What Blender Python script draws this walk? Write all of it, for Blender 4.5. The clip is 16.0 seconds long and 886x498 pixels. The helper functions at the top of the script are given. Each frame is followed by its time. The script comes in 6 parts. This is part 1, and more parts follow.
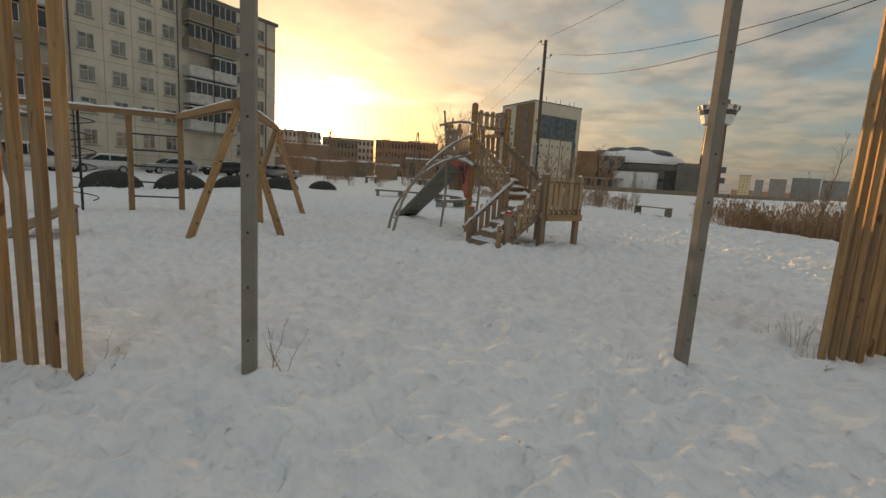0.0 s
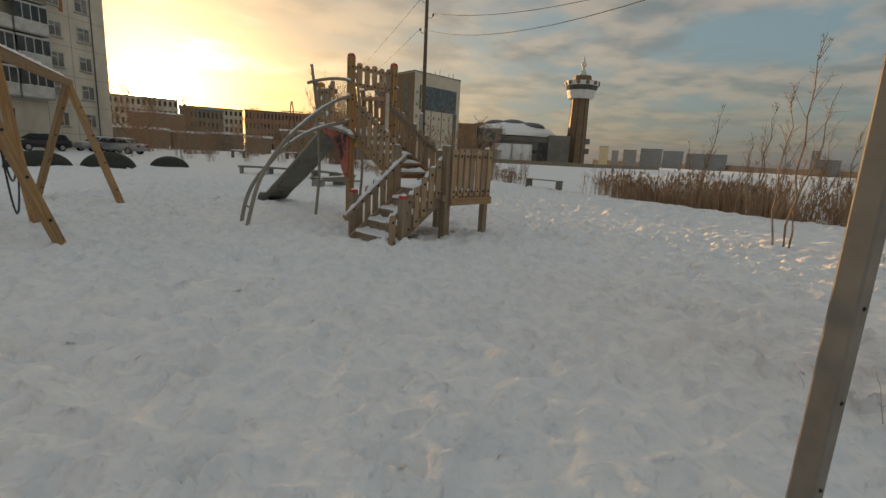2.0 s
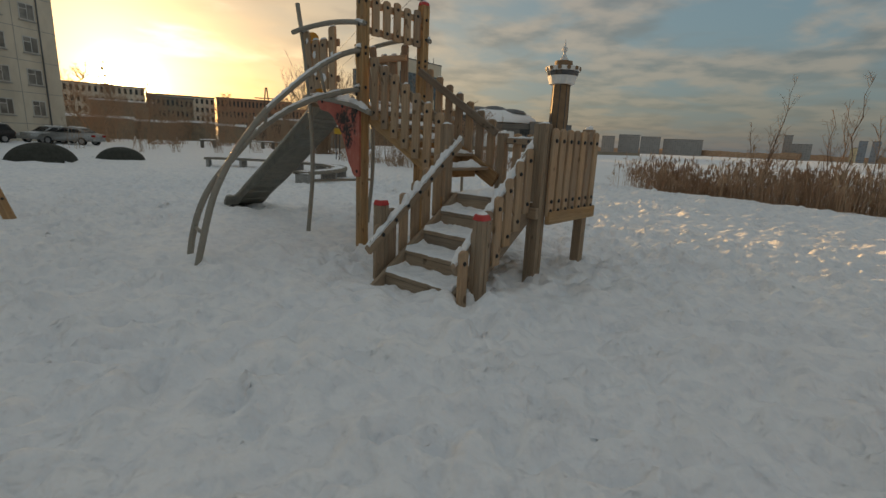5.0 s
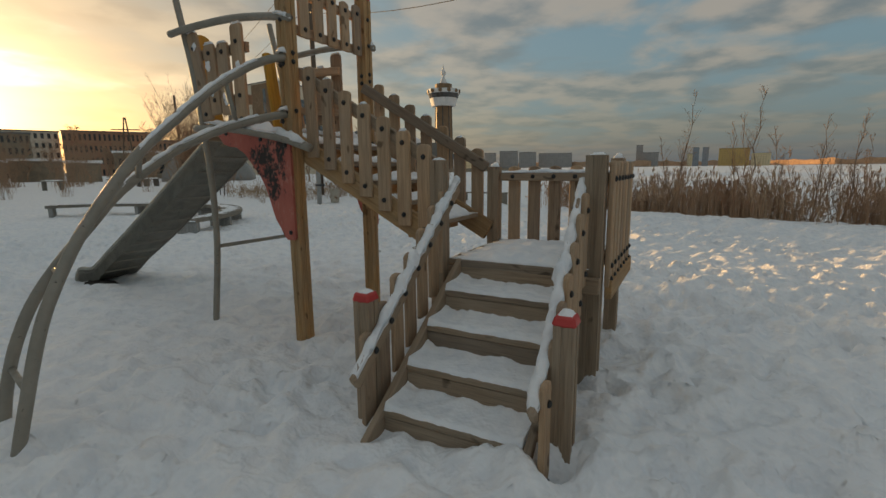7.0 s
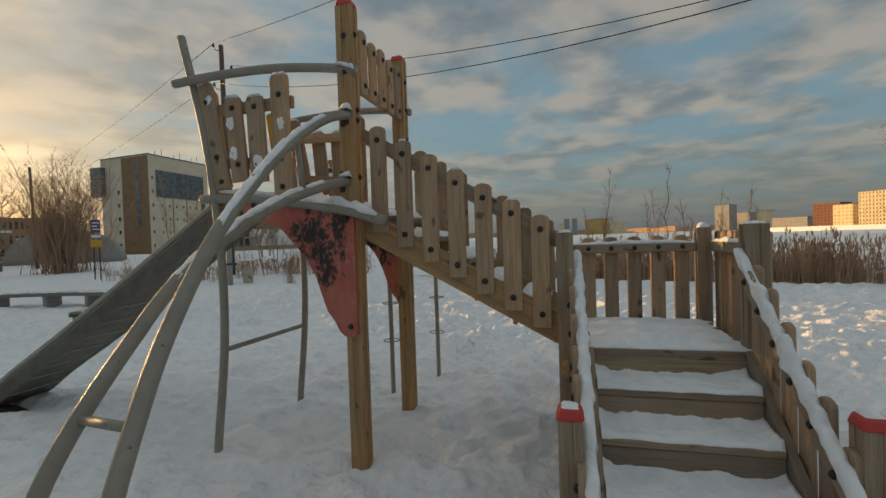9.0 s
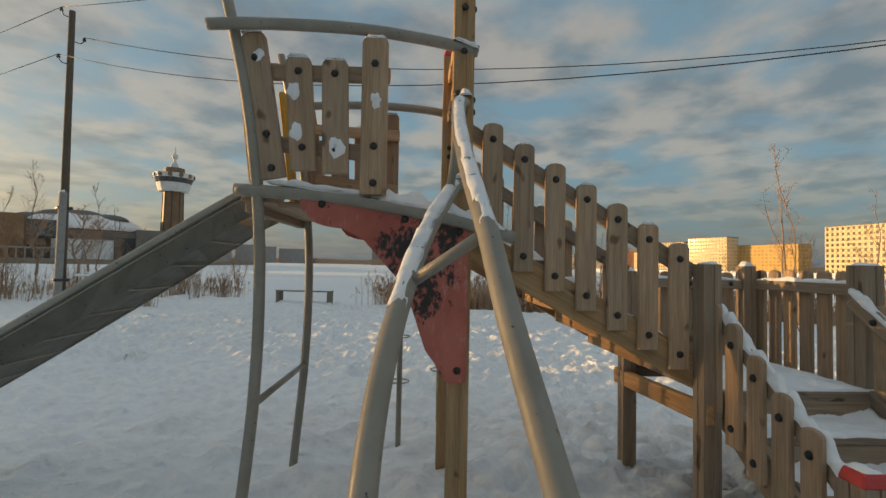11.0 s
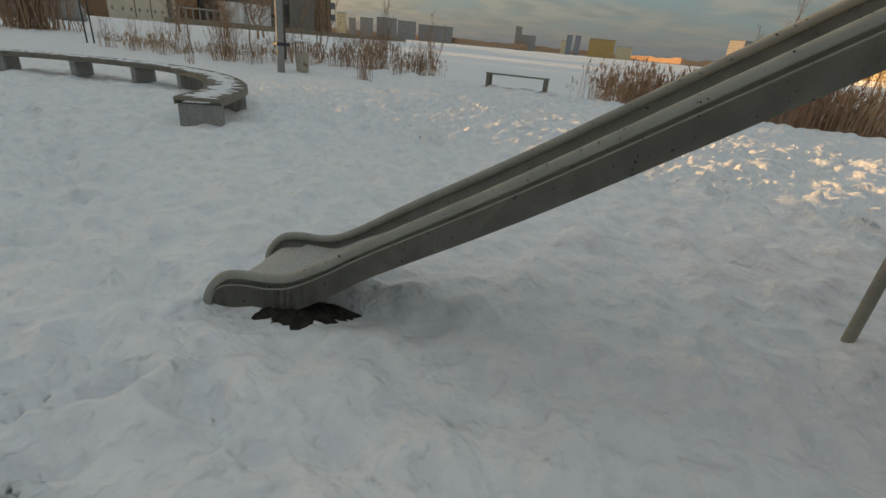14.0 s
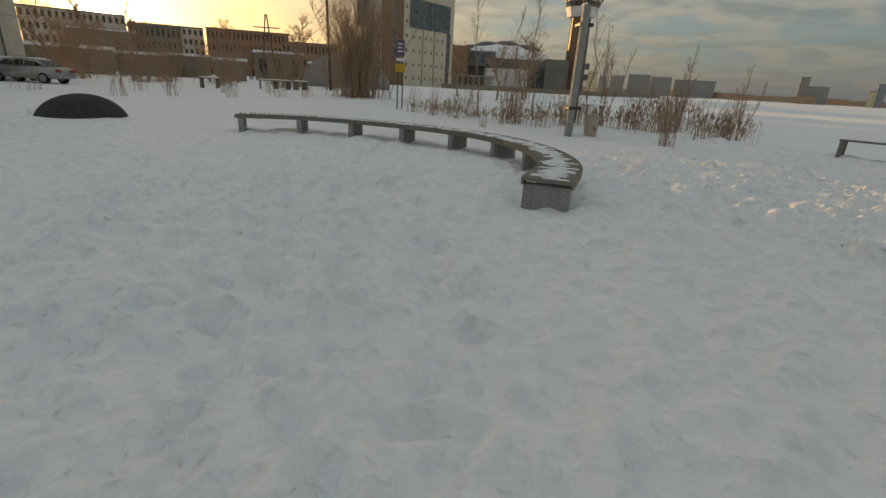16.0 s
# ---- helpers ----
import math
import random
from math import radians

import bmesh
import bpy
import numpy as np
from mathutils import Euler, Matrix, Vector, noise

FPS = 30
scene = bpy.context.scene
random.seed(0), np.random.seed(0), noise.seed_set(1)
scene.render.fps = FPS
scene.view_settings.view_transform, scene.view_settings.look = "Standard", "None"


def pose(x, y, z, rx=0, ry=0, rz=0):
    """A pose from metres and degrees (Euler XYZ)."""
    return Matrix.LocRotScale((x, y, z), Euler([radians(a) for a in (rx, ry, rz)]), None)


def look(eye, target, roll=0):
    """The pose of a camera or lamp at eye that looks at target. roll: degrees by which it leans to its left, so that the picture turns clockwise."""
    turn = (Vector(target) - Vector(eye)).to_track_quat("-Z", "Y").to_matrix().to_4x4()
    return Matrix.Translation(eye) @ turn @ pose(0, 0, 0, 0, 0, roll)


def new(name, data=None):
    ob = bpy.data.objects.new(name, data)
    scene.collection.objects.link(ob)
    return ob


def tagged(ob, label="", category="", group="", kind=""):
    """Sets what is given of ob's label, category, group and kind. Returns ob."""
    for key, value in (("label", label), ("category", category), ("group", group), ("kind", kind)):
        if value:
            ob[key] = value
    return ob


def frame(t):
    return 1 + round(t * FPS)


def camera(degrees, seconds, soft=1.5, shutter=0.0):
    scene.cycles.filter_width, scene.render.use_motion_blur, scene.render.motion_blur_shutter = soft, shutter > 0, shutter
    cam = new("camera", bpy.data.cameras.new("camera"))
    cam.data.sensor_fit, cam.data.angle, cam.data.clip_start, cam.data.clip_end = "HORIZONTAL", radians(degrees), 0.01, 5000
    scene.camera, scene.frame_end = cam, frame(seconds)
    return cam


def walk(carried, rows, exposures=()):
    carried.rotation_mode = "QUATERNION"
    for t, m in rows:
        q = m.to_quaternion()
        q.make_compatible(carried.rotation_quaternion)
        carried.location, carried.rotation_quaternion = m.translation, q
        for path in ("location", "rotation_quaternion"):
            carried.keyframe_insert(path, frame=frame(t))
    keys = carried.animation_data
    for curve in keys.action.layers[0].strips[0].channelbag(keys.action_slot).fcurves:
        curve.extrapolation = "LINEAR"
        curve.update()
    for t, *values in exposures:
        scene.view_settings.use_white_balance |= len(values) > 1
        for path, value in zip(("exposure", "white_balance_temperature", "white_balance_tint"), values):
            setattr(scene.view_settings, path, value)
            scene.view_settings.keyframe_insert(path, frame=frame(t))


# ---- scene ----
cam = camera(87.2, 16.0)
PATH = [
    (0, (1.07, 0.116, 1.369), (0.687, 2.055, 1.061), 3.6),
    (0.5, (0.986, 0.697, 1.347), (0.875, 2.675, 1.068), 3.3),
    (1, (0.949, 1.245, 1.382), (1.09, 3.217, 1.081), 3.4),
    (1.5, (0.879, 1.862, 1.389), (0.993, 3.826, 1.029), 3.0),
    (2, (0.774, 2.417, 1.383), (0.877, 4.376, 0.991), 3.1),
    (2.5, (0.671, 3.008, 1.384), (0.795, 4.965, 0.992), 3.8),
    (3, (0.519, 3.489, 1.376), (0.612, 5.441, 0.952), 3.2),
    (3.5, (0.391, 4.078, 1.308), (0.424, 6.025, 0.853), 2.2),
    (4, (0.204, 4.646, 1.312), (0.263, 6.603, 0.904), 2.3),
    (4.2, (0.121, 4.857, 1.304), (0.203, 6.811, 0.887), 2.1),
    (6.5, (-0.609, 7.228, 1.406), (-0.127, 9.119, 0.967), 2.0),
    (7, (-0.754, 7.615, 1.469), (-0.136, 9.487, 1.128), -0.6),
    (7.5, (-0.958, 7.945, 1.476), (-0.228, 9.792, 1.241), -1.1),
    (8, (-1.245, 8.236, 1.475), (-0.395, 10.041, 1.345), -0.6),
    (8.5, (-1.554, 8.572, 1.471), (-0.621, 10.34, 1.416), -1.4),
    (9, (-1.879, 8.826, 1.513), (-0.832, 10.53, 1.471), -1.9),
    (9.5, (-2.115, 9.234, 1.489), (-0.987, 10.885, 1.469), -2.3),
    (9.7, (-2.185, 9.38, 1.516), (-1.032, 11.014, 1.5), -1.9),
    (11.8, (-3.001, 11.018, 1.451), (-1.332, 12.119, 1.515), 0.7),
    (12, (-3.044, 11.2, 1.44), (-1.365, 12.285, 1.484), 0.4),
    (12.5, (-3.217, 11.626, 1.405), (-1.557, 12.74, 1.356), 0.5),
    (13, (-3.405, 12.058, 1.363), (-1.942, 13.359, 0.952), 2.6),
    (13.5, (-3.655, 12.523, 1.324), (-2.376, 13.919, 0.682), 5.4),
    (14, (-3.862, 13.013, 1.26), (-2.809, 14.509, 0.453), 5.3),
    (14.5, (-4.05, 13.515, 1.276), (-3.381, 15.206, 0.445), 3.0),
    (15, (-4.251, 13.956, 1.289), (-3.816, 15.777, 0.587), 4.2),
    (15.5, (-4.456, 14.415, 1.307), (-4.151, 16.27, 0.625), 3.7),
    (16, (-4.698, 14.892, 1.288), (-4.492, 16.765, 0.619), 3.2),
]
EXPOSURES = [(0.0, 0.03, 8900, 16), (4.0, -0.27, 8500, 14), (9.0, -0.08, 7900, 11), (12.5, 0.07, 7500, 10), (14.5, 0.06, 8400, 13), (16.0, -0.05, 8500, 13)]
walk(cam, [(t, look(eye, target, roll)) for t, eye, target, roll in PATH], EXPOSURES)
SUN_AZ = radians(28.3)      # from +y towards -x
SUN_EL = radians(4.4)
SUN_DIR = Vector((-math.sin(SUN_AZ) * math.cos(SUN_EL), math.cos(SUN_AZ) * math.cos(SUN_EL), math.sin(SUN_EL)))


# ---- world and sun ----
def make_world():
    w = bpy.data.worlds.new("winter_sky")
    scene.world = w
    w.use_nodes = True
    nt = w.node_tree
    nt.nodes.clear()
    N, L = nt.nodes.new, nt.links.new

    def math_node(op, a, b=None, clamp=False):
        n = N("ShaderNodeMath")
        n.operation, n.use_clamp = op, clamp
        for i, v in enumerate((a, b)):
            if v is None:
                continue
            if isinstance(v, (int, float)):
                n.inputs[i].default_value = v
            else:
                L(v, n.inputs[i])
        return n.outputs[0]

    def ramp(fac, stops, interp="EASE"):
        n = N("ShaderNodeValToRGB")
        n.color_ramp.interpolation = interp
        while len(n.color_ramp.elements) < len(stops):
            n.color_ramp.elements.new(0.5)
        for e, (p, c) in zip(n.color_ramp.elements, stops):
            e.position, e.color = p, (*c, 1) if len(c) == 3 else c
        L(fac, n.inputs[0])
        return n.outputs[0]

    def mix(fac, a, b, kind="MIX"):
        n = N("ShaderNodeMix")
        n.data_type, n.blend_type = "RGBA", kind
        for i, v in ((0, fac), (6, a), (7, b)):
            if isinstance(v, (int, float)):
                n.inputs[i].default_value = v
            elif isinstance(v, tuple):
                n.inputs[i].default_value = (*v, 1)
            else:
                L(v, n.inputs[i])
        return n.outputs[2]

    tc = N("ShaderNodeTexCoord")
    sep = N("ShaderNodeSeparateXYZ")
    L(tc.outputs["Generated"], sep.inputs[0])
    sky = N("ShaderNodeTexSky")
    sky.sky_type, sky.sun_disc = "NISHITA", False
    sky.sun_elevation, sky.sun_rotation = SUN_EL, -SUN_AZ
    sky.air_density, sky.dust_density, sky.ozone_density = 1.0, 2.0, 2.0
    dot = N("ShaderNodeVectorMath")
    dot.operation = "DOT_PRODUCT"
    L(tc.outputs["Generated"], dot.inputs[0])
    dot.inputs[1].default_value = SUN_DIR
    d = math_node("MAXIMUM", dot.outputs["Value"], 0.0)
    # cloud sheet seen in perspective
    zc = math_node("ADD", math_node("MAXIMUM", sep.outputs[2], 0.0), 0.13)
    comb = N("ShaderNodeCombineXYZ")
    L(math_node("DIVIDE", sep.outputs[0], zc), comb.inputs[0])
    L(math_node("DIVIDE", sep.outputs[1], zc), comb.inputs[1])
    n1 = N("ShaderNodeTexNoise")
    n1.inputs["Scale"].default_value, n1.inputs["Detail"].default_value = 1.55, 8
    n1.inputs["Roughness"].default_value, n1.inputs["Distortion"].default_value = 0.52, 0.25
    L(comb.outputs[0], n1.inputs["Vector"])
    n2 = N("ShaderNodeTexNoise")
    n2.inputs["Scale"].default_value, n2.inputs["Detail"].default_value = 3.1, 6
    map2 = N("ShaderNodeMapping")
    map2.inputs["Location"].default_value = (5.3, 2.1, 1.0)
    L(comb.outputs[0], map2.inputs[0])
    L(map2.outputs[0], n2.inputs["Vector"])
    cover = ramp(n1.outputs["Fac"], [(0.36, (0, 0, 0)), (0.56, (1, 1, 1))])
    thick = ramp(n2.outputs["Fac"], [(0.38, (0, 0, 0)), (0.66, (1, 1, 1))])
    near = math_node("POWER", d, 8.0)
    nearer = math_node("POWER", d, 26.0)
    clear = mix(near, CLEAR_FAR, CLEAR_NEAR)
    lit = mix(near, LIT_FAR, LIT_NEAR)
    shade = mix(near, SHADE_FAR, SHADE_NEAR)
    cloud = mix(thick, lit, shade)
    col = mix(cover, clear, cloud)
    # slate haze low down, away from the sun
    low = ramp(sep.outputs[2], [(0.0, (1, 1, 1)), (0.24, (0, 0, 0))])
    lowfac = math_node("MULTIPLY", low, math_node("SUBTRACT", 1.0, math_node("POWER", d, 3.0)), True)
    col = mix(math_node("MULTIPLY", lowfac, 0.9), col, HAZE)
    bright = mix(1.0, mix(nearer, (0, 0, 0), GLOW_WIDE), mix(math_node("POWER", d, 160.0), (0, 0, 0), GLOW_MID), "ADD")
    # banks of cloud hold back part of the glow
    n3 = N("ShaderNodeTexNoise")
    n3.inputs["Scale"].default_value, n3.inputs["Detail"].default_value = 1.0, 7
    map3 = N("ShaderNodeMapping")
    map3.inputs["Scale"].default_value = (3.6, 3.6, 15.0)
    map3.inputs["Location"].default_value = (4.1, 7.3, 0.9)
    L(tc.outputs["Generated"], map3.inputs[0])
    L(map3.outputs[0], n3.inputs["Vector"])
    banks = ramp(n3.outputs["Fac"], [(0.28, (0, 0, 0)), (0.50, (0.9, 0.9, 0.9))])
    bright = mix(banks, bright, mix(1.0, bright, (0.24, 0.22, 0.22), "MULTIPLY"))
    col = mix(math_node("MULTIPLY", banks, near), col, SHADE_NEAR)
    bright = mix(1.0, bright, mix(math_node("POWER", d, 2600.0), (0, 0, 0), GLOW_CORE), "ADD")
    col = mix(1.0, col, bright, "ADD")
    # an overcast dome is brightest overhead
    zen = ramp(sep.outputs[2], [(0.42, (0.66, 0.66, 0.66)), (0.85, (1.0, 1.0, 1.0))])
    col = mix(1.0, col, zen, "MULTIPLY")
    b1, b2, out = N("ShaderNodeBackground"), N("ShaderNodeBackground"), N("ShaderNodeOutputWorld")
    L(sky.outputs[0], b1.inputs[0])
    b1.inputs[1].default_value = 0.06
    L(col, b2.inputs[0])
    b2.inputs[1].default_value = CLOUD_STRENGTH
    add = N("ShaderNodeAddShader")
    L(b1.outputs[0], add.inputs[0])
    L(b2.outputs[0], add.inputs[1])
    L(add.outputs[0], out.inputs[0])


CLEAR_FAR, CLEAR_NEAR = (0.125, 0.235, 0.335), (0.38, 0.46, 0.49)
LIT_FAR, LIT_NEAR = (0.30, 0.303, 0.306), (0.74, 0.675, 0.54)
SHADE_FAR, SHADE_NEAR = (0.12, 0.165, 0.21), (0.27, 0.265, 0.25)
HAZE = (0.10, 0.142, 0.19)
GLOW_WIDE, GLOW_MID, GLOW_CORE = (0.42, 0.36, 0.24), (5.0, 4.3, 2.9), (90.0, 72.0, 40.0)
CLOUD_STRENGTH = 1.5
make_world()
sun_data = bpy.data.lights.new("sun", "SUN")
sun_data.energy, sun_data.angle, sun_data.color = 5.0, radians(0.53), (1.0, 0.64, 0.30)
sun = new("sun", sun_data)
sun.matrix_world = look((0, 0, 60), (-SUN_DIR.x, -SUN_DIR.y, 60 - SUN_DIR.z))


# ---- materials ----
class Mat:
    """A small builder for node materials."""

    def __init__(self, name, rough=0.8, metal=0.0, spec=0.5):
        self.m = bpy.data.materials.new(name)
        self.m.use_nodes = True
        self.nt = self.m.node_tree
        self.b = self.nt.nodes["Principled BSDF"]
        self.b.inputs["Roughness"].default_value = rough
        self.b.inputs["Metallic"].default_value = metal
        self.b.inputs["Specular IOR Level"].default_value = spec
        self.tc = self.nt.nodes.new("ShaderNodeTexCoord")

    def mapped(self, scale, world=False):
        n = self.nt.nodes.new("ShaderNodeMapping")
        n.inputs["Scale"].default_value = scale if isinstance(scale, tuple) else (scale,) * 3
        if world:
            g = self.nt.nodes.new("ShaderNodeNewGeometry")
            self.nt.links.new(g.outputs["Position"], n.inputs[0])
        else:
            info = self.nt.nodes.new("ShaderNodeObjectInfo")
            add = self.nt.nodes.new("ShaderNodeVectorMath")
            mul = self.nt.nodes.new("ShaderNodeVectorMath")
            mul.operation = "SCALE"
            mul.inputs[0].default_value = (31.0, 17.0, 23.0)
            self.nt.links.new(info.outputs["Random"], mul.inputs["Scale"])
            self.nt.links.new(self.tc.outputs["Object"], add.inputs[0])
            self.nt.links.new(mul.outputs[0], add.inputs[1])
            self.nt.links.new(add.outputs[0], n.inputs[0])
        return n.outputs[0]

    def noise(self, scale, detail=4.0, rough=0.55, world=False, distortion=0.0):
        n = self.nt.nodes.new("ShaderNodeTexNoise")
        n.inputs["Scale"].default_value = 1.0
        n.inputs["Detail"].default_value, n.inputs["Roughness"].default_value = detail, rough
        n.inputs["Distortion"].default_value = distortion
        self.nt.links.new(self.mapped(scale, world), n.inputs["Vector"])
        return n.outputs["Fac"]

    def ramp(self, fac, stops, interp="LINEAR"):
        n = self.nt.nodes.new("ShaderNodeValToRGB")
        n.color_ramp.interpolation = interp
        while len(n.color_ramp.elements) < len(stops):
            n.color_ramp.elements.new(0.5)
        for e, (p, c) in zip(n.color_ramp.elements, stops):
            e.position, e.color = p, (*c, 1)
        self.nt.links.new(fac, n.inputs[0])
        return n.outputs[0]

    def mix(self, fac, a, b, kind="MIX"):
        n = self.nt.nodes.new("ShaderNodeMix")
        n.data_type, n.blend_type = "RGBA", kind
        for i, v in ((0, fac), (6, a), (7, b)):
            if isinstance(v, (int, float)):
                n.inputs[i].default_value = v
            elif isinstance(v, tuple):
                n.inputs[i].default_value = (*v, 1)
            else:
                self.nt.links.new(v, n.inputs[i])
        return n.outputs[2]

    def random(self):
        return self.nt.nodes.new("ShaderNodeObjectInfo").outputs["Random"]

    def island(self):
        return self.nt.nodes.new("ShaderNodeNewGeometry").outputs["Random Per Island"]

    def color(self, socket):
        self.nt.links.new(socket, self.b.inputs["Base Color"])
        return self

    def bump(self, fac, strength=0.3, dist=0.01):
        n = self.nt.nodes.new("ShaderNodeBump")
        n.inputs["Strength"].default_value, n.inputs["Distance"].default_value = strength, dist
        self.nt.links.new(fac, n.inputs["Height"])
        if self.b.inputs["Normal"].is_linked:
            self.nt.links.new(self.b.inputs["Normal"].links[0].from_socket, n.inputs["Normal"])
        self.nt.links.new(n.outputs[0], self.b.inputs["Normal"])
        return self

    def rough(self, fac, lo, hi):
        self.nt.links.new(self.ramp(fac, [(0.3, (lo,) * 3), (0.7, (hi,) * 3)]), self.b.inputs["Roughness"])
        return self


WHITE, BLACK = (1, 1, 1), (0, 0, 0)


def wood_mat(name, pale, dark, grey, greyness):
    """Weathered timber, the grain along local z."""
    m = Mat(name, 0.78, 0, 0.3)
    grain = m.noise((34, 34, 1.6), 5, 0.6, distortion=0.4)
    fine = m.noise((170, 170, 5), 3, 0.6)
    blot = m.noise((4, 4, 1.7), 4, 0.6)
    base = m.mix(m.ramp(grain, [(0.36, BLACK), (0.66, WHITE)]), pale, dark)
    base = m.mix(m.ramp(blot, [(0.5 - greyness * 0.5, BLACK), (0.95 - greyness * 0.5, (0.85,) * 3)]), base, grey)
    base = m.mix(m.ramp(fine, [(0.35, (0.35,) * 3), (0.55, BLACK)]), base, tuple(c * 0.45 for c in dark))
    knot = m.noise((13, 13, 6.5), 1, 0.4)
    base = m.mix(m.ramp(knot, [(0.70, BLACK), (0.76, (0.8,) * 3)]), base, tuple(c * 0.35 for c in dark))
    tint = m.ramp(m.random(), [(0.0, (0.74, 0.74, 0.76)), (0.5, (1.0, 0.97, 0.92)), (1.0, (1.15, 1.08, 1.0))])
    m.color(m.mix(1.0, base, tint, "MULTIPLY"))
    return m.bump(grain, 0.35, 0.004).bump(fine, 0.3, 0.002).m


WOOD_POST = wood_mat("post_pine", (0.56, 0.35, 0.17), (0.36, 0.20, 0.09), (0.34, 0.27, 0.19), 0.28)
WOOD_PLANK = wood_mat("plank_pine", (0.58, 0.405, 0.26), (0.36, 0.225, 0.13), (0.38, 0.30, 0.235), 0.5)
WOOD_GREY = wood_mat("grey_timber", (0.38, 0.285, 0.20), (0.22, 0.155, 0.105), (0.33, 0.27, 0.215), 0.6)
WOOD_FENCE = wood_mat("fence_larch", (0.52, 0.33, 0.17), (0.35, 0.19, 0.085), (0.30, 0.23, 0.17), 0.22)
WOOD_YELLOW = wood_mat("yellow_varnished_pine", (0.74, 0.42, 0.075), (0.58, 0.29, 0.045), (0.50, 0.29, 0.10), 0.15)
WOOD_BENCH = wood_mat("bench_timber", (0.27, 0.24, 0.20), (0.15, 0.13, 0.105), (0.24, 0.225, 0.20), 0.8)
WOOD_POLE = wood_mat("pole_timber", (0.17, 0.12, 0.085), (0.09, 0.062, 0.045), (0.14, 0.12, 0.10), 0.5)


def painted_mat(name, col, dark, rough=0.42, metal=0.0, chips=0.66):
    m = Mat(name, rough, metal, 0.5)
    a = m.noise(7, 5, 0.6)
    b = m.noise(46, 4, 0.6)
    base = m.mix(m.ramp(a, [(0.35, BLACK), (0.7, (0.8,) * 3)]), col, tuple(c * 0.74 for c in col))
    base = m.mix(m.ramp(b, [(chips, BLACK), (chips + 0.05, WHITE)]), base, dark)
    m.color(base)
    return m.rough(a, rough - 0.08, rough + 0.18).bump(b, 0.08, 0.002).m


PIPE = painted_mat("grey_pipe_paint", (0.30, 0.275, 0.23), (0.07, 0.06, 0.05))
SLIDE = painted_mat("slide_grey_paint", (0.355, 0.345, 0.30), (0.02, 0.018, 0.016), 0.5, 0.0, 0.645)
POST_METAL = painted_mat("gate_post_paint", (0.26, 0.225, 0.185), (0.08, 0.06, 0.04), 0.55, 0.0, 0.74)
RED_CAP = painted_mat("red_cap_plastic", (0.60, 0.055, 0.05), (0.33, 0.03, 0.03), 0.45)
BOLT = painted_mat("black_bolt_cap", (0.02, 0.02, 0.02), (0.04, 0.04, 0.04), 0.4)
RUBBER = painted_mat("dark_rubber", (0.045, 0.047, 0.038), (0.09, 0.09, 0.08), 0.85, 0.0, 0.68)
TYRE = painted_mat("tyre_rubber", (0.02, 0.02, 0.02), (0.05, 0.05, 0.05), 0.85)
CHAIN = painted_mat("dark_chain_steel", (0.045, 0.045, 0.055), (0.09, 0.06, 0.04), 0.5, 0.4)
CABLE = painted_mat("cable_black", (0.02, 0.02, 0.022), (0.03, 0.03, 0.03), 0.6)
CONCRETE = painted_mat("grey_concrete", (0.33, 0.325, 0.31), (0.2, 0.195, 0.18), 0.85, 0.0, 0.6)
METAL_DARK = painted_mat("dark_sign_steel", (0.05, 0.05, 0.055), (0.1, 0.08, 0.06), 0.5)


def fin_mat():
    m = Mat("worn_red_panel", 0.6, 0, 0.4)
    fade = m.noise((5, 5, 3), 4, 0.6)
    base = m.mix(m.ramp(fade, [(0.35, BLACK), (0.65, WHITE)]), (0.52, 0.155, 0.115), (0.40, 0.10, 0.075))
    scuff = m.noise((9, 9, 6), 9, 0.78)
    mp = m.nt.nodes.new("ShaderNodeMapping")
    mp.inputs["Location"].default_value, mp.inputs["Scale"].default_value = (-0.62, 0.0, -3.55), (2.9, 0.0, 2.35)
    m.nt.links.new(m.tc.outputs["Object"], mp.inputs[0])
    ln = m.nt.nodes.new("ShaderNodeVectorMath")
    ln.operation = "LENGTH"
    m.nt.links.new(mp.outputs[0], ln.inputs[0])
    worn_at = m.ramp(ln.outputs["Value"], [(0.15, (0.20,) * 3), (1.0, (-0.08,) * 3)])
    total = m.mix(1.0, m.mix(1.0, (0, 0, 0), scuff, "ADD"), worn_at, "ADD")
    worn = m.ramp(total, [(0.605, BLACK), (0.655, WHITE)])
    base = m.mix(worn, base, (0.035, 0.028, 0.026))
    pale = m.noise((30, 30, 9), 4, 0.7)
    base = m.mix(m.ramp(pale, [(0.58, BLACK), (0.7, (0.45,) * 3)]), base, (0.55, 0.32, 0.26))
    m.color(base)
    return m.bump(scuff, 0.15, 0.002).m


FIN = fin_mat()


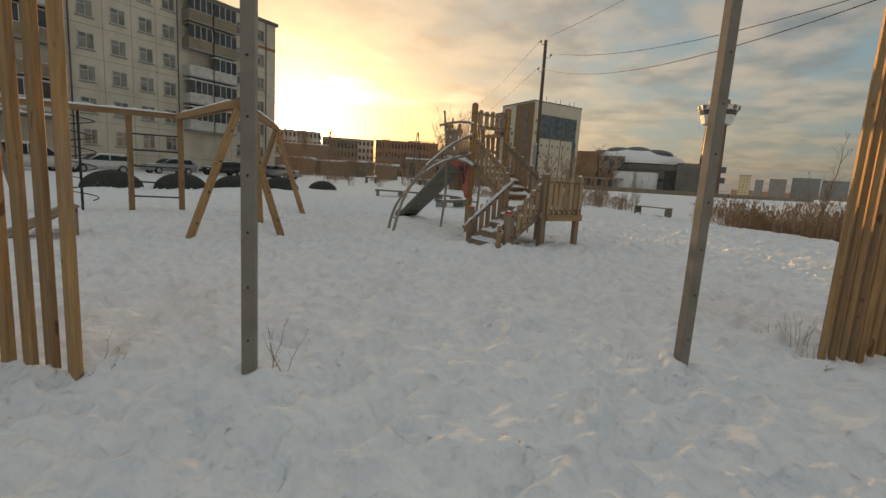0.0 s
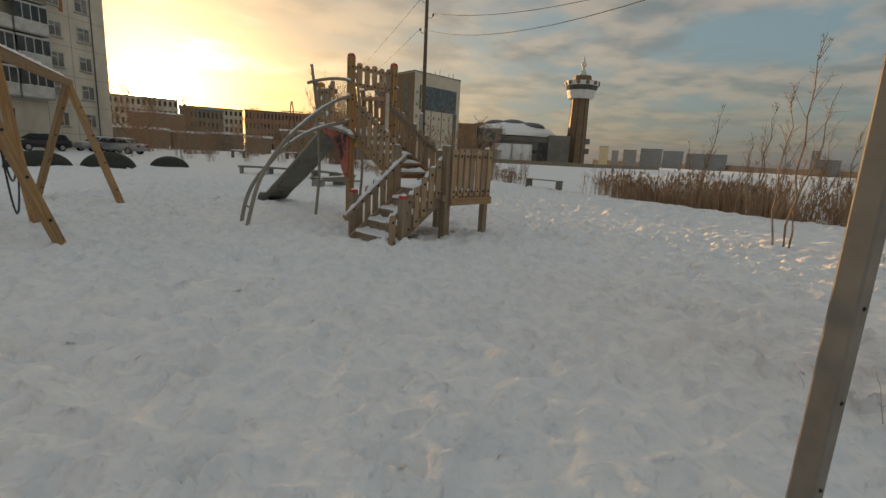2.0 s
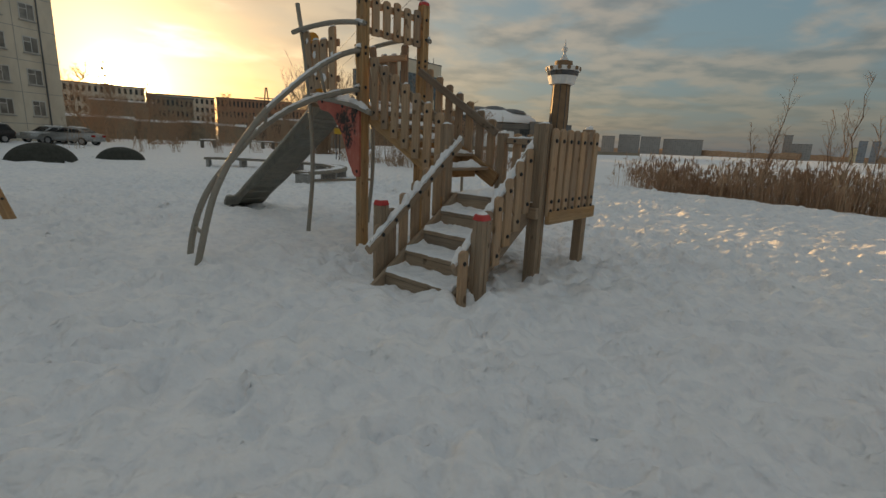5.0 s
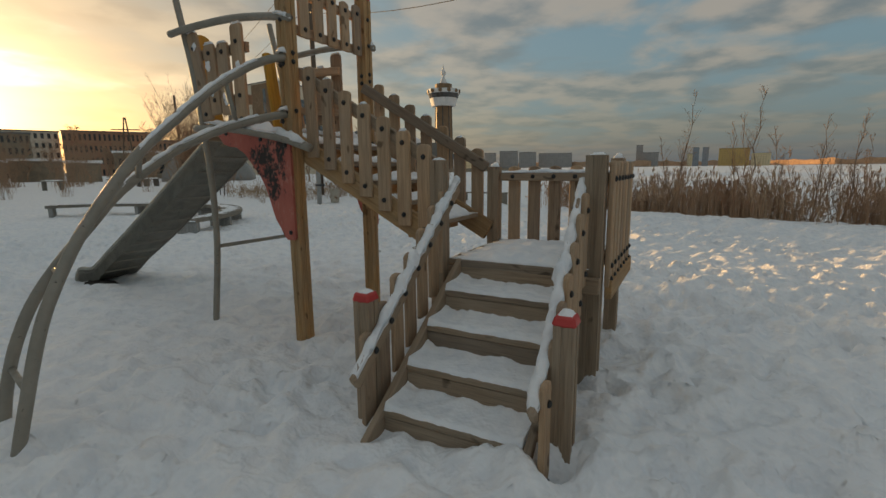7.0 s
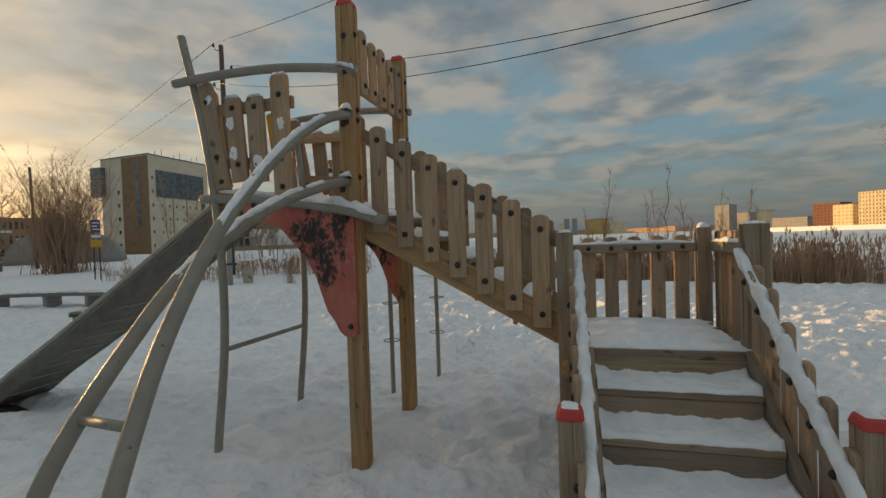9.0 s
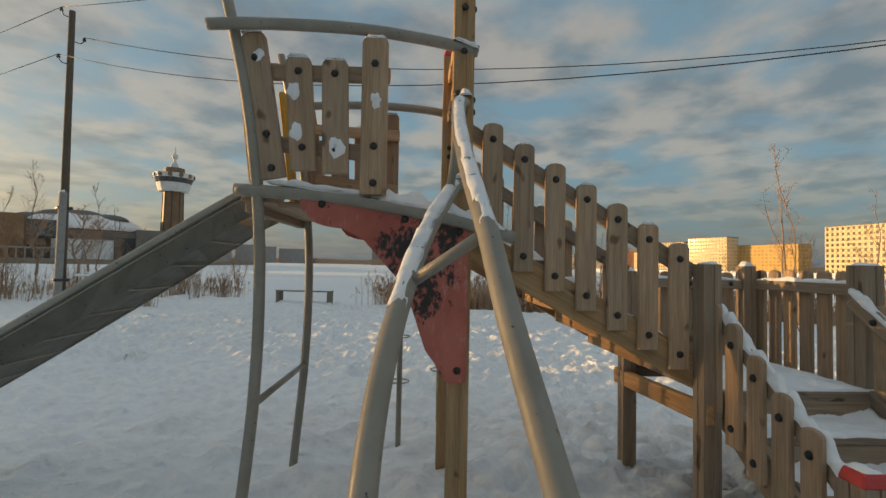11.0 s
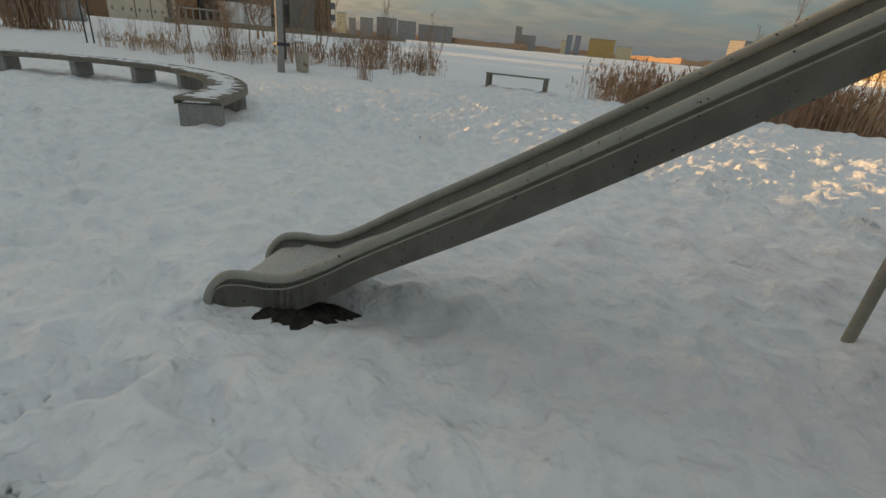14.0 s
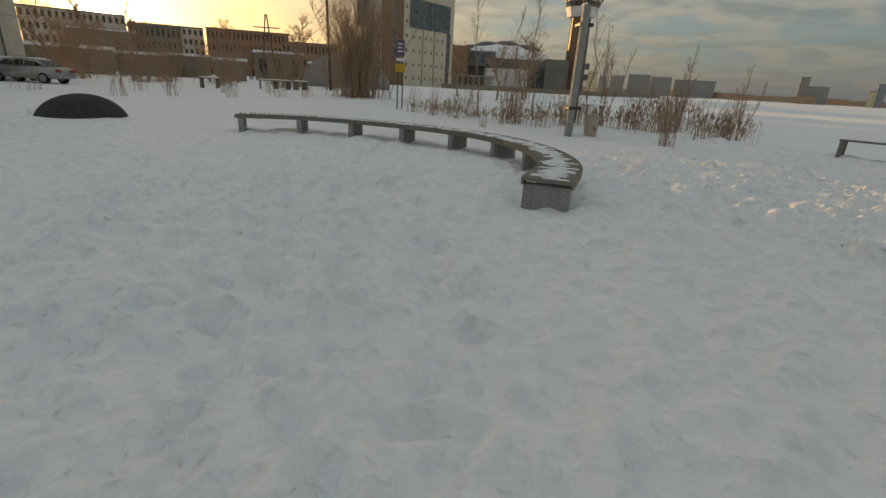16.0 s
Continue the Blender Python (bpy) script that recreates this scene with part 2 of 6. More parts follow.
def snow_mat(name, fine=1.0):
    m = Mat(name, 0.75, 0, 0.35)
    big = m.noise(0.55, 4, 0.55, True)
    mid = m.noise(5.5, 3, 0.5, True)
    fine2 = m.noise(16, 2, 0.5, True)
    tiny = m.noise(60, 3, 0.6, True)
    base = m.mix(m.ramp(big, [(0.35, BLACK), (0.65, WHITE)]), (0.89, 0.90, 0.915), (0.93, 0.925, 0.92))
    dirt = m.noise(1.7, 6, 0.7, True)
    base = m.mix(m.ramp(dirt, [(0.62, BLACK), (0.82, (0.35,) * 3)]), base, (0.62, 0.58, 0.52))
    # low spots of the mid bump tinted darker: hollow shade put into the colour
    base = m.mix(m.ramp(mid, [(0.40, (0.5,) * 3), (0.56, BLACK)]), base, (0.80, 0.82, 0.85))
    m.color(base)
    m.b.inputs["Subsurface Weight"].default_value = 0.0
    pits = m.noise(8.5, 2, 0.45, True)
    # the pits' shade is painted too, blue-grey where their bump dips
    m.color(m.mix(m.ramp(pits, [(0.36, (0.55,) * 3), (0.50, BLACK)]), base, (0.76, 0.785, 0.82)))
    return m.bump(mid, 0.75 * fine, 0.095).bump(pits, 0.56 * fine, 0.06).bump(fine2, 0.62 * fine, 0.025).bump(tiny, 0.4 * fine, 0.005).m


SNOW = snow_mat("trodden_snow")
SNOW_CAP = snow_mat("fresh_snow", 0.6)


def frost_mat(name, edge):
    m = Mat(name, 0.5, 0, 0.4)
    speck = m.noise(120, 4, 0.7)
    patch = m.noise((3, 1.2, 1.2), 4, 0.6)
    grey = m.mix(m.ramp(patch, [(0.4, BLACK), (0.65, WHITE)]), (0.27, 0.26, 0.215), (0.37, 0.35, 0.295))
    m.color(m.mix(m.ramp(speck, [(edge, BLACK), (edge + 0.1, (0.85,) * 3)]), grey, (0.54, 0.53, 0.51)))
    return m.bump(speck, 0.5, 0.004).m


SLIDE_BED = frost_mat("frosted_slide_bed", 0.435)
FROST = frost_mat("rime_on_slide", 0.42)


def simple_mat(name, col, col2, scale, rough=0.8, stops=(0.4, 0.65), stretch=(1, 1, 1), bump=0.1):
    m = Mat(name, rough, 0, 0.4)
    f = m.noise(tuple(scale * s for s in stretch), 5, 0.6)
    m.color(m.mix(m.ramp(f, [(stops[0], BLACK), (stops[1], WHITE)]), col, col2))
    return m.bump(f, bump, 0.01).m


SOIL = simple_mat("bare_dark_soil", (0.018, 0.015, 0.012), (0.05, 0.043, 0.035), 25, 0.95, bump=0.8)
BARK = simple_mat("dark_twig_bark", (0.29, 0.19, 0.125), (0.42, 0.285, 0.195), 9, 0.9)
BIRCH = simple_mat("pale_birch_bark", (0.32, 0.24, 0.18), (0.16, 0.10, 0.07), 6, 0.85)
REED = simple_mat("dry_reddish_reed", (0.38, 0.225, 0.14), (0.57, 0.385, 0.255), 0.8, 0.9)
REED_PALE = simple_mat("pale_dry_stems", (0.52, 0.38, 0.25), (0.38, 0.25, 0.15), 0.8, 0.9)
PANEL_WALL = simple_mat("concrete_panel_wall", (0.64, 0.575, 0.47), (0.53, 0.47, 0.38), 0.7, 0.9, stretch=(1, 1, 0.5))
BALCONY = simple_mat("balcony_boarding", (0.58, 0.56, 0.52), (0.42, 0.40, 0.37), 1.5, 0.7)
ORANGE_TRIM = simple_mat("orange_facade_trim", (0.42, 0.16, 0.05), (0.34, 0.12, 0.04), 1.0, 0.85)
WINDOW_FRAME = simple_mat("white_window_frame", (0.55, 0.54, 0.51), (0.42, 0.41, 0.39), 2, 0.5)
BROWN_CLAD = simple_mat("brown_cladding", (0.235, 0.145, 0.08), (0.19, 0.115, 0.065), 0.6, 0.6)
BEIGE_CLAD = simple_mat("beige_cladding", (0.62, 0.56, 0.45), (0.54, 0.485, 0.385), 0.3, 0.8)
GREY_CLAD = simple_mat("grey_cladding", (0.16, 0.165, 0.17), (0.12, 0.125, 0.13), 0.4, 0.6)
HALL_CLAD = simple_mat("grey_brown_cladding", (0.205, 0.185, 0.16), (0.155, 0.14, 0.125), 0.25, 0.75)
WHITE_CLAD = simple_mat("white_cladding", (0.72, 0.72, 0.71), (0.62, 0.62, 0.61), 0.5, 0.5)
RED_BRICK = simple_mat("red_brick_wall", (0.40, 0.225, 0.145), (0.32, 0.175, 0.115), 0.5, 0.9)
OCHRE_WALL = simple_mat("ochre_render", (0.62, 0.40, 0.10), (0.55, 0.34, 0.09), 0.2, 0.85)
CREAM_WALL = simple_mat("cream_render", (0.62, 0.52, 0.33), (0.55, 0.45, 0.28), 0.2, 0.85)
SHED_WALL = simple_mat("garage_sheeting", (0.29, 0.235, 0.17), (0.21, 0.17, 0.125), 1.0, 0.8)
CAR_SILVER = painted_mat("silver_car_paint", (0.38, 0.385, 0.38), (0.30, 0.30, 0.29), 0.3, 0.5)
CAR_DARK = painted_mat("dark_car_paint", (0.04, 0.035, 0.035), (0.07, 0.065, 0.06), 0.3, 0.2)
CAR_WHITE = painted_mat("white_car_paint", (0.62, 0.61, 0.58), (0.45, 0.43, 0.40), 0.35)
RIM = painted_mat("wheel_rim_alloy", (0.42, 0.42, 0.43), (0.2, 0.2, 0.2), 0.35, 0.8)
LAMP_RED = painted_mat("red_tail_lens", (0.35, 0.02, 0.015), (0.25, 0.015, 0.01), 0.2)
LAMP_CLEAR = painted_mat("clear_head_lens", (0.6, 0.6, 0.58), (0.5, 0.5, 0.5), 0.15)
PURPLE = painted_mat("purple_sign_face", (0.13, 0.08, 0.19), (0.18, 0.13, 0.24), 0.5)
YELLOW = painted_mat("yellow_sign_face", (0.62, 0.36, 0.03), (0.5, 0.3, 0.03), 0.5)


def glass_mat(name, col):
    m = Mat(name, 0.12, 0, 0.6)
    f = m.noise(0.8, 2, 0.5)
    m.color(m.mix(m.ramp(f, [(0.4, BLACK), (0.6, WHITE)]), col, tuple(c * 0.5 for c in col)))
    return m.m


PANE = glass_mat("window_pane", (0.055, 0.06, 0.065))
CURTAIN_PANE = glass_mat("curtained_window_pane", (0.26, 0.245, 0.22))
BLUE_GLASS = glass_mat("blue_curtain_glass", (0.12, 0.155, 0.175))


def window_grid_mat(name, wall, pane, sx, sz):
    """Far walls whose windows are too small to be told apart."""
    m = Mat(name, 0.8, 0, 0.4)
    br = m.nt.nodes.new("ShaderNodeTexBrick")
    br.offset = 0.0
    br.inputs["Color1"].default_value = (*pane, 1)
    br.inputs["Color2"].default_value = (*[c * 1.6 for c in pane], 1)
    br.inputs["Mortar"].default_value = (*wall, 1)
    br.inputs["Scale"].default_value = 1.0
    br.inputs["Mortar Size"].default_value = 0.7
    br.inputs["Brick Width"].default_value, br.inputs["Row Height"].default_value = sx, sz
    sep = m.nt.nodes.new("ShaderNodeSeparateXYZ")
    m.nt.links.new(m.tc.outputs["Object"], sep.inputs[0])
    add = m.nt.nodes.new("ShaderNodeMath")
    m.nt.links.new(sep.outputs[0], add.inputs[0])
    m.nt.links.new(sep.outputs[1], add.inputs[1])
    comb = m.nt.nodes.new("ShaderNodeCombineXYZ")
    m.nt.links.new(add.outputs[0], comb.inputs[0])
    m.nt.links.new(sep.outputs[2], comb.inputs[1])
    m.nt.links.new(comb.outputs[0], br.inputs["Vector"])
    f = m.noise(0.15, 4, 0.6)
    m.color(m.mix(m.ramp(f, [(0.35, (0.25,) * 3), (0.7, BLACK)]), br.outputs["Color"], tuple(c * 0.7 for c in wall)))
    return m.m


FAR_GREY = window_grid_mat("far_grey_flats", (0.34, 0.32, 0.30), (0.20, 0.20, 0.20), 3.2, 3.0)
FAR_CREAM = window_grid_mat("far_cream_flats", (0.74, 0.60, 0.38), (0.38, 0.31, 0.20), 3.2, 3.0)
FAR_OCHRE = window_grid_mat("far_ochre_flats", (0.58, 0.38, 0.14), (0.30, 0.21, 0.10), 3.2, 3.0)
FAR_RED = window_grid_mat("far_brick_flats", (0.22, 0.09, 0.055), (0.07, 0.05, 0.04), 3.4, 3.0)
FAR_BLUE = window_grid_mat("far_blue_tower", (0.30, 0.34, 0.38), (0.18, 0.22, 0.26), 3.2, 3.0)


# ---- mesh helpers ----
def thing(name, label, category, at=(0, 0, 0), yaw=0.0, group="", kind=""):
    ob = new(name)
    ob.matrix_world = pose(*at, 0, 0, yaw)
    ob.empty_display_size = 0.2
    return tagged(ob, label, category, group, kind)


def put_mesh(name, me, parent=None, m=None, label=""):
    ob = new(name, me)
    if parent is not None:
        ob.parent = parent
    if m is not None:
        ob.matrix_basis = m
    return tagged(ob, label)


def part(name, bm, material, parent=None, label="", m=None, smooth=False):
    bmesh.ops.recalc_face_normals(bm, faces=bm.faces)
    me = bpy.data.meshes.new(name)
    bm.to_mesh(me)
    bm.free()
    me.materials.append(material)
    if smooth:
        me.shade_smooth()
    return put_mesh(name, me, parent, m, label)


def mesh_np(name, verts, faces, material, smooth=False):
    me = bpy.data.meshes.new(name)
    me.from_pydata(verts, [], faces)
    me.materials.append(material)
    if smooth:
        me.shade_smooth()
    me.update()
    return me


def along(a, b, side=(0, 0, 1)):
    """A pose at a with local z towards b and local y close to side."""
    a, b = Vector(a), Vector(b)
    z = (b - a).normalized()
    s = Vector(side)
    if abs(z.dot(s.normalized())) > 0.98:
        s = Vector((1, 0, 0))
    x = s.cross(z).normalized()
    y = z.cross(x)
    return Matrix.Translation(a) @ Matrix((x, y, z)).transposed().to_4x4()


def box_bm(w, t, length, bevel=0.006, z0=0.0):
    bm = bmesh.new()
    bmesh.ops.create_cube(bm, size=1.0)
    for v in bm.verts:
        v.co = Vector((v.co.x * w, v.co.y * t, (v.co.z + 0.5) * length + z0))
    if bevel > 0:
        bmesh.ops.bevel(bm, geom=bm.edges[:], offset=bevel, segments=1, affect="EDGES")
    return bm


def board(name, a, b, w, t, material, parent, side=(0, 0, 1), label="", bevel=0.006):
    """A timber from a to b; t is its size along side, w across."""
    length = (Vector(b) - Vector(a)).length
    return part(name, box_bm(w, t, length, bevel), material, parent, label, along(a, b, side))


def block(name, lo, hi, material, parent=None, bevel=0.01, label="", m=None):
    bm = bmesh.new()
    bmesh.ops.create_cube(bm, size=1.0)
    for v in bm.verts:
        v.co = Vector([l + (c + 0.5) * (h - l) for c, l, h in zip(v.co, lo, hi)])
    if bevel > 0:
        bmesh.ops.bevel(bm, geom=bm.edges[:], offset=bevel, segments=1, affect="EDGES")
    return part(name, bm, material, parent, label, m)


def prism(outline, depth):
    """An outline in local x, z, drawn out by depth along local y, centred."""
    bm = bmesh.new()
    f = [bm.verts.new((x, -depth / 2, z)) for x, z in outline]
    k = [bm.verts.new((x, depth / 2, z)) for x, z in outline]
    n = len(f)
    bm.faces.new(f)
    bm.faces.new(k[::-1])
    for i in range(n):
        j = (i + 1) % n
        bm.faces.new((f[j], f[i], k[i], k[j]))
    return bm


def spline(pts, steps):
    pts = [Vector(p) for p in pts]
    p = [pts[0] * 2 - pts[1], *pts, pts[-1] * 2 - pts[-2]]
    out = []
    for i in range(1, len(p) - 2):
        for k in range(steps):
            s = k / steps
            out.append(0.5 * ((2 * p[i]) + (p[i + 1] - p[i - 1]) * s + (2 * p[i - 1] - 5 * p[i] + 4 * p[i + 1] - p[i + 2]) * s * s
                              + (3 * p[i] - p[i - 1] - 3 * p[i + 1] + p[i + 2]) * s ** 3))
    out.append(p[-2])
    return out


def tube_data(pts, radius, sides=10, verts=None, faces=None):
    """Rings round a line of points; radius a number or one per point."""
    verts = [] if verts is None else verts
    faces = [] if faces is None else faces
    base = len(verts)
    ref = Vector((0.13, 0.31, 0.94))
    for i, p in enumerate(pts):
        d = (pts[min(i + 1, len(pts) - 1)] - pts[max(i - 1, 0)]).normalized()
        x = d.cross(ref)
        if x.length < 0.05:
            x = d.cross(Vector((1, 0, 0)))
        x.normalize()
        y = d.cross(x)
        r = radius[i] if isinstance(radius, (list, tuple)) else radius
        for k in range(sides):
            a = 2 * math.pi * k / sides
            verts.append(tuple(p + x * (r * math.cos(a)) + y * (r * math.sin(a))))
    for i in range(len(pts) - 1):
        for k in range(sides):
            j = (k + 1) % sides
            o = base + i * sides
            faces.append((o + k, o + j, o + sides + j, o + sides + k))
    faces.append(tuple(base + k for k in range(sides))[::-1])
    faces.append(tuple(base + (len(pts) - 1) * sides + k for k in range(sides)))
    return verts, faces


def tube(name, pts, radius, material, parent=None, steps=8, sides=10, label="", m=None):
    line = spline(pts, steps) if steps > 1 and len(pts) > 2 else [Vector(p) for p in pts]
    v, f = tube_data(line, radius, sides)
    return put_mesh(name, mesh_np(name, v, f, material, True), parent, m, label)


def snow_strip(name, a, b, width, height, parent, seed=0, side=(0, 1, 0), n=None, rows=5):
    """A lumpy strip of snow lying from a to b on something."""
    a, b, s = Vector(a), Vector(b), Vector(side).normalized()
    length = (b - a).length
    n = n or max(6, int(length / 0.035))
    up = Vector((0, 0, 1))
    verts, faces = [], []
    for i in range(n + 1):
        u = i / n
        for k in range(rows + 1):
            w = (k / rows - 0.5)
            p = a.lerp(b, u)
            edge = (1 - (2 * abs(w)) ** 4) * min(1, 6 * u + 0.15, 6 * (1 - u) + 0.15)
            nz = noise.noise(Vector((u * length * 7 + seed * 3.7, w * width * 7, seed))) * 0.75 + 0.72
            nz2 = noise.noise(Vector((u * length * 23 + seed, w * width * 19, seed + 5))) * 0.2
            wob = noise.noise(Vector((u * length * 11, seed * 2.3, k * 0.1 + 9))) * 0.16
            h = height * max(0.04, edge * (nz + nz2))
            verts.append(tuple(p + s * (width * w * (1 + wob)) + up * h))
    base = len(verts)
    for i in range(n + 1):
        for k in range(rows + 1):
            v = Vector(verts[i * (rows + 1) + k])
            p = a.lerp(b, i / n)
            verts.append((v.x, v.y, p.z - 0.004))
    r1 = rows + 1
    for i in range(n):
        for k in range(rows):
            o = i * r1 + k
            faces.append((o, o + r1, o + r1 + 1, o + 1))
        for k in (0, rows):
            o = i * r1 + k
            faces.append((o, o + r1, base + o + r1, base + o))
    for i in (0, n):
        for k in range(rows):
            o = i * r1 + k
            faces.append((o, o + 1, base + o + 1, base + o))
    return put_mesh(name, mesh_np(name, verts, faces, SNOW_CAP, True), parent)


def clod(name, at, normal, r, parent, seed):
    """A ragged clot of snow stuck to an upright face."""
    n = Vector(normal).normalized()
    side = Vector((0, 0, 1)).cross(n).normalized()
    verts, faces = [], []
    seg, rows = 14, 4
    for i in range(rows + 1):
        f = i / rows
        for k in range(seg):
            a = 2 * math.pi * k / seg
            rag = 1 + 0.55 * noise.noise(Vector((math.cos(a) * 1.6 + seed, math.sin(a) * 1.6, seed * 1.7)))
            q = r * rag * math.cos(f * math.pi / 2)
            up = r * 0.42 * math.sin(f * math.pi / 2) * (1 + 0.4 * noise.noise(Vector((k * 0.7, i * 0.9, seed))))
            verts.append(tuple(Vector(at) + side * (q * 0.85 * math.cos(a)) + Vector((0, 0, q * 1.25 * math.sin(a))) + n * (up - 0.003)))
    for i in range(rows):
        for k in range(seg):
            j = (k + 1) % seg
            faces.append((i * seg + k, i * seg + j, (i + 1) * seg + j, (i + 1) * seg + k))
    faces.append(tuple(range(seg))[::-1])
    return put_mesh(name, mesh_np(name, verts, faces, SNOW_CAP, True), parent)


def dome_bm(r, h, seg=10, rings=3):
    bm = bmesh.new()
    prev = None
    for i in range(rings):
        a = i / rings * math.pi / 2
        ring = [bm.verts.new((r * math.cos(a) * math.cos(2 * math.pi * k / seg), r * math.cos(a) * math.sin(2 * math.pi * k / seg), h * math.sin(a)))
                for k in range(seg)]
        if prev:
            for k in range(seg):
                bm.faces.new((prev[k], prev[(k + 1) % seg], ring[(k + 1) % seg], ring[k]))
        else:
            bm.faces.new(ring[::-1])
        prev = ring
    top = bm.verts.new((0, 0, h))
    for k in range(seg):
        bm.faces.new((prev[k], prev[(k + 1) % seg], top))
    return bm


bm = dome_bm(0.021, 0.017)
bmesh.ops.recalc_face_normals(bm, faces=bm.faces)
BOLT_MESH = bpy.data.meshes.new("bolt")
bm.to_mesh(BOLT_MESH)
bm.free()
BOLT_MESH.materials.append(BOLT)
BOLT_MESH.shade_smooth()


def bolt(at, normal, parent):
    """A black bolt cap at a place in the parent's own coordinates."""
    return put_mesh("bolt", BOLT_MESH, parent, along(at, Vector(at) + Vector(normal), (0.1, 0.2, 0.97)))


# ---- ground: one sheet of snow, from the playground to the far shore ----
def axis(lo, hi, step, end_lo, end_hi, grow=1.075):
    core = list(np.arange(lo, hi, step))
    up, s, x = [], step, hi
    while x < end_hi:
        up.append(x)
        s *= grow
        x += s
    dn, s, x = [], step, lo
    while x > end_lo:
        s *= grow
        x -= s
        dn.append(x)
    return np.array(dn[::-1] + core + up + [end_hi])


RNG = np.random.RandomState(7)
LATTICE = RNG.rand(256, 256)


def vnoise(x, y):
    xi, yi = np.floor(x).astype(int), np.floor(y).astype(int)
    fx, fy = x - xi, y - yi
    fx, fy = fx * fx * (3 - 2 * fx), fy * fy * (3 - 2 * fy)
    g = lambda i, j: LATTICE[(xi + i) % 256, (yi + j) % 256]
    return (g(0, 0) * (1 - fx) + g(1, 0) * fx) * (1 - fy) + (g(0, 1) * (1 - fx) + g(1, 1) * fx) * fy - 0.5


SHORE = [(60, -60), (16, 9), (12.9, 15.2), (10.2, 20.5), (8.6, 24.2), (6.6, 29.5), (4.2, 34), (5, 48), (14, 80), (34, 140), (70, 176), (140, 196), (3000, 700)]


def shore_distance(x, y):
    """Metres from the bank's edge, positive on the lake."""
    best = np.full(np.shape(x), 1e9)
    sign = np.ones(np.shape(x))
    for (ax, ay), (bx, by) in zip(SHORE[:-1], SHORE[1:]):
        dx, dy = bx - ax, by - ay
        t = np.clip(((x - ax) * dx + (y - ay) * dy) / (dx * dx + dy * dy), 0, 1)
        px, py = x - ax - t * dx, y - ay - t * dy
        d = np.hypot(px, py)
        s = np.where(dx * (y - ay) - dy * (x - ax) < 0, 1.0, -1.0)
        sign = np.where(d < best, s, sign)
        best = np.minimum(best, d)
    return best * sign


def smooth(a, b, v):
    t = np.clip((v - a) / (b - a), 0, 1)
    return t * t * (3 - 2 * t)


def ground_height(x, y):
    """The lie of the land, without its small lumps."""
    x, y = np.asarray(x, float), np.asarray(y, float)
    z = -0.085 * np.exp(-(((x + 0.2) / 1.5) ** 2 + ((y - 12.9) / 1.3) ** 2))
    d = shore_distance(x, y)
    z = z + 0.10 * np.exp(-((d + 2.2) / 1.4) ** 2) - 1.15 * smooth(-0.4, 2.2, d)
    far = np.hypot(x, y)
    z = z + 4.5 * smooth(760, 900, far) * (d > 0) + 1.0 * smooth(900, 2600, far)
    return z


def ground_z(x, y):
    return float(ground_height(x, y))


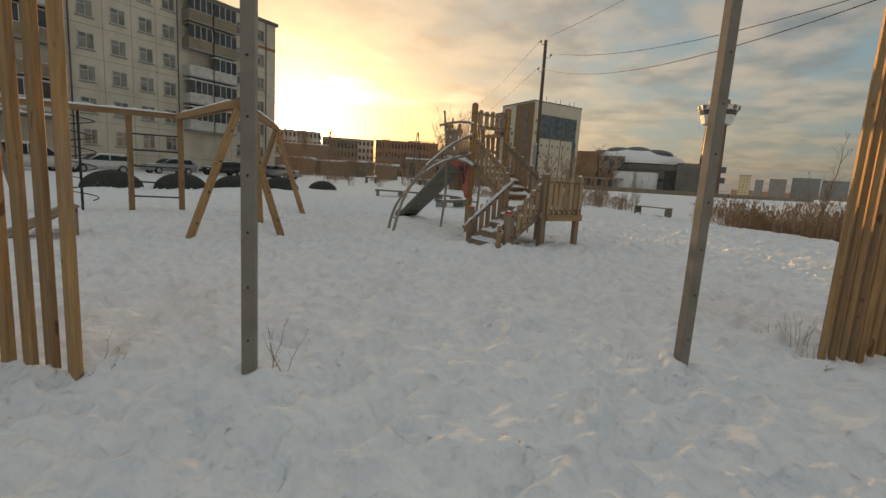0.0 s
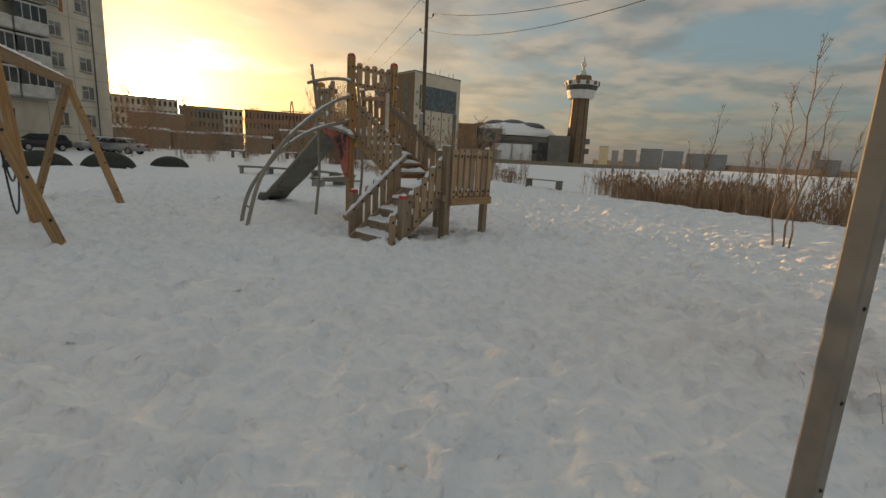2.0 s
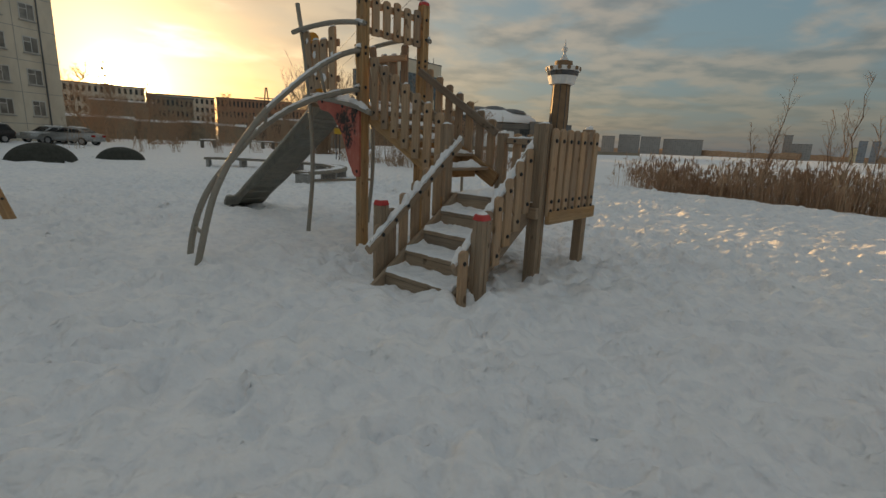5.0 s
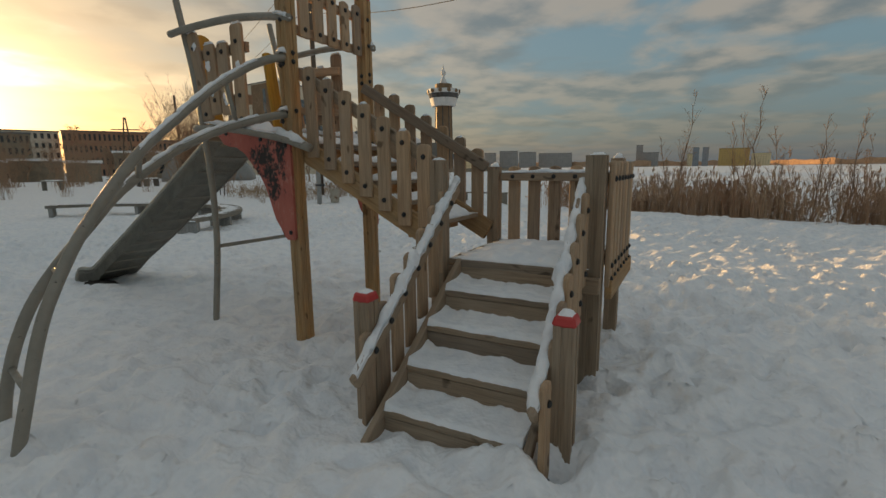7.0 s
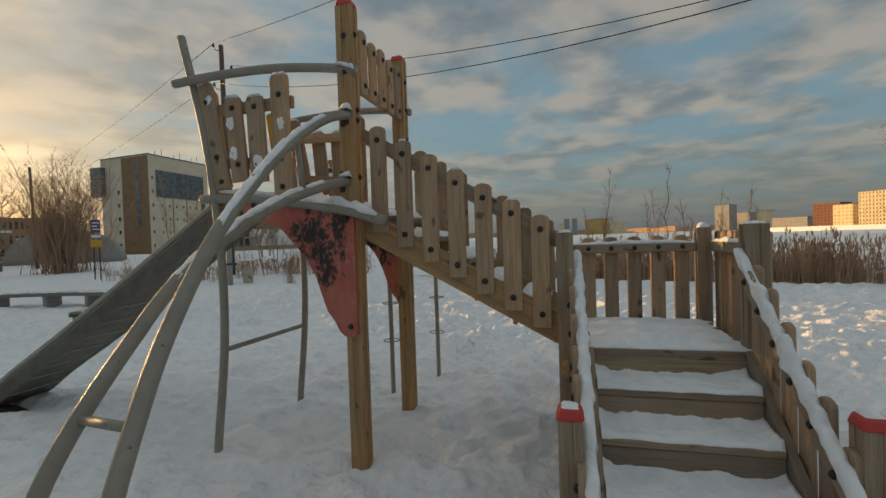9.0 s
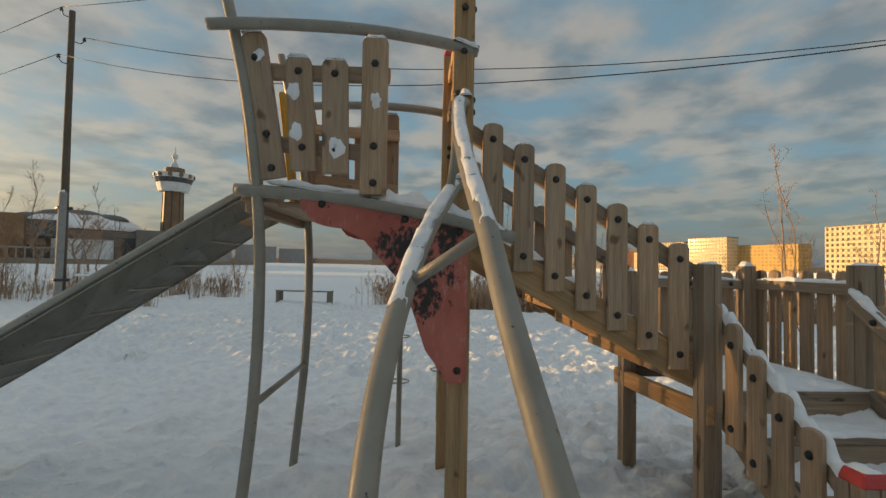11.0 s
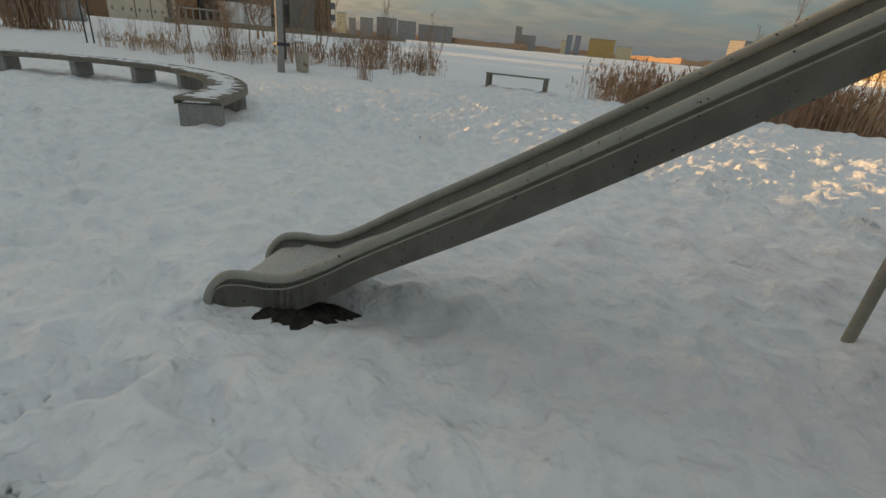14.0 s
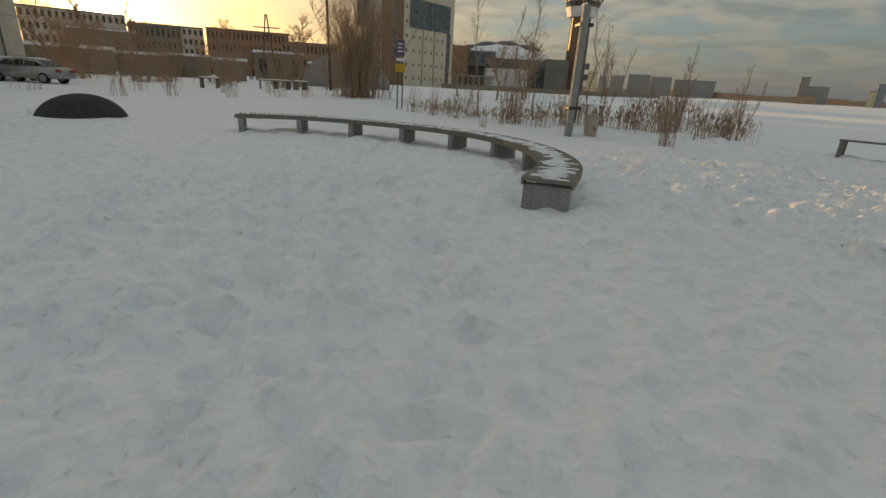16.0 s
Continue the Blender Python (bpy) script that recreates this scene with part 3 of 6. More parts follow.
def make_ground():
    xs = axis(-7.0, 6.5, 0.04, -3000, 3000)
    ys = axis(0.8, 22.0, 0.04, -3000, 3000)
    X, Y = np.meshgrid(xs, ys)
    Z = ground_height(X, Y)
    near = 1 - smooth(60, 140, np.hypot(X - 1, Y - 12))
    d = shore_distance(X, Y)
    land = 1 - smooth(-0.3, 1.5, d)
    bank = np.exp(-((d + 2.6) / 1.7) ** 2)
    amp = near * (0.25 + 0.75 * land)
    Z += amp * (0.06 * vnoise(X * 0.45, Y * 0.45) + 0.045 * vnoise(X * 1.3 + 9, Y * 1.3) + 0.068 * vnoise(X * 3.1 + 4, Y * 3.1)
                + 0.078 * vnoise(X * 5.6, Y * 5.6 + 3) + 0.052 * vnoise(X * 8.7, Y * 8.7))
    Z += near * bank * (0.14 * vnoise(X * 2.1 + 30, Y * 2.1) + 0.11 * vnoise(X * 4.7, Y * 4.7 + 8))
    # trodden hollows
    for i in range(7600):
        px, py = RNG.uniform(-8, 8.5), RNG.uniform(1.2, 25)
        if vnoise(np.array([px * 0.35]), np.array([py * 0.35 + 50]))[0] < -0.16:
            continue
        a, lw, ll = RNG.uniform(0, math.pi), RNG.uniform(0.05, 0.085), RNG.uniform(0.10, 0.17)
        i0, i1 = np.searchsorted(xs, (px - 0.4, px + 0.4))
        j0, j1 = np.searchsorted(ys, (py - 0.4, py + 0.4))
        sx, sy = X[j0:j1, i0:i1] - px, Y[j0:j1, i0:i1] - py
        u = (sx * math.cos(a) + sy * math.sin(a)) / ll
        v = (-sx * math.sin(a) + sy * math.cos(a)) / lw
        q = u * u + v * v
        depth = RNG.uniform(0.02, 0.065)
        Z[j0:j1, i0:i1] += -depth * np.exp(-q * q) + 0.35 * depth * np.exp(-(np.sqrt(q) - 1.6) ** 2 * 5)
    for px, py, r in SNOW_HOLLOWS:
        Z -= 0.06 * np.exp(-((X - px) ** 2 + (Y - py) ** 2) / r ** 2)
    for px, py, r, h in SNOW_DRIFTS:
        Z += h * np.exp(-((X - px) ** 2 + (Y - py) ** 2) / r ** 2)
    nx, ny = len(xs), len(ys)
    verts = np.stack([X, Y, Z], -1).reshape(-1, 3)
    idx = np.arange(nx * ny).reshape(ny, nx)
    faces = np.stack([idx[:-1, :-1], idx[:-1, 1:], idx[1:, 1:], idx[1:, :-1]], -1).reshape(-1, 4)
    me = bpy.data.meshes.new("ground")
    me.vertices.add(len(verts))
    me.vertices.foreach_set("co", verts.ravel())
    me.loops.add(faces.size)
    me.loops.foreach_set("vertex_index", faces.ravel())
    me.polygons.add(len(faces))
    me.polygons.foreach_set("loop_start", np.arange(0, faces.size, 4))
    me.update(calc_edges=True)
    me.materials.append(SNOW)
    me.shade_smooth()
    return tagged(new("ground", me), "trodden white snow over playground, bank and frozen lake", "snow ground", kind="structure")


SNOW_HOLLOWS = [(-3.3, 15.0, 0.25), (0.35, 10.3, 0.5), (-0.05, 9.85, 0.45)]
SNOW_DRIFTS = [(-0.72, 2.71, 0.22, 0.05), (2.27, 3.9, 0.2, 0.04), (0.6, 9.35, 0.2, 0.05), (-12.6, 27, 1.6, 0.25), (-14, 22, 1.6, 0.2)]
make_ground()


# ---- the play tower with its two flights of steps ----
tower_yaw = math.degrees(math.atan2(0.6866, 0.727))
play = thing("play_tower", "weathered wooden climbing tower with snowy stairs and grey slide", "play tower",
             (-0.68, 11.99, 0), tower_yaw)


def round_plank(name, base, height, w, t, parent, normal, lean=(0, 0), material=WOOD_PLANK, bolts=(0.1, 0.9), out=1):
    """An upright plank with a rounded head. normal: the way that its face looks; lean: how its head moves."""
    r = w / 2
    outline = [(-r, 0), (r, 0)]
    for k in range(7):
        a = math.pi * k / 6
        outline.append((r * math.cos(a), height - r * 0.55 + r * 0.55 * math.sin(a)))
    bm = prism(outline, t)
    bmesh.ops.bevel(bm, geom=[e for e in bm.edges if abs(e.verts[0].co.y - e.verts[1].co.y) < 1e-6], offset=0.006, segments=1, affect="EDGES")
    n = Vector(normal).normalized()
    top = Vector(base) + Vector((lean[0], lean[1], height))
    z = (top - Vector(base)).normalized()
    x = n.cross(z).normalized() * -1
    y = z.cross(x)
    m = Matrix.Translation(base) @ Matrix((x, y, z)).transposed().to_4x4()
    ob = part(name, bm, material, parent, "", m)
    for f in bolts:
        bolt((0, out * (-t / 2 - 0.001), f * height), (0, -out, 0), ob)
    return ob


def square_post(name, x, y, z0, z1, s, parent, material=WOOD_POST, label=""):
    bm = bmesh.new()
    # a square post with a shallow groove on each face
    h, g, d = s / 2, s * 0.12, s * 0.05
    ring = [(-h, -h), (-g, -h), (-g, -h + d), (g, -h + d), (g, -h), (h, -h), (h, -g), (h - d, -g), (h - d, g), (h, g), (h, h), (g, h), (g, h - d), (-g, h - d), (-g, h),
            (-h, h), (-h, g), (-h + d, g), (-h + d, -g), (-h, -g)]
    lo = [bm.verts.new((px, py, 0)) for px, py in ring]
    hi = [bm.verts.new((px, py, z1 - z0)) for px, py in ring]
    bm.faces.new(lo[::-1])
    bm.faces.new(hi)
    for i in range(len(ring)):
        j = (i + 1) % len(ring)
        bm.faces.new((lo[i], lo[j], hi[j], hi[i]))
    return part(name, bm, material, parent, label, pose(x, y, z0))


def red_cap(x, y, z, s, parent, snow_h=0.03, seed=1):
    bm = box_bm(s, s, 0.055, 0.012)
    for v in bm.verts:
        if v.co.z > 0.04:
            v.co.x *= 0.86
            v.co.y *= 0.86
    cap = part("post_cap", bm, RED_CAP, parent, "red plastic cap", pose(x, y, z))
    if snow_h:
        snow_strip("snow", (x - s * 0.36, y, z + 0.05), (x + s * 0.36, y, z + 0.05), s * 0.72, snow_h, play, seed)
    return cap


TALL = [(-0.01, -0.01), (1.06, 0.0)]
for i, (px, py) in enumerate(TALL):
    p = square_post("post", px, py, -0.35, 3.16, 0.115, play)
    for z in (1.72, 1.95, 2.35, 2.42, 2.70, 2.95):
        bolt((-0.058, 0.0, z + 0.35), (-1, 0, 0), p)
        bolt((0.0, -0.058, z + 0.37), (0, -1, 0), p)
        bolt((0.058, 0.0, z + 0.33), (1, 0, 0), p)
    red_cap(px, py, 3.155, 0.12, play, 0.03, i + 1)
# high gate between the two tall posts
for z in (2.66, 2.97):
    board("rail", (0.05, 0, z), (1.0, 0, z), 0.075, 0.045, WOOD_PLANK, play, (0, 1, 0))
for k in range(5):
    round_plank("plank", (0.165 + 0.182 * k, -0.042, 2.60), 0.47 - 0.02 * (k % 2), 0.118, 0.032, play, (0, -1, 0), bolts=(0.14, 0.82))
# deck, bows and side rails of grey pipe
for sx in (-0.06, 1.12):
    o = -1 if sx < 0.5 else 1
    tube("deck_rail", [(sx + o * 0.01, 1.22, 1.88), (sx + o * 0.02, 0.75, 1.855), (sx + o * 0.03, 0.35, 1.80), (sx + o * 0.04, 0.0, 1.735), (sx + o * 0.05, -0.30, 1.648)], 0.036, PIPE, play, 6, 12)
    tube("top_rail", [(sx + o * 0.08, 1.37, 2.75), (sx + o * 0.06, 1.1, 2.775), (sx + o * 0.03, 0.6, 2.785), (sx, 0.2, 2.755), (sx - o * 0.01, -0.09, 2.705)], 0.032, PIPE, play, 6, 12)
    snow_strip("snow", (sx + o * 0.0, 1.05, 1.925), (sx + o * 0.03, 0.1, 1.785), 0.075, 0.055, play, 11 + sx, (1, 0, 0))
    snow_strip("snow", (sx - o * 0.01, 0.50, 1.85), (sx + o * 0.045, -0.24, 1.69), 0.085, 0.10, play, 17 + sx, (1, 0, 0))
    snow_strip("snow", (sx, 0.05, 2.755), (sx, -0.09, 2.705), 0.06, 0.06, play, 19 + sx, (1, 0, 0))
for k in range(6):
    yy = 0.11 + 0.2 * k
    board("deck_board", (-0.03, yy, 1.70 + 0.03 * k * 0.9), (1.11, yy, 1.70 + 0.03 * k * 0.9), 0.185, 0.035, WOOD_PLANK, play)
for yy, zz in ((0.05, 1.655), (0.62, 1.72), (1.16, 1.80)):
    board("deck_beam", (-0.02, yy, zz), (1.10, yy, zz), 0.05, 0.075, WOOD_GREY, play)
snow_strip("snow", (0.1, 0.1, 1.735), (0.1, 0.95, 1.855), 0.35, 0.07, play, 31, (1, 0, 0))
snow_strip("snow", (0.7, 0.1, 1.735), (0.7, 1.0, 1.86), 0.5, 0.06, play, 33, (1, 0, 0))
# side panels of four planks, fanned
for sx, sgn in ((0.0, -1), (1.06, 1)):
    for k, (y0, y1, z0, z1) in enumerate(((1.02, 1.165, 1.945, 2.765), (0.855, 0.905, 1.99, 2.625), (0.68, 0.70, 1.975, 2.61), (0.475, 0.48, 1.865, 2.735))):
        w = 0.142
        pl = round_plank("plank", (sx + sgn * (0.062 + 0.017 * k), y0, z0), z1 - z0, w, 0.034, play, (sgn, 0, 0), (0, y1 - y0), bolts=(0.07, 0.3, 0.82) if k in (0, 3) else (0.2, 0.86))
        snow_strip("snow", (sx + sgn * (0.062 + 0.017 * k), y1 - w * 0.4, z1 - 0.012), (sx + sgn * (0.062 + 0.017 * k), y1 + w * 0.4, z1 - 0.012), 0.036, 0.028, play, 40 + k + sgn, (1, 0, 0))
    for k, y, z in ((1, 0.90, 2.20), (1, 0.92, 2.42), (3, 0.47, 2.38), (0, 1.12, 2.62), (2, 0.68, 2.12)):
        face = sx + sgn * (0.062 + 0.017 * k + 0.0165)
        clod("snow", (face, y, z), (sgn, 0, 0), 0.036 + 0.006 * (k % 3), play, 7 * k + z)
    board("rail", (sx + sgn * 0.02, 1.12, 2.55), (sx + sgn * 0.07, 0.40, 2.535), 0.085, 0.04, WOOD_PLANK, play, (1, 0, 0))
    board("rail", (sx + sgn * 0.02, 1.06, 2.15), (sx + sgn * 0.07, 0.41, 2.09), 0.085, 0.04, WOOD_PLANK, play, (1, 0, 0))
# bent uprights at the back, with a cross bar
for sx in (-0.07, 1.06):
    foot = sx - 0.03
    tube("upright_pipe", [(foot, 1.16, -0.4), (foot, 1.145, -0.05), (sx + 0.02, 1.095, 0.7), (sx + 0.02, 1.08, 1.3), (sx, 1.10, 1.82), (sx, 1.185, 2.43), (sx, 1.35, 3.13)], 0.031, PIPE, play, 8, 12)
tube("cross_bar", [(-0.05, 1.10, 0.715), (1.08, 1.10, 0.70)], 0.02, PIPE, play, 1, 10)
# boards that flank the head of the slide
for px in (0.13, 0.95):
    round_plank("plank", (px, 1.16, 1.80), 1.0, 0.16, 0.034, play, (0, 1, 0), (0, 0.13), WOOD_YELLOW, bolts=(0.1, 0.8))


def fin_panel(sx):
    outline = [(0.83, 1.865), (0.87, 1.835), (0.86, 1.785), (0.80, 1.715), (0.72, 1.69), (0.63, 1.68), (0.52, 1.62), (0.42, 1.51), (0.33, 1.41), (0.26, 1.28),
               (0.21, 1.13), (0.175, 1.03), (0.125, 0.965), (0.085, 0.89), (0.045, 0.855), (-0.03, 0.855), (-0.05, 0.87), (-0.05, 1.68), (0.02, 1.715), (0.35, 1.78)]
    bm = prism(outline, 0.03)
    ob = part("fin_panel", bm, FIN, play, "scuffed red panel with black wear", pose(sx, 0, 0, 0, 0, 90))
    for y, z in ((0.0, 0.923), (0.75, 1.81), (0.0, 1.68), (0.3, 1.74)):
        bolt((y, 0.016 if sx < 0.5 else -0.016, z), (0, 1 if sx < 0.5 else -1, 0), ob)


fin_panel(-0.078)
fin_panel(1.128)
# arched ladder of two pipes
ARC_U = [(-0.05, -0.02, 2.405), (-0.20, 0.015, 2.36), (-0.40, 0.04, 2.265), (-0.70, 0.06, 2.072), (-1.0, 0.05, 1.838), (-1.30, 0.02, 1.59), (-1.50, -0.005, 1.375), (-1.70, -0.045, 1.14),
         (-1.85, -0.085, 0.925), (-1.985, -0.11, 0.66), (-2.10, -0.13, 0.3), (-2.19, -0.14, -0.05), (-2.21, -0.145, -0.3)]
ARC_L = [(-0.05, 0.0, 1.945), (-0.20, 0.035, 1.91), (-0.40, 0.065, 1.857), (-0.70, 0.12, 1.75), (-1.0, 0.20, 1.585), (-1.30, 0.275, 1.35), (-1.50, 0.315, 1.125), (-1.70, 0.325, 0.905),
         (-1.85, 0.33, 0.70), (-1.965, 0.33, 0.46), (-2.04, 0.33, 0.2), (-2.08, 0.33, -0.05), (-2.10, 0.33, -0.3)]
tube("ladder_pipe", ARC_U, 0.033, PIPE, play, 4, 12)
tube("ladder_pipe", ARC_L, 0.033, PIPE, play, 4, 12)
def on_arc(arc, x):
    """The place on an arched pipe at a given reach."""
    q = [p[0] for p in arc][::-1]
    return Vector((x, np.interp(x, q, [p[1] for p in arc][::-1]), np.interp(x, q, [p[2] for p in arc][::-1])))


for i, j in ((-0.60, -0.50), (-1.30, -1.20), (-1.85, -1.72), (-2.09, -2.0)):
    tube("rung", [on_arc(ARC_U, i), on_arc(ARC_L, j)], 0.019, PIPE, play, 1, 8)
for arc, wide in ((ARC_U, 0.05), (ARC_L, 0.054)):
    fine_arc = spline(arc[1:10], 3)
    for i, (a, b) in enumerate(zip(fine_arc, fine_arc[1:])):
        if i in (0, 1):
            continue
        lift = Vector((0, 0, 0.0285))
        d = b - a
        snow_strip("snow", a + lift - d * 0.1, b + lift + d * 0.1, wide * (1.0 if i < 12 else 0.6), 0.026 if i < 12 else 0.014, play, i, (0, 1, 0), 12, 4)
for arc in (ARC_U, ARC_L):
    p = Vector(arc[0])
    snow_strip("snow", p + Vector((0.0, 0, 0.028)), p + Vector((-0.07, 0, 0.028)), 0.07, 0.05, play, p.z, (0, 1, 0), 8, 4)
    for dz in (-0.06, 0.045):
        bolt((p.x - 0.018, p.y + 0.04, p.z + dz), (-1, 0, 0), play).scale = (1.2, 1.2, 1.2)
# two bent climbing poles with rings
for (bx, by), (tx, ty) in (((1.60, 0.375), (1.14, 0.45)), ((2.08, 0.0), (1.14, 0.02))):
    tube("climbing_pole", [(bx, by, -0.4), (bx, by, 0.6), (bx - 0.03, by, 1.25), (bx - 0.12, by, 1.55), (bx - 0.3, by, 1.72), (tx, ty, 1.80)], 0.024, PIPE, play, 6, 10)
    for z in (0.45, 0.85, 1.25):
        ring = [(bx + 0.085 * math.cos(a), by + 0.085 * math.sin(a), z) for a in [2 * math.pi * k / 16 for k in range(17)]]
        tube("foot_ring", ring, 0.006, PIPE, play, 1, 6)
        tube("ring_spoke", [(bx - 0.085, by, z), (bx + 0.085, by, z)], 0.006, PIPE, play, 1, 6)

# upper flight: stringers, treads, planks on both sides
for sx in (0.077, 0.985):
    board("stringer", (sx, 0.05, 1.70), (sx, -1.44, 0.89), 0.045, 0.19, WOOD_POST, play, (0, 0, 1))
for k in range(5):
    y, z = -0.17 - 0.262 * k, 1.675 - 0.160 * k
    board("tread", (0.1, y, z), (0.96, y, z), 0.25, 0.038, WOOD_GREY, play)
    board("riser", (0.1, y + 0.10, z - 0.07), (0.96, y + 0.10, z - 0.07), 0.028, 0.09, WOOD_POST, play)
    snow_strip("snow", (0.11, y, z + 0.019), (0.95, y, z + 0.019), 0.24, 0.07, play, 60 + k)
for sx, sgn in ((0.055, -1), (1.007, 1)):
    for k in range(7):
        y = -0.195 - 0.185 * k
        top, bot = 2.325 - 0.112 * k, 1.575 - 0.110 * k
        pl = round_plank("plank", (sx + sgn * 0.018, y, bot), top - bot, 0.118, 0.034, play, (sgn, 0, 0), bolts=(0.12, 0.87))
        if k % 2:
            snow_strip("snow", (sx + sgn * 0.018, y - 0.03, top - 0.006), (sx + sgn * 0.018, y + 0.03, top - 0.006), 0.034, 0.02, play, 70 + k, (1, 0, 0))
    board("hand_rail", (sx - sgn * 0.028, -0.03, 2.30), (sx - sgn * 0.028, -1.42, 1.475), 0.045, 0.095, WOOD_GREY, play, (0, 0, 1))

# landing
for (px, py, z1, s) in ((0.0, -1.455, 1.53, 0.105), (0.14, -2.555, 1.545, 0.125), (1.18, -2.54, 1.54, 0.105), (1.06, -1.465, 1.48, 0.105)):
    square_post("landing_post", px, py, -0.35, z1, s, play, WOOD_GREY)
    snow_strip("snow", (px - s * 0.4, py, z1), (px + s * 0.4, py, z1), s * 0.8, 0.04, play, px * 9 + py)
for k in range(5):
    yy = -1.60 - 0.205 * k
    board("landing_board", (0.03, yy, 0.775), (1.12, yy, 0.775), 0.195, 0.04, WOOD_GREY, play)
for xx in (0.05, 1.08):
    board("landing_beam", (xx, -1.45, 0.69), (xx, -2.62, 0.69), 0.05, 0.11, WOOD_GREY, play)
board("landing_beam", (-0.06, -1.44, 0.68), (1.20, -1.44, 0.62), 0.05, 0.12, WOOD_POST, play)
board("landing_beam", (0.18, -2.655, 0.64), (1.23, -2.655, 0.64), 0.05, 0.13, WOOD_POST, play)
snow_strip("snow", (0.035, -2.02, 0.795), (1.12, -2.02, 0.795), 0.98, 0.05, play, 80, rows=22, n=40)
board("rail", (1.07, -1.52, 1.39), (1.17, -2.49, 1.385), 0.045, 0.075, WOOD_GREY, play)
snow_strip("snow", (1.07, -1.54, 1.428), (1.17, -2.47, 1.422), 0.05, 0.035, play, 81, (1, 0, 0))
for k in range(5):
    y = -1.64 - 0.185 * k
    round_plank("plank", (1.113 + 0.1 * (-1.52 - y), y, 0.72), 0.765, 0.112, 0.034, play, (-1, 0, 0), bolts=())
    bolt((1.053 + 0.1 * (-1.52 - y), y, 1.39), (-1, 0, 0), play)
board("rail", (0.2, -2.60, 1.39), (1.13, -2.60, 1.39), 0.045, 0.08, WOOD_GREY, play)
snow_strip("snow", (0.21, -2.60, 1.43), (1.1, -2.60, 1.43), 0.045, 0.03, play, 82)
for k in range(7):
    round_plank("plank", (0.225 + 0.153 * k, -2.645, 0.66), 0.85, 0.105, 0.034, play, (0, -1, 0), bolts=(0.06, 0.17, 0.86))

# lower flight
def tread_snow(x0, x1, y0, y1, z, seed):
    """Snow trodden thin at a tread's nose, heaped and crumbling against the riser behind it."""
    nx, ny = 14, 44
    verts, faces = [], []
    for j in range(ny + 1):
        y = y0 + (y1 - y0) * j / ny
        for i in range(nx + 1):
            u = i / nx
            lump = noise.noise(Vector((u * 4 + seed, y * 9, seed * 1.3))) * 0.5 + noise.noise(Vector((u * 9, y * 27, seed + 4))) * 0.3
            heap = max(0.0, u - 0.55) / 0.45
            side = max(0.0, 1 - min(j, ny - j) / 4.5)
            h = 0.016 + 0.007 * lump + heap ** 2 * (0.035 + 0.05 * max(-0.3, lump)) + side * 0.03
            if i == 0:
                h = 0.003
            verts.append((x0 + (x1 - x0) * u + (0.012 * lump if i < 2 else 0), y, z + h))
    base = len(verts)
    verts += [(x, y, z - 0.004) for x, y, _ in verts]
    r = nx + 1
    for j in range(ny):
        for i in range(nx):
            o = j * r + i
            faces.append((o, o + 1, o + r + 1, o + r))
        for i in (0, nx):
            o = j * r + i
            faces.append((o, o + r, base + o + r, base + o))
    for j in (0, ny):
        for i in range(nx):
            o = j * r + i
            faces.append((o, o + 1, base + o + 1, base + o))
    put_mesh("snow", mesh_np("snow", verts, faces, SNOW_CAP, True), play)


for yy in (-1.595, -2.49):
    board("stringer", (-1.13, yy, -0.12), (0.10, yy, 0.72), 0.045, 0.20, WOOD_GREY, play)
for k in range(5):
    x, z = -1.01 + 0.2575 * k, 0.082 + 0.180 * k
    if k < 4:
        board("tread", (x + 0.14, -1.615, z - 0.02), (x + 0.14, -2.465, z - 0.02), 0.28, 0.04, WOOD_GREY, play)
        tread_snow(x + 0.004, x + 0.275, -1.62, -2.46, z, 90 + k)
    if k < 4:
        board("riser", (x + 0.022, -1.615, z - 0.115), (x + 0.022, -2.465, z - 0.115), 0.035, 0.145, WOOD_GREY, play)
    else:
        board("riser", (x + 0.022, -1.615, z - 0.04), (x + 0.022, -2.465, z - 0.04), 0.035, 0.06, WOOD_GREY, play)
        board("riser", (x + 0.026, -1.615, z - 0.12), (x + 0.026, -2.465, z - 0.12), 0.035, 0.09, WOOD_GREY, play)
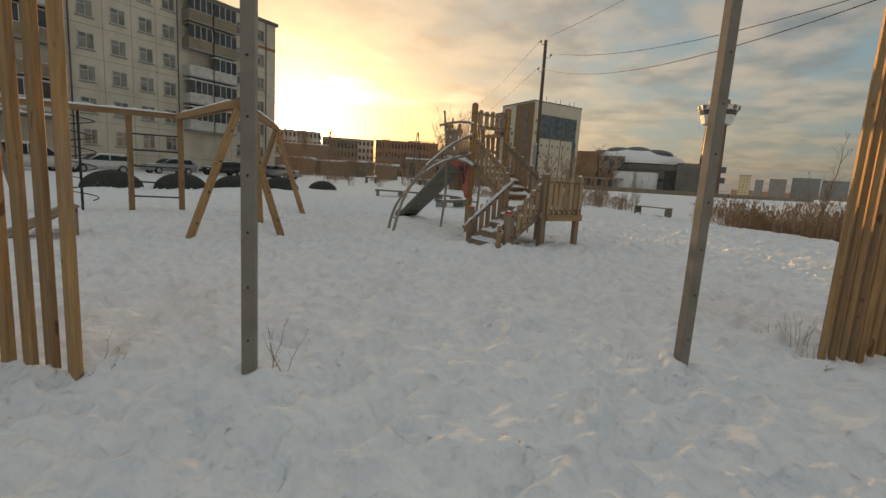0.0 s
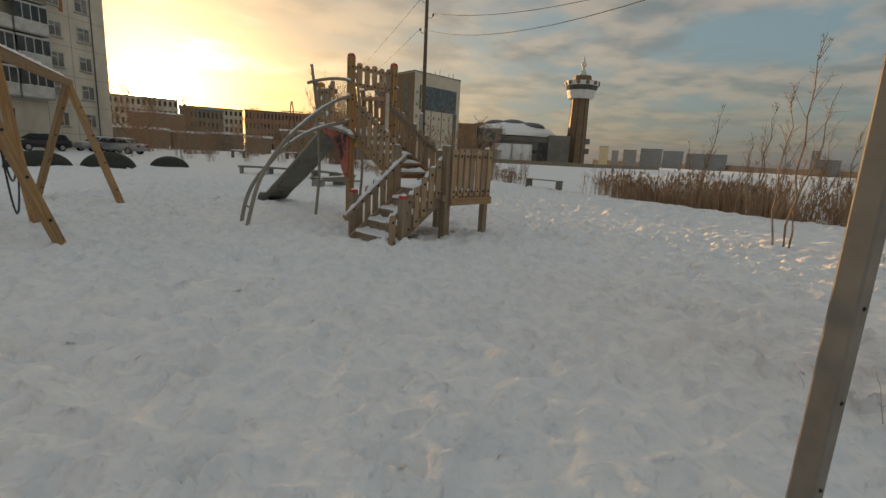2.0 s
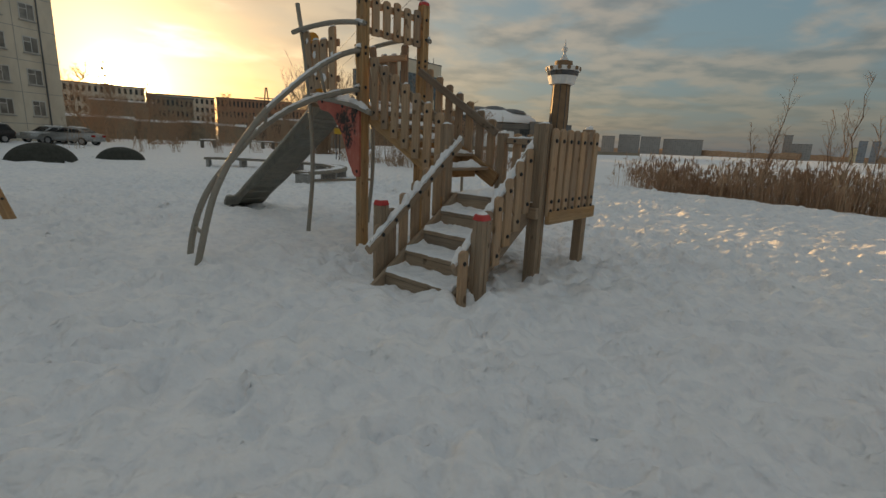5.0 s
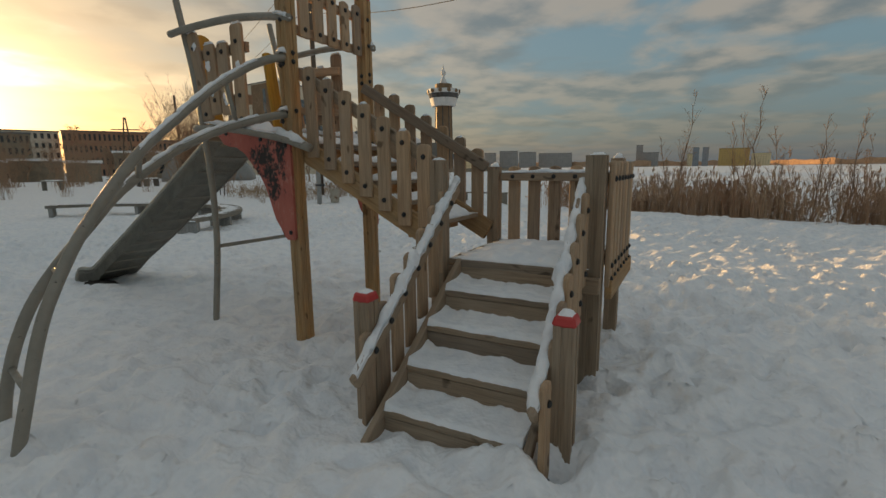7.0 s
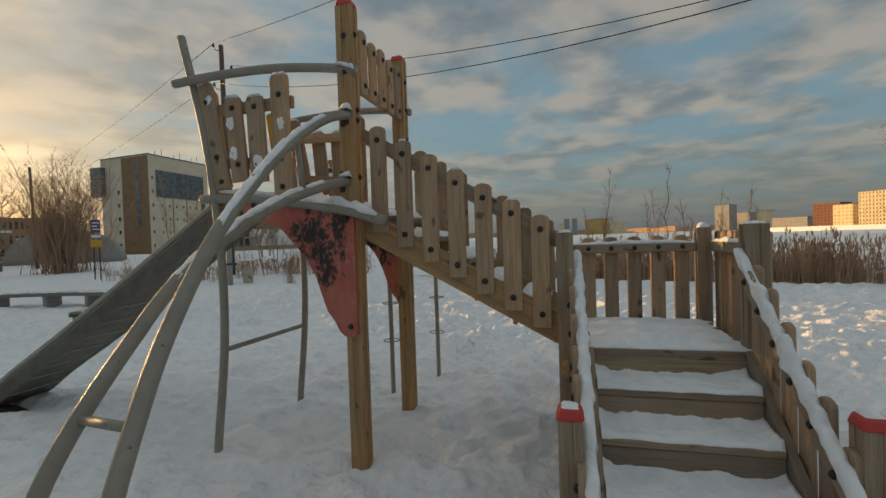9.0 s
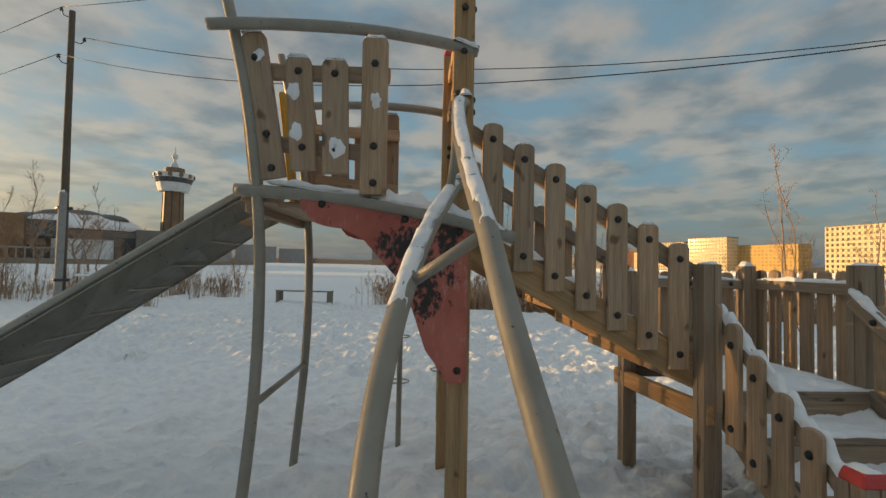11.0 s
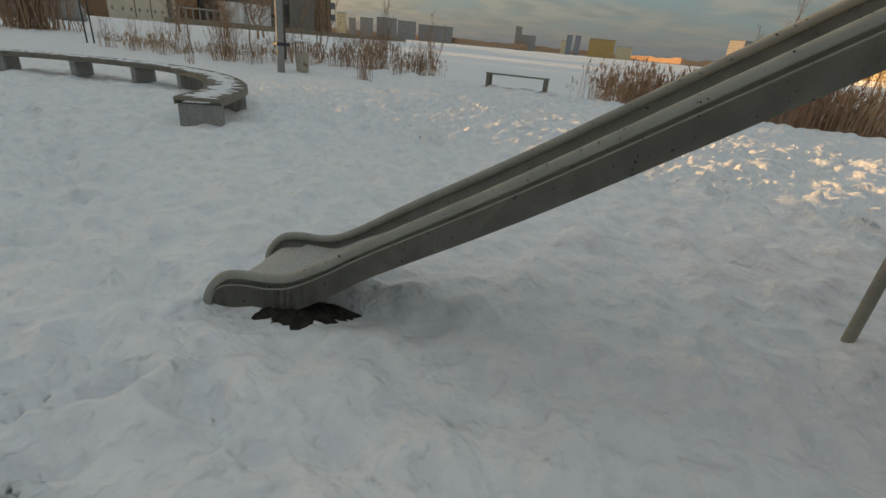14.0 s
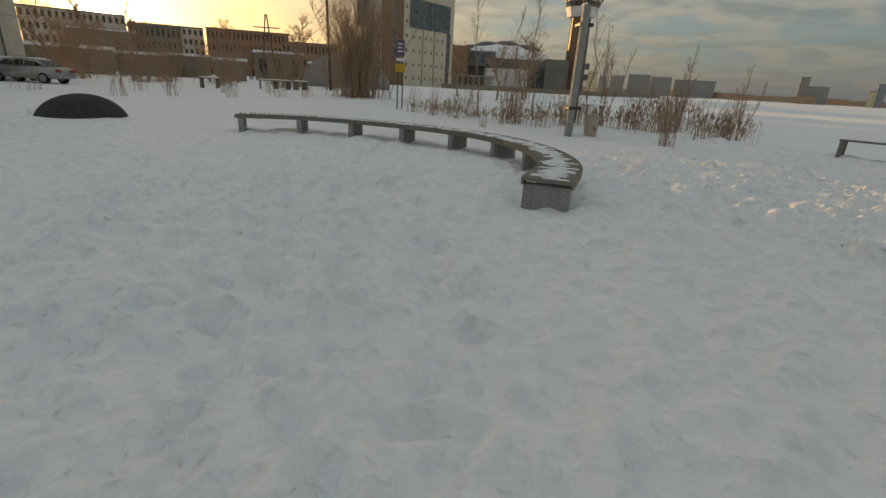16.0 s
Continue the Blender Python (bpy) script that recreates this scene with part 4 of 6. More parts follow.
def crumbled_snow(a, b, width, height, seed, n=70):
    """A broken ridge of snow on a sloping rail, with gaps and clots."""
    a, b = Vector(a), Vector(b)
    verts, faces = [], []
    rows = 6
    run = (b - a).length
    for i in range(n + 1):
        p = a.lerp(b, i / n)
        s = run * i / n
        big = noise.noise(Vector((s * 5.5 + seed * 7, seed, 2))) + 0.55 * noise.noise(Vector((s * 15, seed * 3, 6)))
        body = min(1.45, max(0.03, 0.6 + 1.75 * big)) * min(1, 0.2 + i / 3, 0.2 + (n - i) / 3)
        slump = 0.75 * noise.noise(Vector((s * 8, seed + 11, 0)))
        for k in range(rows + 1):
            w = k / rows - 0.5
            h = height * body * (1 - (2 * abs(w)) ** 3) + 0.008 * noise.noise(Vector((s * 40, k * 1.9, seed)))
            verts.append((p.x, p.y + width * (w * (0.75 + 0.45 * body) + slump * max(0, body - 0.5)), p.z + max(0.001, h) - 0.02 * (2 * abs(w)) ** 4 * body))
    base = len(verts)
    verts += [(v[0], v[1], a.lerp(b, (i // (rows + 1)) / n).z - 0.022) for i, v in enumerate(verts)]
    r = rows + 1
    for i in range(n):
        for k in range(rows):
            o = i * r + k
            faces.append((o, o + r, o + r + 1, o + 1))
        for k in (0, rows):
            o = i * r + k
            faces.append((o, o + r, base + o + r, base + o))
    for i in (0, n):
        for k in range(rows):
            o = i * r + k
            faces.append((o, o + 1, base + o + 1, base + o))
    put_mesh("snow", mesh_np("snow", verts, faces, SNOW_CAP, True), play)


for y0, y1, x0, sgn, out in ((-1.55, -1.53, -1.18, 1, 1), (-2.53, -2.47, -1.08, -1, -1)):
    lo, hi = Vector((x0, y0, 0.295)), Vector((0.14, y1, 1.335))
    slope = (hi.z - lo.z) / (hi.x - lo.x)
    board("hand_rail", lo, hi, 0.048, 0.10, WOOD_GREY, play, bevel=0.014)
    up = Vector((0, 0, 0.062))
    crumbled_snow(lo + up, hi + up, 0.064, 0.052, 100 + out, 110)
    for k in range(7):
        x = -1.0 + 0.165 * k
        f = (x - lo.x) / (hi.x - lo.x)
        rail_z, yy = lo.z + f * (hi.z - lo.z), y0 + f * (y1 - y0)
        zb = max(-0.25, rail_z - 0.52 - 0.02 * (k % 2))
        pl = round_plank("plank", (x, yy + sgn * 0.042, zb), rail_z - zb + 0.10 + 0.012 * (k % 3), 0.112, 0.032, play, (0, sgn, 0), bolts=(0.15, 0.82))
        bolt((x, yy - sgn * 0.026, rail_z), (0, -sgn, 0), play)
for (px, py, z1) in ((-0.94, -1.465, 0.71), (-0.845, -2.62, 0.71)):
    square_post("newel_post", px, py, -0.35, z1, 0.105, play, WOOD_GREY)
    red_cap(px, py, z1 - 0.005, 0.12, play, 0.025, px)

# slide: trough, rims and rolled lip
def slide_part():
    rim = [(1.20, 1.97), (1.32, 1.90), (1.55, 1.755), (2.2, 1.33), (3.0, 0.805), (3.6, 0.435), (3.83, 0.285), (4.0, 0.19), (4.13, 0.162), (4.25, 0.16), (4.36, 0.13), (4.44, 0.04), (4.465, -0.05)]
    prof = [(y, z - 0.105 if y < 3.7 else z - 0.09 if y < 4.1 else z - 0.07) for y, z in rim[:-1]] + [(4.45, -0.09)]
    low = [(1.22, 1.78), (1.34, 1.715), (1.56, 1.56), (2.2, 1.135), (3.0, 0.62), (3.6, 0.265), (3.83, 0.105), (4.0, 0.0), (4.13, -0.035), (4.25, -0.045), (4.34, -0.05), (4.41, -0.06), (4.43, -0.08)]


    def cx(y):
        return 0.51 - 0.12 * (y - 1.2) / 3.2

    def strip(name, pts_a, pts_b, xa, xb, thick, mat):
        """A sheet between two lines, given a thickness to the side or below."""
        bm = bmesh.new()
        rows = []
        for (ya, za), (yb, zb) in zip(pts_a, pts_b):
            rows.append([bm.verts.new((cx(ya) + xa, ya, za)), bm.verts.new((cx(yb) + xb, yb, zb))])
        for r, s in zip(rows, rows[1:]):
            bm.faces.new((r[0], r[1], s[1], s[0]))
        bmesh.ops.solidify(bm, geom=bm.faces[:], thickness=thick)
        return part(name, bm, mat, slide, "", None, True)

    slide = new("slide")
    slide.parent = play
    tagged(slide, "grey painted metal slide, speckled with frost")
    fine = lambda pts: [(v.x, v.y) for v in spline([(y, z, 0) for y, z in pts], 4)]
    P, R, W = fine(prof), fine(rim), fine(low)
    strip("slide_bed", P, P, -0.245, 0.245, 0.012, SLIDE_BED)
    under = [(y, z + 0.012) for y, z in W[4:]]
    strip("slide_underside", under, under, -0.245, 0.245, 0.008, SLIDE)
    for s in (-1, 1):
        strip("slide_wall", R, W, s * 0.265, s * 0.255, 0.014, SLIDE)
        tube("slide_rim", [(cx(y) + s * 0.268, y, z) for y, z in R], 0.023, SLIDE, slide, 1, 8)
        tube("slide_rib", [(cx(y) + s * 0.278, y, z * 0.74 + q * 0.26) for (y, z), (_, q) in zip(R[2:-6], W[2:-6])], 0.0045, SLIDE, slide, 1, 6)
    for k in range(11):
        y = 1.5 + 0.23 * k
        z = np.interp(y, [p[0] for p in W], [p[1] for p in W]) + 0.012
        board("slide_stiffener", (cx(y) - 0.24, y, z), (cx(y) + 0.24, y, z), 0.022, 0.016, SLIDE, slide)
    # frost and blown snow on the bed
    verts, faces = [], []
    m = 10
    Q = [p for p in P if p[0] > 1.6]
    for i, (y, z) in enumerate(Q):
        for k in range(m + 1):
            w = k / m - 0.5
            keep = smooth(0.0, 0.5, noise.noise(Vector((w * 5, y * 3, 3))) + 0.55 * abs(w) * 2 + (0.35 if y > 3.7 else -0.05))
            e = 0.003 + 0.008 * float(keep) * float(smooth(3.0, 3.9, y)) + (0.025 * (abs(w) * 2) ** 4 * float(smooth(3.5, 3.9, y)) if y < 4.2 else 0)
            verts.append((cx(y) + w * 0.47, y, z + e))
    for i in range(len(Q) - 1):
        for k in range(m):
            o = i * (m + 1) + k
            faces.append((o, o + 1, o + m + 2, o + m + 1))
    put_mesh("frost", mesh_np("frost", verts, faces, FROST, True), slide)
    tube("foot_bar", [(cx(4.2) - 0.22, 4.2, -0.02), (cx(4.2) + 0.22, 4.2, -0.02)], 0.03, CONCRETE, slide, 1, 8)


slide_part()


def soil_patch(x, y, rx, ry, seed, yaw):
    """Bare dark soil where the snow is gone, a lumpy low heap with a ragged rim."""
    verts, faces = [], []
    n, rings = 72, 7
    c, s = math.cos(radians(yaw)), math.sin(radians(yaw))
    z0 = ground_z(x, y)
    for i in range(rings + 1):
        for k in range(n):
            a = 2 * math.pi * k / n
            d = Vector((math.cos(a), math.sin(a), seed))
            r = i / rings * (1 + 0.28 * noise.noise(d * 1.6) + 0.22 * noise.noise(d * 5.0) + 0.16 * noise.noise(d * 13))
            px, py = rx * r * math.cos(a), ry * r * math.sin(a)
            lump = 0.018 * noise.noise(Vector((px * 22, py * 22, seed))) + 0.012 * noise.noise(Vector((px * 60, py * 60, seed)))
            verts.append((x + px * c - py * s, y + px * s + py * c, z0 + 0.005 + lump - 0.055 * (i / rings) ** 4))
    for i in range(rings):
        for k in range(n):
            j = (k + 1) % n
            faces.append((i * n + k, i * n + j, (i + 1) * n + j, (i + 1) * n + k))
    ob = put_mesh("soil_patch", mesh_np("soil_patch", verts, faces, SOIL, True))
    return tagged(ob, "bare dark soil where the snow has melted", "soil", kind="stuff")


soil_patch(-3.27, 15.0, 0.27, 0.13, 1, -36)
soil_patch(0.55, 10.45, 0.34, 0.20, 2, 40)
soil_patch(0.88, 10.86, 0.32, 0.17, 3, 40)


# ---- gate posts and slatted fences ----
def gate_post(x, y, h, yaw):
    ob = thing("gate_post", "tall square grey-brown metal post standing in the snow", "post", (x, y, ground_z(x, y)), yaw, "gate posts")
    bm = box_bm(0.085, 0.085, h + 0.3, 0.008, -0.3)
    part("post", bm, POST_METAL, ob)
    for k in range(int(h / 0.35)):
        bolt((0.0, -0.0435, 0.25 + 0.35 * k), (0, -1, 0), ob).scale = (0.4, 0.4, 0.4)
    return ob


gate_post(-0.69, 2.72, 3.5, 20)
gate_post(2.27, 3.9, 3.5, 24)


def slat_fence(label, points, yaw, h):
    (x0, y0), (x1, y1) = points[0], points[-1]
    ob = thing("slatted_fence", label, "fence", (x0, y0, ground_z(x0, y0)), 0)
    bm = box_bm(0.046, 0.09, h + 0.25, 0.005, -0.25)
    bmesh.ops.recalc_face_normals(bm, faces=bm.faces)
    me = bpy.data.meshes.new("slat")
    bm.to_mesh(me)
    bm.free()
    me.materials.append(WOOD_FENCE)
    for x, y in points:
        put_mesh("slat", me, ob, pose(x - x0, y - y0, random.uniform(-0.012, 0.012), 0, random.uniform(-0.25, 0.25), yaw + random.uniform(-1.5, 1.5)))
    return ob


slat_fence("tall fence of upright planed larch slats by the gate", [(-1.68 - 0.135 * k, 2.38 - 0.028 * k) for k in range(11)], 78, 3.4)
slat_fence("tall warm larch slat fence ending at a metal post", [(3.57 + 0.092 * k, 4.53 + 0.036 * k) for k in range(14)], -18, 3.5)
gate_post(4.93, 5.03, 3.5, 24)


# ---- swing set with monkey bars ----
swing = thing("swing_set", "yellow pine swing frame with monkey bars under snow", "swing set", (0, 0, 0))
A1, A2, APEX_A = Vector((-5.0, 7.22, -0.2)), Vector((-4.07, 8.88, -0.2)), Vector((-4.5, 8.08, 2.46))
B1, B2, APEX_B = Vector((-5.72, 12.9, -0.2)), Vector((-7.68, 12.97, -0.2)), Vector((-6.7, 12.94, 2.46))
for a, b in ((A1, APEX_A), (A2, APEX_A), (B1, APEX_B), (B2, APEX_B)):
    leg = board("leg", a, b, 0.11, 0.11, WOOD_FENCE, swing, (0.3, 0.9, 0))
    for k in range(4):
        bolt((0.056, 0, 0.5 + 0.6 * k), (1, 0, 0), leg)
board("leg", (-5.36, 10.08, -0.2), APEX_A + Vector((-0.28, 0.9, -0.05)), 0.10, 0.10, WOOD_FENCE, swing, (0.3, 0.9, 0))
board("swing_beam", APEX_A + Vector((0.05, -0.15, 0)), APEX_B + Vector((-0.05, 0.15, 0)), 0.10, 0.15, WOOD_FENCE, swing)
snow_strip("snow", APEX_A + Vector((0, 0, 0.075)), APEX_B + Vector((0, 0, 0.075)), 0.12, 0.06, swing, 3, (1, 0.45, 0), 90)
BAR2, BAR1, BAR0 = Vector((-8.15, 10.82, 2.45)), Vector((-9.17, 10.28, 2.45)), Vector((-11.2, 8.5, 2.45))
for off in (-0.06, 0.06):
    o = Vector((off, off, 0))
    board("monkey_beam", APEX_A + o, BAR2 + o, 0.06, 0.13, WOOD_FENCE, swing)
    board("monkey_beam", BAR2 + o, BAR0 + o, 0.06, 0.13, WOOD_FENCE, swing)
snow_strip("snow", APEX_A + Vector((0, 0, 0.065)), BAR2 + Vector((0, 0, 0.065)), 0.2, 0.06, swing, 4, (0.6, 0.8, 0), 80)
snow_strip("snow", BAR2 + Vector((0, 0, 0.065)), BAR0 + Vector((0, 0, 0.065)), 0.2, 0.06, swing, 5, (-0.6, 0.8, 0), 60)
for k in range(8):
    p = APEX_A.lerp(BAR2, (k + 0.5) / 8)
    bolt(p + Vector((0.055, -0.07, 0)), (0.6, -0.8, 0), swing)
for b in (BAR1, BAR2):
    post = board("upright", (b.x, b.y, -0.25), b, 0.11, 0.11, WOOD_FENCE, swing, (0.4, 0.9, 0))
for z in (0.38, 0.75, 1.15, 1.55, 1.95):
    tube("wall_bar", [(BAR1.x, BAR1.y, z), (BAR2.x, BAR2.y, z)], 0.02, CHAIN, swing, 1, 8)
tube("spiral_pole", [(-9.95, 9.62, -0.2), (-9.95, 9.62, 2.45)], 0.03, CHAIN, swing, 1, 8)
coil = [(-9.95 + 0.33 * math.cos(a), 9.62 + 0.33 * math.sin(a), 0.25 + 2.05 * a / (2 * math.pi * 5.5)) for a in np.linspace(0, 2 * math.pi * 5.5, 100)]
tube("spiral", coil, 0.014, CHAIN, swing, 1, 6)
board("leg", (-10.2, 8.45, -0.2), BAR0, 0.11, 0.11, WOOD_GREY, swing, (0.3, 0.9, 0))
for k, dz in enumerate((0.45, 0.85, 1.3)):
    a, b = A2.lerp(APEX_A, 0.62), Vector((-5.36, 10.08, -0.2)).lerp(APEX_A + Vector((-0.28, 0.9, -0.05)), 0.7)
    b = b + (b - a) * 0.6
    pts = [a.lerp(b, s) - Vector((0, 0, 4 * dz * s * (1 - s))) for s in np.linspace(0, 1, 9)]
    tube("swing_rope", pts, 0.013, CHAIN, swing, 2, 6)

ramp = thing("wooden_ramp", "low weathered wooden climbing ramp half in snow", "ramp", (-6.6, 5.95, 0), 62)
for k in range(6):
    board("plank", (-0.5, 0.11 * k, -0.05), (0.55, 0.11 * k, 0.52), 0.1, 0.04, WOOD_GREY, ramp)
board("prop", (0.5, 0.05, -0.2), (0.5, 0.05, 0.48), 0.08, 0.08, WOOD_GREY, ramp)
board("prop", (0.5, 0.5, -0.2), (0.5, 0.5, 0.48), 0.08, 0.08, WOOD_GREY, ramp)


# ---- half-buried play mounds ----
def play_mound(x, y, yaw, s, seed):
    ob = thing("play_mound", "dark domed rubber mound rising from the snow", "play mound", (x, y, ground_z(x, y)), yaw, "row of play mounds")
    bm = bmesh.new()
    n, rings = 40, 12
    prev = None
    for i in range(rings + 1):
        a = i / rings * math.pi / 2
        ring = []
        for k in range(n):
            c = 2 * math.pi * k / n
            rr = math.cos(a) * (1 + 0.03 * noise.noise(Vector((math.cos(c) * 3, math.sin(c) * 3, seed))))
            ring.append(bm.verts.new((1.22 * s * rr * math.cos(c), 0.62 * s * rr * math.sin(c), 0.88 * s * math.sin(a) ** 0.92 - 0.12)))
        if prev:
            for k in range(n):
                bm.faces.new((prev[k], prev[(k + 1) % n], ring[(k + 1) % n], ring[k]))
        prev = ring
    bmesh.ops.remove_doubles(bm, verts=bm.verts[:], dist=0.002)
    part("dome", bm, RUBBER, ob, "", None, True)
    snow_strip("snow", (-1.3 * s, 0.5 * s, -0.05), (1.1 * s, 0.52 * s, -0.05), 0.7 * s, 0.35 * s, ob, seed, (0, 1, 0), 40, 8)
    for k in range(14):
        x0 = -1.2 * s + 0.175 * s * k
        yy = -0.60 * s * math.sqrt(max(0.02, 1 - (x0 / (1.25 * s)) ** 2))
        snow_strip("snow", (x0, yy, -0.06), (x0 + 0.2 * s, yy, -0.06), 0.22, 0.10 + 0.05 * random.random(), ob, seed + k, (0, 1, 0), 6, 4)
    return ob


for k, (x, y) in enumerate(((-17.0, 17.1), (-15.7, 19.6), (-14.45, 21.9), (-13.5, 24.6), (-12.0, 26.9))):
    play_mound(x, y, 64 if k < 4 else 62, 1.0 if k < 4 else 0.86, k)


# ---- benches ----
def curved_bench():
    bench = thing("curved_bench", "long curved slatted bench, grey timber dusted with snow", "bench", (0, 0, 0))
    line = spline([(-8.5, 26.75, 0), (-7.1, 26.95, 0), (-5.6, 26.5, 0), (-4.25, 25.75, 0), (-3.1, 24.65, 0), (-2.5, 23.4, 0), (-2.35, 22.1, 0), (-2.55, 20.9, 0), (-3.08, 19.75, 0)], 40)
    acc = [0.0]
    for a, b in zip(line, line[1:]):
        acc.append(acc[-1] + (b - a).length)
    total = acc[-1]

    def at(s):
        i = max(0, min(int(np.searchsorted(acc, s)) - 1, len(line) - 2))
        f = (s - acc[i]) / max(acc[i + 1] - acc[i], 1e-6)
        p = line[i].lerp(line[i + 1], f)
        d = (line[i + 1] - line[i]).normalized()
        return p, d

    bm = box_bm(0.085, 0.56, 0.045, 0.006)
    bmesh.ops.recalc_face_normals(bm, faces=bm.faces)
    me = bpy.data.meshes.new("slat")
    bm.to_mesh(me)
    bm.free()
    me.materials.append(WOOD_BENCH)
    n = int(total / 0.105)
    for k in range(n):
        p, d = at(total * (k + 0.5) / n)
        put_mesh("slat", me, bench, pose(p.x, p.y, 0.33, 0, 0, math.degrees(math.atan2(d.y, d.x))))
    for side in (-0.275, 0.275):
        pts = []
        for k in range(60):
            p, d = at(total * k / 59)
            pts.append(p + Vector((-d.y, d.x, 0)) * side + Vector((0, 0, 0.325)))
        verts, faces = [], []
        for q in pts:
            verts += [(q.x, q.y, 0.285), (q.x, q.y, 0.362)]
        for k in range(59):
            faces.append((2 * k, 2 * k + 2, 2 * k + 3, 2 * k + 1))
        me2 = mesh_np("edge_band", verts, faces, WOOD_BENCH)
        b2 = bmesh.new()
        b2.from_mesh(me2)
        bmesh.ops.solidify(b2, geom=b2.faces[:], thickness=0.02)
        part("edge_band", b2, WOOD_BENCH, bench)
    for k in range(9):
        p, d = at(0.12 + (total - 0.24) * k / 8)
        yaw = math.degrees(math.atan2(d.y, d.x))
        m = pose(p.x, p.y, 0, 0, 0, yaw)
        leg = block("support", (-0.06, -0.26, -0.3), (0.06, 0.26, 0.29), CONCRETE, bench, 0.01, "", m)
        for j in range(5):
            for i in range(3):
                for fx in (-0.061, 0.061):
                    ring = [(fx, -0.2 + 0.1 * j + 0.032 * math.cos(a), 0.06 + 0.075 * i + 0.027 * math.sin(a)) for a in np.linspace(0, 2 * math.pi, 9)]
                    tube("relief_ring", ring, 0.006, PALE_RELIEF, leg, 1, 4)
    for k in range(n):
        p, d = at(total * (k + 0.5) / n)
        nrm = Vector((-d.y, d.x, 0))
        lo = random.uniform(-0.26, -0.05)
        hi = random.uniform(0.05, 0.26)
        snow_strip("snow", p + nrm * lo + Vector((0, 0, 0.375)), p + nrm * hi + Vector((0, 0, 0.375)), 0.07, 0.012, bench, k, d, 7, 3)


PALE_RELIEF = painted_mat("pale_relief_paint", (0.5, 0.49, 0.46), (0.35, 0.34, 0.32), 0.8)
curved_bench()


def bank_bench(x, y, yaw, length):
    z = ground_z(x, y)
    ob = thing("bank_bench", "backless wooden bench with snow on the seat", "bench", (x, y, z), yaw, "benches on the bank")
    for s in (-1, 1):
        block("leg", (s * (length / 2 - 0.07) - 0.055, -0.2, -0.25), (s * (length / 2 - 0.07) + 0.055, 0.2, 0.40), WOOD_BENCH, ob, 0.01)
    for k in range(4):
        board("seat_plank", (-length / 2, -0.165 + 0.11 * k, 0.43), (length / 2, -0.165 + 0.11 * k, 0.43), 0.1, 0.05, WOOD_BENCH, ob)
    snow_strip("snow", (-length / 2, 0, 0.455), (length / 2, 0, 0.455), 0.4, 0.03, ob, x, (0, 1, 0), 40, 6)


bank_bench(6.6, 24.7, -53, 1.95)


# ---- utility pole, cables, bin, sign ----
pole = thing("utility_pole", "dark timber utility pole strapped to a pale concrete stub", "utility pole", (0.65, 29.45, 0))
tube("pole", [(0.05, 0, 0.35), (0.03, 0, 3), (0.0, 0, 6), (-0.02, 0, 9.6)], [0.125, 0.12, 0.105, 0.09], WOOD_POLE, pole, 1, 12)
bm = box_bm(0.2, 0.2, 3.9, 0.02, -0.3)
part("concrete_stub", bm, CONCRETE, pole, "pale concrete stub", pose(-0.07, -0.17, 0, 1.5))
for z in (0.75, 3.05):
    block("strap", (-0.2, -0.3, z), (0.2, 0.16, z + 0.09), METAL_DARK, pole, 0.01)
snow_strip("snow", (-0.16, -0.1, 3.6), (0.02, -0.1, 3.6), 0.18, 0.1, pole, 2)
HOOKS = [Vector((-0.3, 0, 9.5)), Vector((0.34, 0.05, 8.75)), Vector((-0.32, 0, 7.95))]
for h in HOOKS:
    tube("bracket", [(0, 0, h.z - 0.12), (h.x * 0.7, h.y, h.z - 0.12), tuple(h)], 0.015, METAL_DARK, pole, 4, 6)
    bm = dome_bm(0.055, 0.13, 8, 3)
    part("insulator", bm, METAL_DARK, pole, "", pose(*h))


def cable(a, b, sag, r=0.011):
    a, b = Vector(a), Vector(b)
    ob = thing("overhead_cable", "thin black overhead power cable sagging between poles", "cable", tuple(a), 0, "overhead cables")
    pts = [(b - a) * s - Vector((0, 0, 4 * sag * s * (1 - s))) for s in np.linspace(0, 1, 28)]
    tube("wire", pts, r, CABLE, ob, 1, 5)


BASE = Vector((0.65, 29.45, 0))
FAR_ENDS = ((15.1, -7.54, 9.65), (17.4, -7.54, 9.0), (12.86, -7.54, 7.85))
for h, end, sag in zip(HOOKS, FAR_ENDS, (1.15, 2.82, 2.94)):
    cable(BASE + h + Vector((0, 0, 0.12)), end, sag)
for h in (HOOKS[0], HOOKS[2]):
    cable(BASE + h + Vector((0, 0, 0.12)), (-24, 112, 11 + (h.z - 8)), 1.6)
far_pole = thing("utility_pole", "timber utility pole carrying cables over the snowy bank", "utility pole", (15.1, -7.54, ground_z(15.1, -7.54)))
tube("pole", [(0, 0, -0.2), (0, 0, 9.8)], [0.13, 0.09], WOOD_POLE, far_pole, 1, 10)
tube("cross_arm", [(-2.4, 0, 7.78), (2.4, 0, 8.95)], 0.06, WOOD_POLE, far_pole, 1, 8)


def cable_pylon(x, y, h):
    ob = thing("cable_pylon", "dark timber A-shaped cable pylon", "pylon", (x, y, 0))
    for s in (-1, 1):
        tube("leg", [(s * 1.3, 0, -0.3), (s * 0.12, 0, h)], 0.13, WOOD_POLE, ob, 1, 8)
    for z, w in ((h - 2.2, 2.4), (h - 3.4, 1.0)):
        tube("cross_arm", [(-w, 0, z), (w, 0, z)], 0.1, WOOD_POLE, ob, 1, 6)


